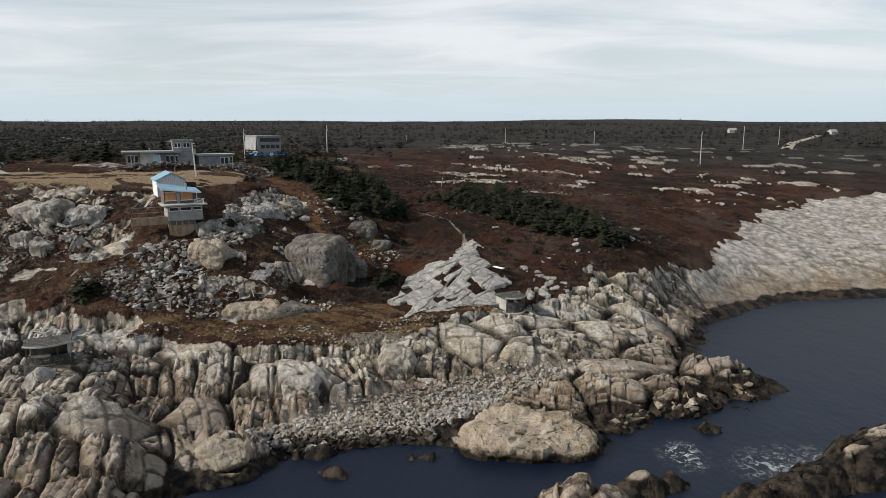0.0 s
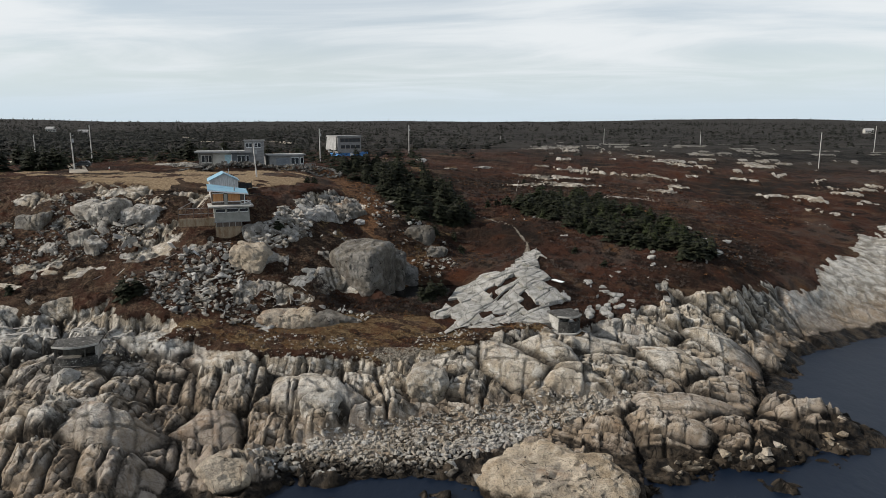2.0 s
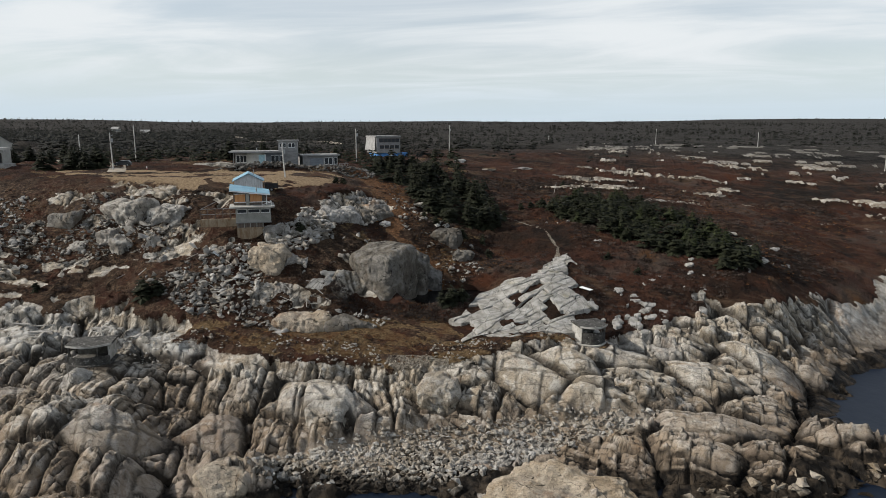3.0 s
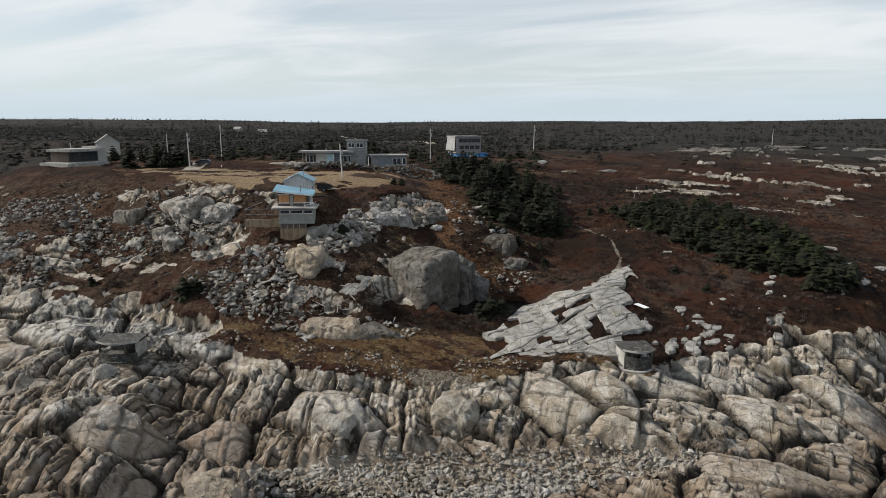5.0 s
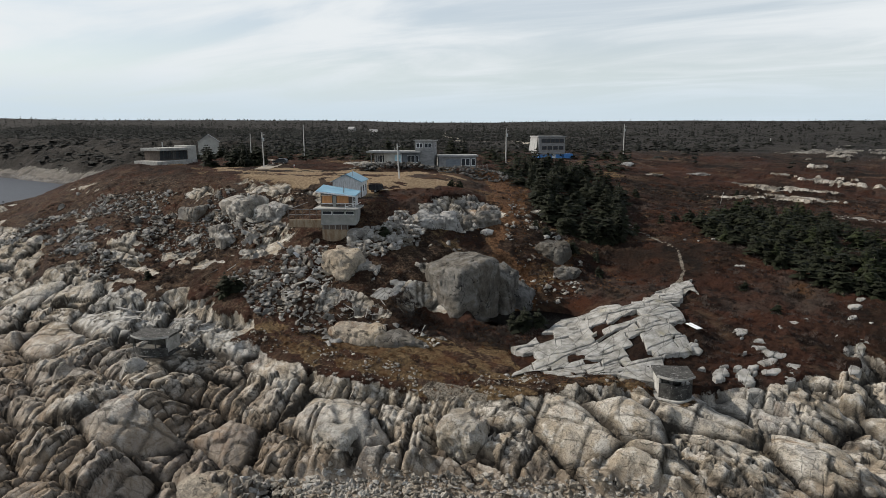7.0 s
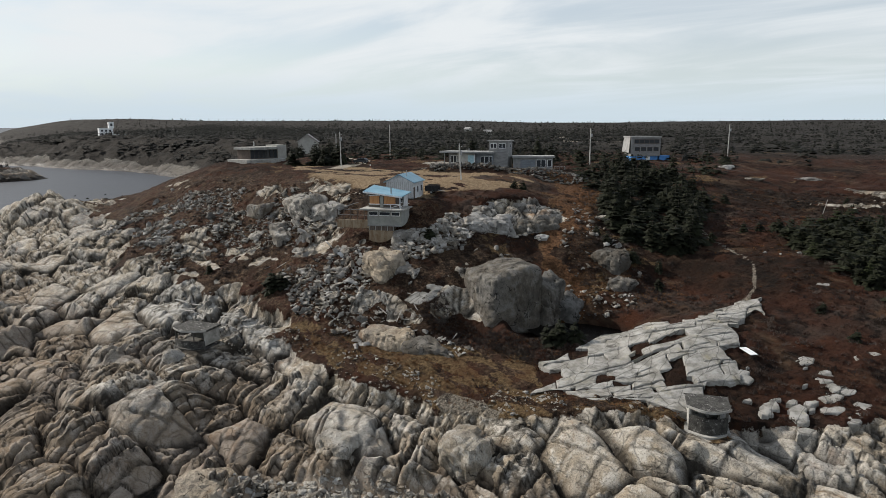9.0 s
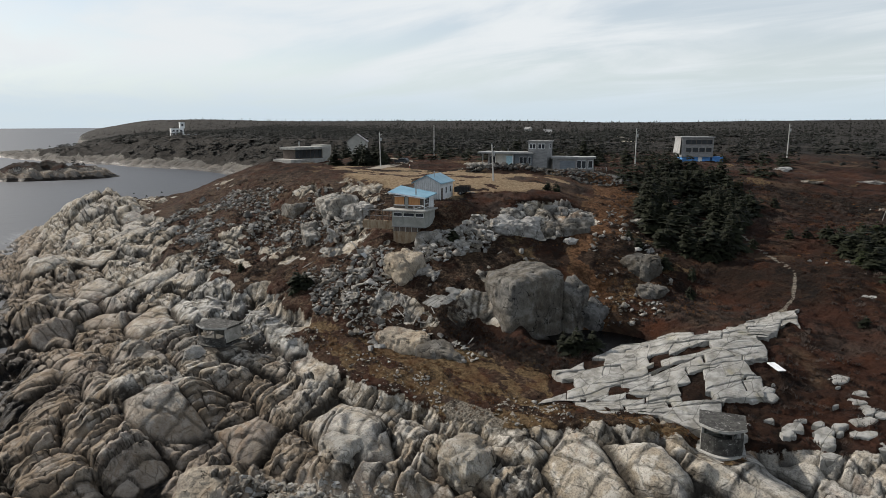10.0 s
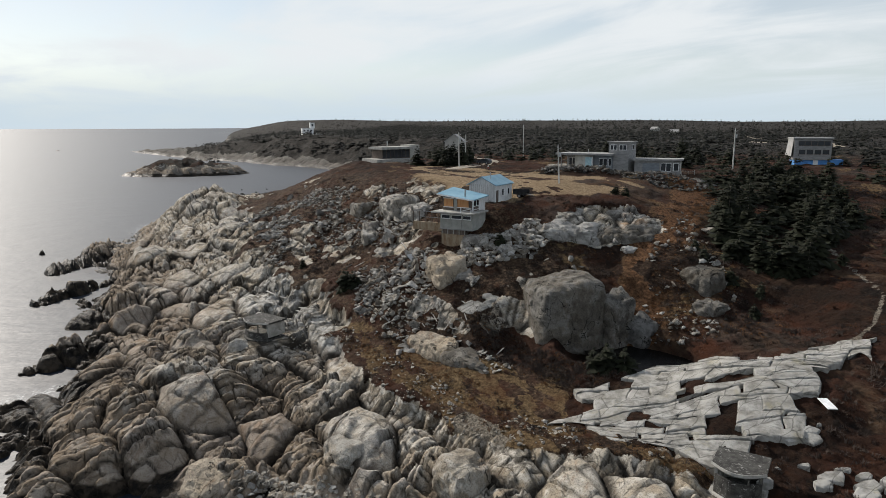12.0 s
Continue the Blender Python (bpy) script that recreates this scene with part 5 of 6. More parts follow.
def talus(label, poly, count, lo, hi, material, power=2.2, keep=None, singles=0, sink=0.12, group="fallen boulders", tag="angular grey granite boulder on the stony slope"):
    """A slope of loose stones: the largest are things of their own, the rest one piece."""
    got = []
    for x, y in in_polygon(poly, count, keep):
        s = lo + (hi - lo) * rng.random() ** power
        got.append((s, x, y))
    got.sort(reverse=True)
    for s, x, y in got[:singles]:
        stone_thing(int(rng.integers(10)), material, x, y, (s * rng.uniform(0.9, 1.5), s, s * rng.uniform(0.7, 1.1)), rng.uniform(0, 6.28), sink, tag, group)
    places = []
    for s, x, y in got[singles:]:
        size = np.array([s * rng.uniform(0.9, 1.5), s, s * rng.uniform(0.6, 1.1)])
        places.append((int(rng.integers(10)), rot_matrix(rng.uniform(0, 6.28), rng.uniform(-0.4, 0.4), rng.uniform(-0.4, 0.4)), size, np.array([x, y, ground_z(x, y) + s * sink])))
    if places:
        tagged(join_pieces("talus", STONES, places, material), label, "stones", kind="stuff")


def clump(size, k, lo, hi):
    return lambda x, y: smooth(fbm(x / size, y / size, k, 3), lo, hi)


SCREE = [(-52, 117), (-46, 116), (-40, 110), (-34, 106), (-33, 103), (-46, 102), (-53, 104), (-57, 109), (-56, 115)]
PILE = [(-44, 119), (-42, 127), (-44, 133), (-37, 134), (-35, 126), (-37, 119), (-41, 116)]
WEST_TALUS = [(-150, 108), (-128, 121), (-108, 121), (-92, 122), (-80, 118), (-78, 108), (-86, 101), (-104, 97), (-126, 99), (-150, 99)]
WEST_TOP = [(-128, 124), (-100, 124), (-80, 126), (-62, 126), (-60, 114), (-80, 110), (-100, 112), (-126, 116)]
HOUSE_PILE = [(-80, 167.5), (-70, 171), (-63, 174), (-58, 172), (-64, 165), (-74, 160), (-82, 163)]
ANNEX_PILE = [(-64, 176), (-56, 183), (-48, 186), (-45, 178), (-48, 168), (-58, 168)]
SHELF = [(-80, 100), (-60, 101), (-42, 102), (-20, 104), (0, 110), (10, 112), (0, 104), (-20, 99), (-44, 93), (-60, 91), (-78, 92)]
GULLY = [(-30, 150), (-24, 138), (-16, 132), (-8, 136), (-12, 146), (-22, 152), (-36, 162)]
FOOT = [(-62, 106), (-40, 104), (-20, 108), (-18, 114), (-34, 116), (-60, 112)]
talus("tumbled pale and grey stones below the cabin", SCREE, 620, 0.3, 2.0, ROCK_GREY, 2.2, clump(6, 90, 0.34, 0.52), 30)
talus("heap of rounded grey boulders", PILE, 520, 0.5, 1.9, ROCK_GREY, 1.3, singles=35)
talus("grey talus of broken granite", WEST_TALUS, 1700, 0.3, 1.9, ROCK_GREY, 3.0, clump(9, 91, 0.50, 0.62), 30)
talus("broken stones among heath", WEST_TOP, 1900, 0.3, 1.5, ROCK_GREY, 2.4, clump(10, 92, 0.44, 0.55), 15)
talus("pile of quarried stones before the house", HOUSE_PILE, 620, 0.4, 1.6, ROCK_DARK, 1.8, singles=8, sink=0.25)
talus("stones under the annex", ANNEX_PILE, 520, 0.4, 1.5, ROCK_DARK, 1.8, singles=6, sink=0.2)
talus("small pale stones on the bench", SHELF, 1300, 0.12, 0.8, ROCK_BEACH, 2.6, clump(7, 93, 0.36, 0.56))
talus("stones in the gully", GULLY, 260, 0.3, 1.4, ROCK_GREY, 2.0, clump(6, 94, 0.42, 0.58), 12)
talus("stones at the cliff foot", FOOT, 800, 0.2, 1.5, ROCK_GREY, 2.2, clump(6, 95, 0.40, 0.6), 12)
talus("cobble beach of pale rounded stones", COBBLES, 3800, 0.2, 1.25, ROCK_BEACH, 2.0, singles=15, sink=0.15, group="beach stones", tag="pale sea-worn beach stone")
talus("tide-washed boulders along the point", [(20, 82), (24, 89), (34, 92), (44, 96), (50, 104), (48, 95), (40, 88), (28, 86)], 220, 0.5, 2.4, ROCK_TAWNY, 1.8, sink=0.05)
talus("wet stones along the waterline", [(-26, 80), (-10, 83), (2, 84), (4, 80), (-10, 79.5), (-26, 77)], 260, 0.4, 1.9, ROCK_GREY, 1.8, sink=0.0)


# angular blocks standing out of the hillside
for poly, n, lo, hi in (([(-104, 117), (-86, 121), (-64, 121), (-58, 115), (-64, 107), (-84, 108), (-102, 109)], 26, 1.4, 3.8), ([(-150, 128), (-126, 124), (-108, 120), (-112, 104), (-140, 106)], 18, 1.4, 3.6),
                        ([(-40, 132), (-30, 146), (-26, 138), (-32, 126), (-38, 118)], 12, 1.2, 3.4)):
    for x, y in in_polygon(poly, n, clump(8, 98, 0.42, 0.56)):
        s = lo + (hi - lo) * rng.random() ** 1.8
        stone_thing(int(rng.integers(10)), ROCK_PALE, x, y, (s * rng.uniform(0.8, 1.5), s * 0.8, s * rng.uniform(0.8, 1.4)), rng.uniform(0, 6.28), 0.05,
                    "angular pale granite block on the hillside", "hillside blocks")


# ---- large single rocks ----
def boulder(x, y, z, size, turn, seed, material, label, facets=14, cuts=(), rough=0.05, tilt=(0, 0)):
    """A faceted granite block: a ball cut by planes, weathered. z: its middle."""
    r = np.random.default_rng(seed)
    planes = []
    for _ in range(facets):
        d = r.normal(size=3)
        d /= np.linalg.norm(d)
        planes.append((d, r.uniform(0.58, 0.80)))
    planes += [(np.array(d) / np.linalg.norm(d), q) for d, q in cuts]
    bm = bmesh.new()
    bmesh.ops.create_icosphere(bm, subdivisions=5 if max(size) > 8 else 4, radius=1.0)
    for v in bm.verts:
        d = np.array(v.co)
        s = 1.05
        for nrm, q in planes:
            c = float(nrm @ d)
            if c > 1e-3:
                s = min(s, q / c)
        s += rough * (noise.fractal(Vector(d * 2.2 + seed), 0.8, 2.0, 5) - 1.2 * abs(noise.noise(Vector((d[0] * 3.0, d[1] * 3.0, d[2] * 1.2)) + Vector((seed, 0, 0)))))
        v.co = Vector(d * s)
    bmesh.ops.scale(bm, vec=Vector(size) / 2, verts=bm.verts)
    me = bpy.data.meshes.new("boulder")
    bm.to_mesh(me)
    bm.free()
    me.materials.append(material)
    ob = new("boulder", me)
    ob.matrix_basis = pose(x, y, z, tilt[0], tilt[1], turn)
    return tagged(ob, label, "boulder", "large rocks")


def hewn(plan, z0, z1, seed, material, label, tilt=(0.0, 0.0), square=7.0, rough=0.45, cuts=15):
    """A block of rock on four corners in plan, with worn edges, hollows and splits. tilt: how far the top rises to the second and to the last corner."""
    bm = bmesh.new()
    bmesh.ops.create_cube(bm, size=2.0)
    bmesh.ops.subdivide_edges(bm, edges=bm.edges, cuts=cuts, use_grid_fill=True)
    (ax, ay), (bx, by), (cx, cy), (dx, dy) = plan
    mx, my, mz = (ax + bx + cx + dx) / 4, (ay + by + cy + dy) / 4, (z0 + z1) / 2
    shift = Vector((seed * 3.7, seed * 1.3, 0))
    for v in bm.verts:
        p = v.co
        f = max(abs(p.x), abs(p.y), abs(p.z)) / (abs(p.x) ** square + abs(p.y) ** square + abs(p.z) ** square) ** (1 / square)
        p = p * f
        a, b, h = (p.x + 1) / 2, (p.y + 1) / 2, (p.z + 1) / 2
        x = (ax * (1 - a) + bx * a) * (1 - b) + (dx * (1 - a) + cx * a) * b - mx
        y = (ay * (1 - a) + by * a) * (1 - b) + (dy * (1 - a) + cy * a) * b - my
        z = z0 + (z1 + tilt[0] * a + tilt[1] * b - z0) * h - mz
        q = Vector((x, y, z))
        w = q + shift
        push = noise.fractal(w * 0.22, 0.7, 2.0, 4) * 1.3 + noise.fractal(w * 0.9, 0.8, 2.0, 3) * 0.35
        split = abs(noise.noise(Vector((w.x * 0.45, w.y * 0.45, w.z * 0.14))))
        push -= 0.8 * max(0.0, 1 - split / 0.07)
        v.co = q + q.normalized() * rough * push
    for f in bm.faces:
        f.smooth = False
    ob = part("boulder", bm, material)
    ob.matrix_basis = pose(mx, my, mz)
    return tagged(ob, label, "boulder", "large rocks")


# the split block over the pond and its painted shade: a lit southern face and a dark eastern one meeting at a sharp
# edge
hewn([(-30.4, 120.8), (-20.8, 117.8), (-18.0, 126.9), (-28.4, 130.6)], 9.6, 19.9, 3, ROCK_BLOCK, "huge grey split boulder with sheer faces above a black pond and deep shade", (0.4, 1.2), 6.0, 0.30, 26)
hewn([(-20.6, 126.6), (-17.4, 127.0), (-17.6, 131.5), (-21.0, 132)], 9.8, 18.6, 4, ROCK_BLOCK, "tall broken slab leaning beside the split boulder", (-1.6, 1.0))
hewn([(-18.2, 130.2), (-15.2, 131.0), (-16.0, 134.5), (-19.0, 134)], 10.5, 15.6, 5, ROCK_BLOCK, "upright broken slab of grey granite", (-1.8, 0.6))
hewn([(-44.8, 112.6), (-38.6, 112.2), (-37.4, 117.2), (-45.0, 118.6)], 13.6, 21.6, 6, ROCK_TAWNY, "pale rust-streaked buttress below the cabin", (-0.8, 0.6), 6.0, 0.55, 20)
hewn([(-38.6, 114.6), (-34.6, 115.6), (-35.6, 119.6), (-39.4, 119.6)], 14.5, 19.8, 17, ROCK_GREY, "cracked grey rock below the boulder heap", (-0.8, 0.8))
hewn([(-80.2, 120.8), (-71.0, 119.4), (-69.6, 126), (-78.4, 127)], 20.5, 27.2, 7, ROCK_PALE, "broad pale granite face on the hillside", (0.6, 0.8), 6.0, 0.6, 20)
hewn([(-70.6, 120.4), (-63.2, 121.4), (-62.6, 126), (-69.2, 126.6)], 21.5, 26.6, 8, ROCK_PALE, "broad pale granite face on the hillside", (-0.4, 0.8), 6.0, 0.6, 20)
hewn([(-90.2, 118.4), (-84.4, 118.4), (-84.0, 122), (-89.6, 122.6)], 19.5, 24.8, 9, ROCK_PALE, "tilted pale granite block", (0.8, 0.4))
hewn([(-72.2, 113.4), (-69.2, 113.1), (-68.8, 116), (-72.0, 116)], 16.5, 22.2, 10, ROCK_PALE, "upright pale granite block among heath", (-1.0, 0.4))
hewn([(-77.0, 115.8), (-73.6, 115.6), (-73.4, 118.4), (-76.8, 118.8)], 18.0, 22.6, 11, ROCK_PALE, "cracked pale granite block among heath", (0.8, 0.2))
hewn([(-81.6, 113.8), (-79.0, 113.4), (-78.6, 116.2), (-81.4, 116.4)], 16.5, 20.8, 12, ROCK_PALE, "cracked pale granite block among heath", (-0.6, 0.4))
hewn([(-37.8, 129.8), (-32.8, 138.4), (-37.0, 142.6), (-43.0, 135.6)], 19.0, 25.4, 15, ROCK_GREY, "smooth grey rock face beside the boulder heap", (-0.6, 1.0), 7.0, 0.6, 20)
hewn([(-33.2, 139.2), (-29.4, 147), (-33.2, 151.6), (-38.2, 144)], 19.5, 24.6, 41, ROCK_BLOCK, "dark grey rock ledge below the yard", (-0.8, 0.8), 6.0, 0.7, 18)
hewn([(-45.8, 138.0), (-41.4, 139.6), (-41.0, 144), (-46.4, 143)], 24.5, 27.4, 42, ROCK_GREY, "flat grey rock ledge below the yard", (-0.4, 0.6))
hewn([(-41.0, 146.6), (-35.2, 150.4), (-37.2, 154), (-42, 151)], 23.5, 27.0, 43, ROCK_GREY, "grey rock ledge beside the grassy gully", (-0.6, 0.4))
hewn([(-46.2, 120.8), (-43.4, 119.2), (-41.0, 122.8), (-44.2, 125)], 20.0, 24.2, 16, ROCK_GREY, "grey rock shoulder beside the cabin", (-0.4, 0.6))
hewn([(-36.8, 105.0), (-27.0, 106.0), (-27.4, 109.6), (-36.2, 109.2)], 8.4, 12.0, 20, ROCK_TAWNY, "long striped granite block", (0.2, 0.8), 4.5, 0.45, 20)
hewn([(-27.8, 105.6), (-19.2, 108.6), (-19.8, 110.6), (-27.6, 110.0)], 8.6, 12.4, 21, ROCK_PALE, "long pale tapering granite block", (-1.5, 0.4), 4.5, 0.45, 20)
hewn([(-21.0, 143.2), (-15.0, 143.0), (-14.6, 147), (-20.6, 148)], 16.5, 20.6, 22, ROCK_BLOCK, "square grey boulder among dark spruces", (0.2, 0.6), 5.0)
hewn([(-15.4, 139.8), (-11.2, 140.2), (-11.8, 143.6), (-15.6, 143.4)], 14.0, 17.4, 23, ROCK_BLOCK, "grey boulder among brush", (-0.5, 0.3))
hewn([(-22.6, 87.0), (-17.8, 87.6), (-18.2, 93.6), (-23.0, 93.2)], 1.5, 6.2, 26, ROCK_BEACH, "loaf-shaped layered granite mass", (-0.3, 1.4), 4.0, 0.45, 18)
hewn([(-9.4, 94.8), (-4.2, 95.2), (-4.4, 99.4), (-9.6, 99.4)], 3.0, 8.0, 27, ROCK_BEACH, "square pale granite block at the shelf edge", (-0.3, 0.8), 4.5)
boulder(-17.0, 166.0, 22.8, (6.0, 4.5, 2.8), 20, 24, ROCK_PALE, "oval pale boulder on the heath", 13)
boulder(28.0, 200.5, 21.0, (6.0, 4.5, 3.4), 20, 25, ROCK_GREY, "oval grey boulder on the heath", 13)
hewn([(0.5, 78.4), (18.4, 76.0), (21.0, 83.4), (4.6, 89)], -2.0, 3.1, 28, ROCK_TAWNY, "long smooth whale-backed granite rock by the water", (-0.6, 1.6), 2.8, 0.7, 26)
boulder(-27.0, 75.8, 1.8, (9.0, 8.5, 6.0), 0, 29, ROCK_TAWNY, "rounded tawny granite rock in the water", 17)
hewn([(-56.5, 72.5), (-43.5, 70.8), (-41.5, 81.5), (-55.0, 83.5)], -1.0, 7.0, 30, ROCK_PALE, "great domed pale granite mass", (-0.8, 1.8), 2.8, 0.8, 28)
boulder(-55.0, 86.0, 7.2, (7.0, 4.5, 5.5), 55, 31, ROCK_PALE, "rounded pale rock beside the lookout", 15)


# ---- spruces ----
def spruce_mesh(seed, height, spread, layers):
    """Crown of a spruce: whorls of drooping, ragged boughs."""
    r = np.random.default_rng(seed)
    vs, fs = [], []
    for i in range(layers):
        h = height * (0.06 + 0.92 * (i + r.uniform(-0.8, 0.8)) / layers)
        reach = spread * max(1 - h / height, 0.02) ** 0.75 * r.uniform(0.75, 1.15) + 0.12
        for j in range(int(7 + 4 * (1 - i / layers))):
            if r.random() < 0.14:
                continue
            a = r.uniform(0, 2 * math.pi)
            ln = reach * r.uniform(0.45, 1.25)
            w = 0.30 * ln + 0.10
            ca, sa = math.cos(a), math.sin(a)
            droop = r.uniform(-0.15, 0.5) * ln
            base = len(vs)
            for d, side, dz in ((0.05, 0, 0.10), (0.5, 1, -0.35), (1.0, 0, -1.0), (0.5, -1, -0.35), (0.55, 0, 0.12)):
                vs.append((ca * ln * d - sa * w * side, sa * ln * d + ca * w * side, h + (dz * droop if dz < 0 else dz * w * 2.5)))
            fs += [(base, base + 1, base + 4), (base + 1, base + 2, base + 4), (base + 2, base + 3, base + 4), (base + 3, base, base + 4)]
    base = len(vs)
    vs += [(0.12, 0, height * 0.9), (-0.06, 0.1, height * 0.9), (-0.06, -0.1, height * 0.9), (0, 0, height * 1.03)]
    fs += [(base, base + 1, base + 3), (base + 1, base + 2, base + 3), (base + 2, base, base + 3)]
    return np.array(vs), np.array(fs)


SPRUCE_DATA = [spruce_mesh(s, h, w, n) for s, h, w, n in ((1, 4.6, 2.1, 16), (2, 3.8, 2.3, 14), (3, 5.6, 2.2, 18), (4, 3.0, 2.2, 11))]
SPRUCES = []
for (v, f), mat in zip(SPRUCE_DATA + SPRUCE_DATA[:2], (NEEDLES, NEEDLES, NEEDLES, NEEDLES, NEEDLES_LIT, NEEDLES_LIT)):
    t = thing("spruce", pose(0, 0, -200), "dense dark green spruce on the heath" if mat is NEEDLES else "bushy mid-green spruce on the heath with needles coloured as sunlit", "tree", "spruce thicket")
    crown = new("crown", mesh_from("crown", v, f, mat))
    crown.parent = t
    part("trunk", rod((0, 0, -0.4), (0, 0, v[:, 2].max() * 0.8), 0.11, 0.03, 6), BARK, t)
    SPRUCES.append(t)
used_spruce = [False] * len(SPRUCES)


def plant(k, x, y, s, sink=0.1):
    m = pose(x, y, ground_z(x, y) - sink, 0, 0, rng.uniform(0, 360))
    if not used_spruce[k]:
        used_spruce[k] = True
        SPRUCES[k].matrix_basis = m @ Matrix.Scale(s, 4)
        return
    ob = copy_thing(SPRUCES[k], m)
    ob.scale = (s * rng.uniform(0.9, 1.25), s * rng.uniform(0.9, 1.25), s)


GULLY_LINE = [(-53, 184), (-45, 178), (-38, 165), (-29, 156), (-27, 147), (-22, 138)]
VALLEY_WOOD = [(-52, 186), (-48, 203), (-30, 215), (-20, 206), (-18, 182), (-11, 165), (-8, 156), (-16, 151), (-24, 154), (-30, 162), (-38, 172)]
THICKET = [(-3, 176), (6, 192), (16, 198), (27, 189), (38, 168), (44, 151), (37, 143), (28, 148), (16, 157), (6, 166)]
for x, y in in_polygon(VALLEY_WOOD, 100, lambda x, y: clump(14, 96, 0.36, 0.5)(x, y) * (line_distance(x, y, GULLY_LINE, False)[0] > 4.0)):
    plant(int(rng.integers(4)), x, y, rng.uniform(0.55, 1.35))
for x, y in in_polygon(THICKET, 100):
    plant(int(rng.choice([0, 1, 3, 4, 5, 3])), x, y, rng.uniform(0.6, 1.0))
for x, y, s in ((-58.4, 104.5, 0.9), (-57.0, 105.6, 0.8), (-59.5, 105.5, 0.75), (-79.2, 104.0, 0.5), (-21, 149, 0.6), (-15, 147.5, 0.65), (-11, 149, 0.55), (-9, 145, 0.5), (-24, 150.5, 0.5), (-40.2, 124.2, 0.55), (-10.8, 119.8, 0.9), (-9.2, 121.2, 0.8), (-12.2, 119.0, 0.7), (-11.4, 121.4, 0.75),
                (-45.5, 154.0, 0.55), (-44.5, 155.5, 0.5), (20.0, 140.0, 0.45), (14.5, 146.0, 0.4), (-6, 172, 0.6), (-4, 174, 0.55), (1, 213, 0.5), (-9, 165, 0.5)):
    plant(1, x, y, s)
for cx, cy, n, r in ((-119, 161, 16, 6), (-193, 197, 9, 6), (-140, 178, 6, 7), (-164, 184, 6, 9), (-100, 208, 8, 14), (-85, 222, 8, 14)):
    for _ in range(n):
        plant(int(rng.integers(3)), cx + rng.normal() * r * 0.5, cy + rng.normal() * r * 0.5, rng.uniform(0.8, 1.45))


# undergrowth and young trees between them
places = []
for poly, n in ((VALLEY_WOOD, 240), (THICKET, 330), ([(-220, 200), (-150, 190), (-60, 200), (-30, 222), (-40, 260), (-120, 260), (-240, 250)], 420)):
    for x, y in in_polygon(poly, n, clump(14, 96, 0.34, 0.5)):
        s = rng.uniform(0.25, 0.95)
        places.append((int(rng.integers(4)), rot_matrix(rng.uniform(0, 6.28)), np.array([s * rng.uniform(1.0, 1.7), s * rng.uniform(1.0, 1.7), s]), np.array([x, y, ground_z(x, y) - 0.15])))
tagged(join_pieces("undergrowth", [spruce_mesh(21 + i, h, 2.2, 5) for i, h in enumerate((4.6, 3.8, 5.2, 3.0))], places, NEEDLES), "dense low spruce undergrowth", "undergrowth", kind="stuff")


# ---- far woods ----
def far_tree(seed):
    v, f = spruce_mesh(seed, 1.0, 0.30, 3)
    return v, f


FAR_TREES = [far_tree(s) for s in (11, 12, 13, 14)]
places = []
ta, tb = rng.random(70000), rng.random(70000)
dist, ang = 255 + 2300 * ta ** 1.7, np.radians(-36 + 134 * tb)
tx, ty = -np.sin(ang) * dist, np.cos(ang) * dist
stand = smooth(fbm(tx / 110, ty / 45, 97, 4, 0.6), 0.44, 0.56) * smooth(dist, 250, 420)
stand = (0.06 + 0.94 * stand) * np.where((tx > -20) & (dist < 450), 0.12, np.where(tx < -80, 2.6, 1.0)) * (np.hypot(tx + 965, ty - 400) > 45)
far_z = coarse_height(tx, ty)
for i in np.flatnonzero(rng.random(70000) < stand)[:9000]:
    z = far_z[i]
    if z < 9:
        continue
    h = rng.uniform(2.0, 5.4) * (1 + 0.5 * (dist[i] > 900))
    w = h * rng.uniform(0.8, 1.5)
    places.append((int(rng.integers(4)), rot_matrix(rng.uniform(0, 6.28)), np.array([w, w, h]), np.array([tx[i], ty[i], z - 0.2])))
FAR_TREES += [spruce_mesh(s, 1.0, 0.34, 2) for s in (15, 16, 17)]
wx, wy = rng.uniform(-1500, -230, 8000), rng.uniform(200, 820, 8000)
wz = coarse_height(wx, wy)
grown = (wz > 11) & (np.hypot(wx + 965, wy - 400) > 40) & (fbm(wx / 60, wy / 40, 101, 3) > 0.36)
for i in np.flatnonzero(grown):
    h = rng.uniform(3.0, 7.0)
    places.append((int(rng.integers(4, 7)), rot_matrix(rng.uniform(0, 6.28)), np.array([h * 2.1, h * 2.1, h]), np.array([wx[i], wy[i], wz[i] - 0.2])))
ra, rd = np.radians(rng.uniform(-36, 72, 2200)), rng.uniform(2500, 4600, 2200)
wx, wy = -np.sin(ra) * rd, np.cos(ra) * rd
for i in np.flatnonzero(fbm(wx / 260, wy / 260, 100, 3) > 0.47):
    h = rng.uniform(3.0, 8.0)
    places.append((int(rng.integers(4)), rot_matrix(rng.uniform(0, 6.28)), np.array([h * 1.5, h * 1.5, h]), np.array([wx[i], wy[i], ground_z(wx[i], wy[i]) - 1.0])))
tagged(join_pieces("far_woods", FAR_TREES, places, NEEDLES_HAZED), "dark spruce woods on the low far land", "woods", kind="stuff")


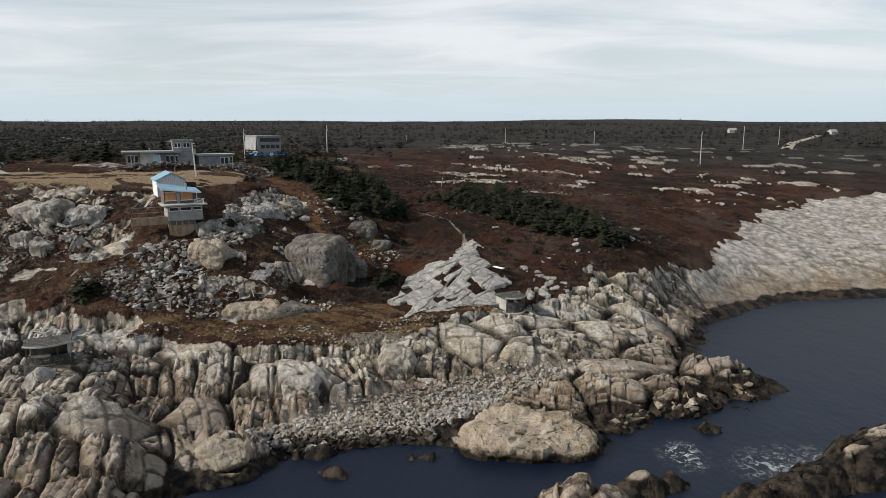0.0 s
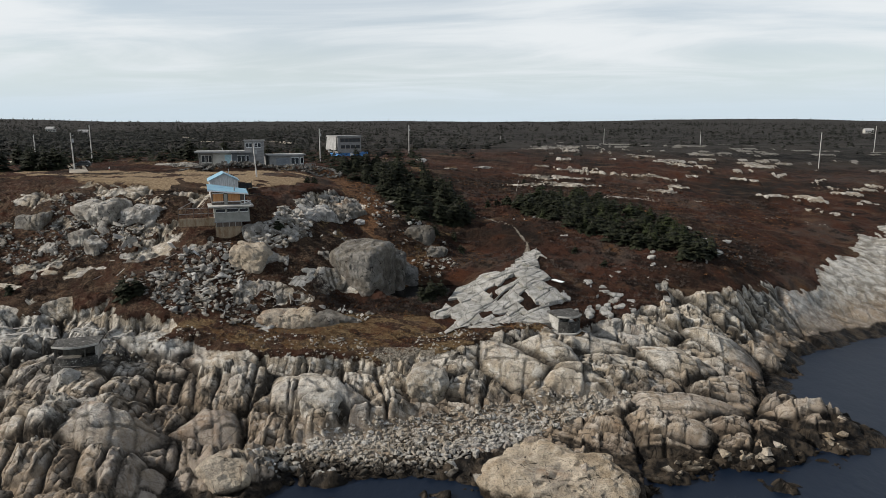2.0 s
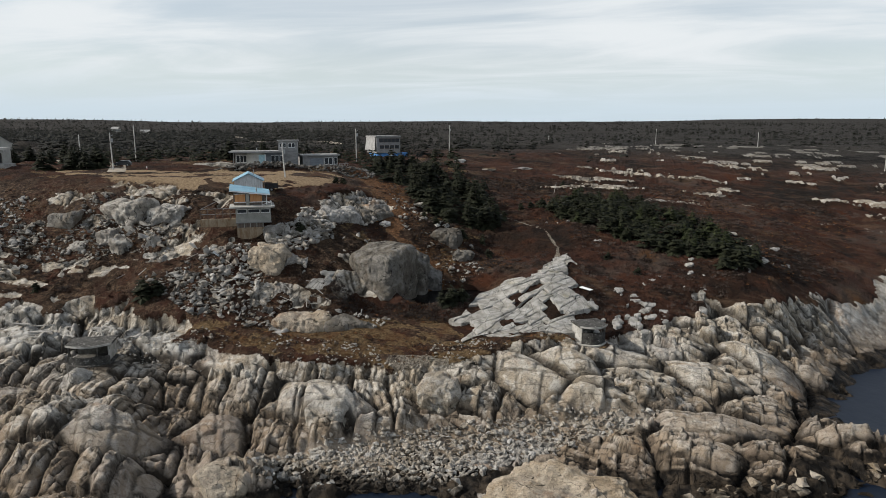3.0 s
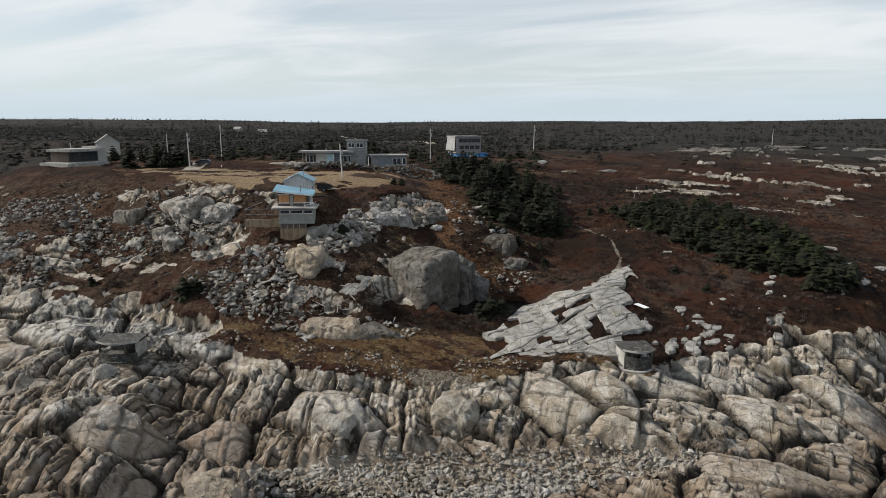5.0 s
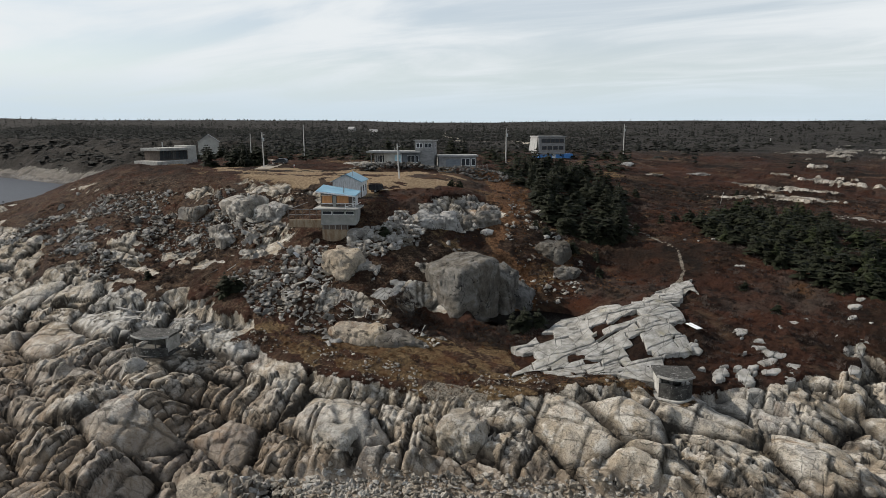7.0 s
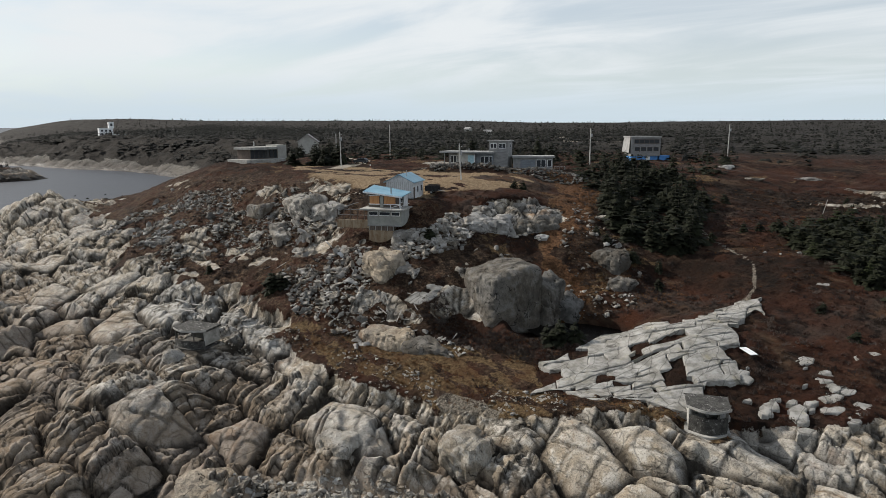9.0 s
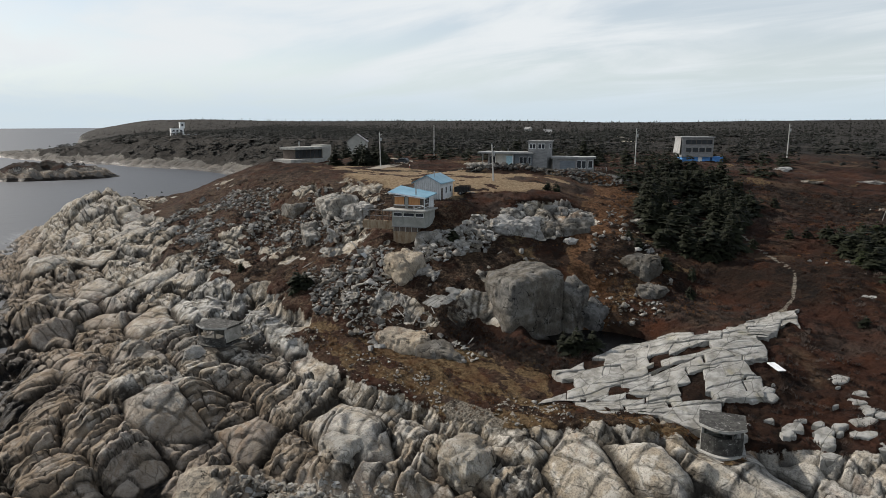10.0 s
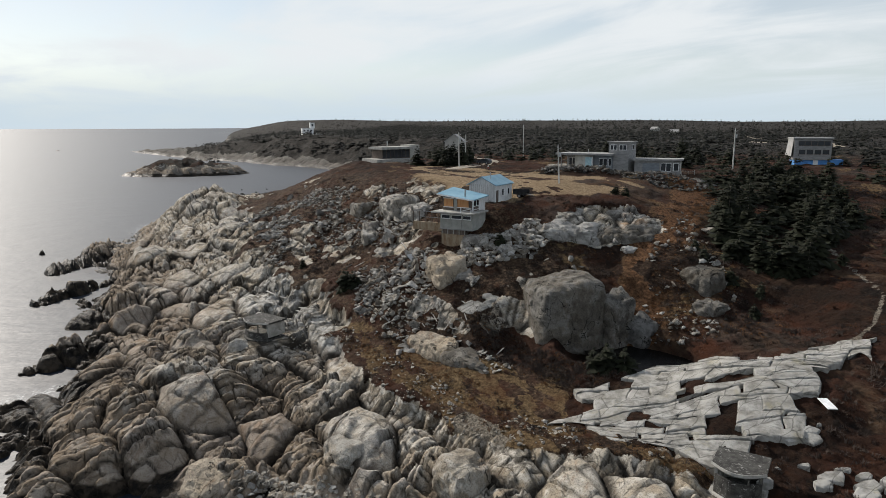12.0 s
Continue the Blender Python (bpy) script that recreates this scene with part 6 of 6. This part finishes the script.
# ---- low brush on the heath ----
def brush_template(seed):
    """A low rounded bush of thin twigs, each with a few side shoots."""
    r = np.random.default_rng(seed)
    vs, fs = [], []
    for _ in range(13):
        a, out, tip = r.uniform(0, 6.28), r.uniform(0.0, 0.75), r.uniform(0, 6.28)
        x, y, w = out * math.cos(a), out * math.sin(a), r.uniform(0.030, 0.065)
        top = 0.62 * math.sqrt(max(0.05, 1 - out * out * 1.4)) * r.uniform(0.6, 1.1)
        b = len(vs)
        vs += [(x - w, y - w * 0.6, 0.0), (x + w, y + w * 0.6, 0.0), (x * 1.25 + 0.14 * math.cos(tip), y * 1.25 + 0.14 * math.sin(tip), top),
               (x * 1.1 + 0.30 * math.cos(tip + 1.6), y * 1.1 + 0.30 * math.sin(tip + 1.6), top * 0.8)]
        fs += [(b, b + 1, b + 2), (b, b + 1, b + 3)]
    return np.array(vs), np.array(fs)


BRUSHES = [brush_template(s) for s in range(6)]
places = []
HEATH = [(-110, 100), (-60, 104), (-30, 106), (-14, 112), (16, 114), (34, 134), (60, 160), (80, 215), (20, 235), (-45, 215), (-40, 150), (-70, 128), (-125, 128), (-150, 120)]
BRUSH_GREY = leaf_material("grey_brown_twigs", (0.030, 0.023, 0.020), (0.085, 0.066, 0.055))
TUFT = leaf_material("rusty_dry_grass", (0.075, 0.034, 0.014), (0.19, 0.095, 0.040))
for count, lo, hi, salt, edge_lo, edge_hi, mat, label in ((6000, 0.35, 0.9, 104, 0.0, 0.1, BRUSH, "low bare wine-red brush"), (6000, 0.5, 1.3, 105, 0.42, 0.55, BRUSH_GREY, "grey-brown leafless shrubs"), (4500, 0.25, 0.7, 106, 0.50, 0.60, TUFT, "rusty tufts of dry grass")):
    places = []
    for x, y in in_polygon(HEATH, count, clump(11, salt, edge_lo, edge_hi)):
        if layer_at(ROCK, x, y) > 0.3 or (mat is not TUFT and layer_at(GRASS, x, y) > 0.5) or layer_at(slab, x, y) > 0.5:
            continue
        s = rng.uniform(lo, hi)
        places.append((int(rng.integers(6)), rot_matrix(rng.uniform(0, 6.28)), np.array([s, s, s * rng.uniform(0.5, 1.0)]), np.array([x, y, ground_z(x, y) - 0.08])))
    if mat is not BRUSH:
        for poly, n in (([(-50, 182), (-40, 170), (-30, 152), (-22, 138), (-14, 133), (-3, 139), (-8, 145), (-20, 143), (-27, 156), (-40, 178)], 1000 if mat is TUFT else 250), ([(-31, 111), (-20, 112.5), (-8, 115), (-9, 121), (-18, 117.5), (-30, 117)], 250 if mat is TUFT else 600),
                        ([(16, 113.5), (2, 108), (-12, 102), (-36, 99), (-48, 98), (-40, 105), (-20, 107), (-6, 108), (8, 114)], 900 if mat is TUFT else 120)):
            for x, y in in_polygon(poly, n):
                s = rng.uniform(lo, hi)
                places.append((int(rng.integers(6)), rot_matrix(rng.uniform(0, 6.28)), np.array([s, s, s * rng.uniform(0.5, 1.0)]), np.array([x, y, ground_z(x, y) - 0.08])))
    tagged(join_pieces("brush", BRUSHES, places, mat), label, "brush", kind="stuff")


# ---- pond and painted shade under the split boulder ----
def pond():
    bm = bmesh.new()
    ring = [bm.verts.new((8.5 * math.cos(a) * (1 + 0.12 * math.sin(3 * a)), 5.0 * math.sin(a), 0)) for a in [2 * math.pi * i / 40 for i in range(40)]]
    bm.faces.new(ring)
    ob = part("pond", bm, POND_AND_SHADE)
    ob.matrix_basis = pose(-12.5, 127.5, 11.6, 0, 0, 20)
    tagged(ob, "black sheet for a small pond and the shade under the split boulder", "pond", kind="structure")


pond()


# ---- the jointed slab: sheets of pale rock, split by straight joints, with heath in the gaps ----
def split_polygon(poly, p, d):
    """Cuts a polygon by the line through p along d."""
    side = [(q - p).x * d.y - (q - p).y * d.x for q in poly]
    left, right = [], []
    for i, q in enumerate(poly):
        j = (i + 1) % len(poly)
        (left if side[i] >= 0 else right).append(q)
        if (side[i] >= 0) != (side[j] >= 0):
            c = q.lerp(poly[j], side[i] / (side[i] - side[j]))
            left.append(c), right.append(c)
    return left, right


def area_of(poly):
    return 0.5 * abs(sum(a.x * b.y - b.x * a.y for a, b in zip(poly, poly[1:] + poly[:1])))


def ragged_ring(poly, r, step, jag):
    """The polygon's outline in short steps, broken by a little noise."""
    out = []
    for a, b in zip(poly, poly[1:] + poly[:1]):
        n = max(1, int((b - a).length / step))
        for i in range(n):
            q = a.lerp(b, i / n)
            e = noise.turbulence_vector(Vector((q.x / 1.6, q.y / 1.6, 0.5)), 3, False)
            out.append(Vector((q.x + 3.0 * jag * e.x + r.uniform(-jag, jag) * 0.4, q.y + 3.0 * jag * e.y + r.uniform(-jag, jag) * 0.4)))
    return out


def slab_plate(root, poly, r, gap, jag, lift):
    mid = sum(poly, Vector((0, 0))) / len(poly)
    size = math.sqrt(area_of(poly))
    keep = max(0.4, 1 - 2.0 * gap / size)
    ring = ragged_ring([mid + (q - mid) * keep for q in poly], r, 0.45, jag)
    if len(ring) < 4:
        return
    xs, ys = np.array([q.x for q in ring]), np.array([q.y for q in ring])
    zs = coarse_height(xs, ys) + lift
    cz = float(coarse_height(np.array([mid.x]), np.array([mid.y]))[0]) + lift
    bm = bmesh.new()
    low, high, inner = [], [], []
    for q, z in zip(ring, zs):
        z = float(z) + r.uniform(-0.03, 0.03)
        low.append(bm.verts.new((q.x, q.y, z - 1.6)))
        high.append(bm.verts.new((q.x, q.y, z - 0.05)))
        f = max(0.5, 1 - 0.12 / max((q - mid).length, 0.3))
        s = mid + (q - mid) * f
        inner.append(bm.verts.new((s.x, s.y, cz + (z - cz) * f + r.uniform(0.0, 0.05))))
    c = bm.verts.new((mid.x, mid.y, cz + 0.05))
    n = len(ring)
    for i in range(n):
        j = (i + 1) % n
        bm.faces.new((low[i], low[j], high[j], high[i]))
        bm.faces.new((high[i], high[j], inner[j], inner[i]))
        bm.faces.new((inner[i], inner[j], c))
    bmesh.ops.recalc_face_normals(bm, faces=bm.faces)
    part("slab", bm, ROCK_WHITE, root)


def slab_plates():
    root = thing("rock_slab", pose(0, 0, 0), "pale jointed granite slabs with dark heath in the joints", "rock slab", kind="structure")
    r = np.random.default_rng(21)
    beds, crossing = radians(50), radians(128)

    def extent(poly, a):
        along = [q.x * math.cos(a) + q.y * math.sin(a) for q in poly]
        return max(along) - min(along)

    work = [ragged_ring([Vector(p) for p in SLAB], r, 2.0, 1.2)]
    done = []
    while work:
        poly = work.pop()
        mid = sum(poly, Vector((0, 0))) / len(poly)
        if extent(poly, beds + math.pi / 2) > r.uniform(1.8, 4.6):
            a = beds + r.normal() * 0.16
        elif extent(poly, beds) > r.uniform(3.5, 9.5):
            a = crossing + r.normal() * 0.25
        else:
            done.append((poly, mid))
            continue
        p = mid + Vector((r.normal() * 0.7, r.normal() * 0.7))
        work += [h for h in split_polygon(poly, p, Vector((math.cos(a), math.sin(a)))) if len(h) > 2 and area_of(h) > 0.25]
    for poly, mid in done:
        low = float(smooth(np.array(mid.x * 0.877 - mid.y * 0.48), -48.0, -41.0))       # the seaward part is broken up
        heath = float(fbm(np.array([mid.x / 3.2]), np.array([mid.y / 3.2]), 91, 3)[0])
        if heath > 0.67 - 0.14 * low:
            continue
        slab_plate(root, poly, r, (-0.02 if r.random() < 0.6 else 0.08) + 0.22 * low * r.random(), 0.09 + 0.08 * low, r.uniform(0.10, 0.34))
    # strays on the heath seaward of the slab
    for poly, count, top in (([(10, 115), (12, 126), (19, 136), (25, 141), (33, 134), (29, 122), (18, 113.5)], 75, 0.95), ([(24, 128), (40, 142), (52, 160), (46, 166), (30, 150)], 40, 0.9),
                             ([(-37.5, 111.5), (-31.5, 113), (-30.5, 117), (-34.5, 116.5)], 12, 1.2), ([(8, 146), (3, 156), (-3, 165), (8, 168), (20, 152)], 22, 0.7)):
        for x, y in in_polygon(poly, count, clump(5, 99, 0.44, 0.54)):
            if layer_at(ROCK, x, y) > 0.3:
                continue
            s, a0 = 0.22 + top * r.random() ** 1.8, r.uniform(0, 6.28)
            ring = [(s * r.uniform(0.5, 1.1) * math.cos(a0 + k * 1.05) * 1.7, s * r.uniform(0.5, 1.1) * math.sin(a0 + k * 1.05)) for k in range(6)]
            ring = [Vector((x + p * 0.57 - q * 0.82, y + p * 0.82 + q * 0.57)) for p, q in ring]
            slab_plate(root, ring, r, 0.02, 0.06, r.uniform(0.0, 0.16))


slab_plates()

# ---- road, car, debris ----
def ribbon(name, pts, width, label, lift=0.12):
    bm = bmesh.new()
    rows = []
    n = len(pts)
    for i, (x, y) in enumerate(pts):
        a, b = pts[max(i - 1, 0)], pts[min(i + 1, n - 1)]
        d = Vector((b[0] - a[0], b[1] - a[1])).normalized() * width / 2
        rows.append([bm.verts.new((x - d.y, y + d.x, ground_z(x - d.y, y + d.x) + lift)), bm.verts.new((x + d.y, y - d.x, ground_z(x + d.y, y - d.x) + lift))])
    for p, q in zip(rows, rows[1:]):
        bm.faces.new((p[0], p[1], q[1], q[0]))
    ob = part(name, bm, GRAVEL_ROAD)
    return tagged(ob, label, "road", kind="structure")


def curve(points, steps=14):
    """A smooth line through the points."""
    out = []
    for i in range(len(points) - 1):
        p0, p1, p2, p3 = (Vector(points[max(i - 1, 0)]), Vector(points[i]), Vector(points[i + 1]), Vector(points[min(i + 2, len(points) - 1)]))
        for k in range(steps):
            t = k / steps
            q = 0.5 * (2 * p1 + (p2 - p0) * t + (2 * p0 - 5 * p1 + 4 * p2 - p3) * t * t + (3 * p1 - p0 - 3 * p2 + p3) * t ** 3)
            out.append((q.x, q.y))
    return out


GRAVEL_ROAD = plain("pale_gravel", (0.20, 0.17, 0.13), (0.34, 0.30, 0.24), 0.3, 0.95)
ribbon("road", curve([(-100, 150), (-112, 165), (-128, 182), (-150, 190), (-190, 200)]), 4.0, "pale dirt road across the headland")
ribbon("road", curve([(-150, 406), (-178, 440), (-240, 480), (-294, 534), (-311, 576), (-400, 680), (-530, 887)]), 9.0, "winding pale gravel road on the moor")
ribbon("road", curve([(195, 380), (228, 440), (300, 560), (455, 813)]), 6.0, "pale dirt road over the far heath")


def wheel(parent, x, y, r):
    bm = bmesh.new()
    bmesh.ops.create_cone(bm, cap_ends=True, segments=16, radius1=r, radius2=r, depth=0.24, matrix=Matrix.Translation((x, y, r)) @ Euler((radians(90), 0, 0)).to_matrix().to_4x4())
    w = part("wheel", bm, BLACK_IRON, parent)
    bm = bmesh.new()
    bmesh.ops.create_cone(bm, cap_ends=True, segments=12, radius1=r * 0.6, radius2=r * 0.6, depth=0.26, matrix=Matrix.Translation((x, y, r)) @ Euler((radians(90), 0, 0)).to_matrix().to_4x4())
    part("rim", bm, METAL, w)


def car(x, y, turn):
    c = thing("car", at(x, y, turn), "dark grey parked estate car on the dirt road", "car")
    side = [(-2.1, 0.35), (2.1, 0.35), (2.15, 0.75), (1.9, 0.95), (1.0, 1.05), (0.4, 1.5), (-1.5, 1.55), (-2.05, 1.05)]
    bm = bmesh.new()
    a = [bm.verts.new((px, -0.85, pz)) for px, pz in side]
    b = [bm.verts.new((px, 0.85, pz)) for px, pz in side]
    bm.faces.new(a), bm.faces.new(b[::-1])
    for i in range(len(side)):
        j = (i + 1) % len(side)
        bm.faces.new((a[i], b[i], b[j], a[j]))
    bmesh.ops.recalc_face_normals(bm, faces=bm.faces)
    bmesh.ops.bevel(bm, geom=list(bm.edges), offset=0.06, segments=2, affect="EDGES")
    part("body", bm, CAR_PAINT, c)
    part("side_glass", box((-1.4, -0.87, 1.08), (0.45, -0.84, 1.42)), GLASS, c)
    part("side_glass", box((-1.4, 0.84, 1.08), (0.45, 0.87, 1.42)), GLASS, c)
    part("windscreen", sheet([(1.0, -0.7, 1.10), (1.0, 0.7, 1.10), (0.45, 0.7, 1.52), (0.45, -0.7, 1.52)], 0.03), GLASS, c)
    for y0 in (-0.7, 0.45):
        part("headlight", box((2.08, y0, 0.68), (2.16, y0 + 0.28, 0.82)), WHITE_TRIM, c)
    for wx in (-1.35, 1.35):
        for wy in (-0.78, 0.78):
            wheel(c, wx, wy, 0.34)


car(-113.8, 169.3, 205)


def trailer(x, y, turn):
    t = thing("trailer", at(x, y, turn), "small black open trailer beside the hut", "trailer")
    part("bed", box((-1.3, -0.8, 0.55), (1.3, 0.8, 0.68)), BLACK_IRON, t)
    for y0 in (-0.8, 0.74):
        part("side_board", box((-1.3, y0, 0.68), (1.3, y0 + 0.06, 1.5)), BLACK_IRON, t)
    part("end_board", box((-1.3, -0.8, 0.68), (-1.24, 0.8, 1.5)), BLACK_IRON, t)
    for px in (-1.3, 0.0, 1.24):
        part("stake", box((px, -0.84, 0.6), (px + 0.06, -0.78, 2.0)), BLACK_IRON, t)
    part("drawbar", rod((1.3, 0, 0.6), (2.5, 0, 0.5), 0.05), METAL, t)
    wheel(t, 0, -0.88, 0.33)
    wheel(t, 0, 0.88, 0.33)


trailer(-52.6, 137.4, 30)


def plank(x, y, length, turn, pitch, label="bleached plank fallen among the stones", w=0.12, mat=None, lift=0.25):
    bm = box((-length / 2, -w / 2, -0.04), (length / 2, w / 2, 0.04))
    ob = part("plank", bm, mat or DEADWOOD)
    ob.matrix_basis = pose(x, y, ground_z(x, y) + lift, 0, pitch, turn)
    return tagged(ob, label, "plank", "fallen timber")


for _ in range(20):
    x, y = in_polygon([(-50, 106), (-38, 104), (-28, 110), (-34, 116), (-46, 112)], 1)[0]
    plank(x, y, rng.uniform(0.8, 2.6), rng.uniform(0, 180), rng.uniform(-35, 35), lift=0.45)
for x, y, ln, turn in ((-38.6, 118.2, 3.6, 40), (-40.5, 117.5, 3.0, 60), (-47.5, 111.5, 2.6, 10), (-62, 109, 2.0, 80), (-66, 108.5, 1.6, 20), (-24.5, 113.5, 1.8, 100), (-55, 113, 2.2, 30)):
    plank(x, y, ln, turn, -25, lift=0.6)
plank(11.0, 128.7, 2.3, -35, 4, "white painted board lying on the heath", 0.95, WHITE_TRIM, 0.6)
plank(-56.0, 115.0, 1.5, 70, 50, "white sheet of board leaning on the scree", 1.2, WHITE_WOOD, 0.7)
plank(-50.5, 113.5, 1.4, 20, 40, "white sheet of board leaning on the scree", 1.1, WHITE_WOOD, 0.7)
plank(-0.4, 202.0, 3.4, 30, -78, "thin grey stake standing on the heath", 0.12, DEADWOOD, 1.4)

# drift boards on the pale flat by the lookout
for i in range(16):
    x, y = in_polygon([(-70, 93), (-58, 95), (-52, 99), (-66, 100), (-76, 97)], 1)[0]
    plank(x, y, rng.uniform(1.2, 3.4), rng.uniform(-20, 50), rng.uniform(-4, 4), "grey driftwood board on the pale shelf", rng.uniform(0.15, 0.5), DEADWOOD, 0.35)

# ---- pale outcrops on the heath ----
for x, y, l, w, h, turn in ((41, 172, 4, 2.4, 1.0, 10),
                           (48, 163, 3.4, 2.0, 1.2, 60), (-30, 142, 3.6, 2.4, 1.6, 20), (-27, 158, 5, 3, 1.4, 40), (-33, 190, 4, 3, 1.6, 0), (-24, 226, 7, 4, 1.6, 20), (-14, 238, 8, 4, 1.6, 10), (-36, 240, 6, 4, 1.8, 60),
                           (-90, 178, 9, 5, 2.4, 20), (-98, 184, 7, 4, 2.0, 40)):
    boulder(x, y, ground_z(x, y) + 0.02 * h, (l, w, h), turn, int(500 + x * 3 + y), ROCK_GREY, "pale weathered granite outcrop in the heath", 12, rough=0.16)

# ---- far houses on the ridge ----
for x, y, turn in ((520, 900, 20), (575, 860, -10), (640, 905, 40), (430, 1010, 0), (700, 830, 10), (-560, 745, 30), (-700, 860, 10)):
    gabled_house(x, y, ground_z(x, y) + 0.5, turn, 11, 8, 3.6, 6.5, BEIGE_WALL, ROOF_GREY, "small pale house on the far ridge")


# ---- marker beside the drive ----
def marker_post(x, y):
    m = thing("marker_post", pose(x, y, ground_z(x, y)), "short red and white marker post beside the drive", "post")
    part("shaft", rod((0, 0, -0.3), (0, 0, 0.7), 0.14, 0.14, 10), RED_PAINT, m, "red painted shaft")
    part("cap", rod((0, 0, 0.7), (0, 0, 1.15), 0.15, 0.10, 10), WHITE_TRIM, m, "white painted cap")


RED_PAINT = plain("faded_red_paint", (0.22, 0.04, 0.03), (0.32, 0.07, 0.05), 3, 0.7)
marker_post(-100.7, 162.0)
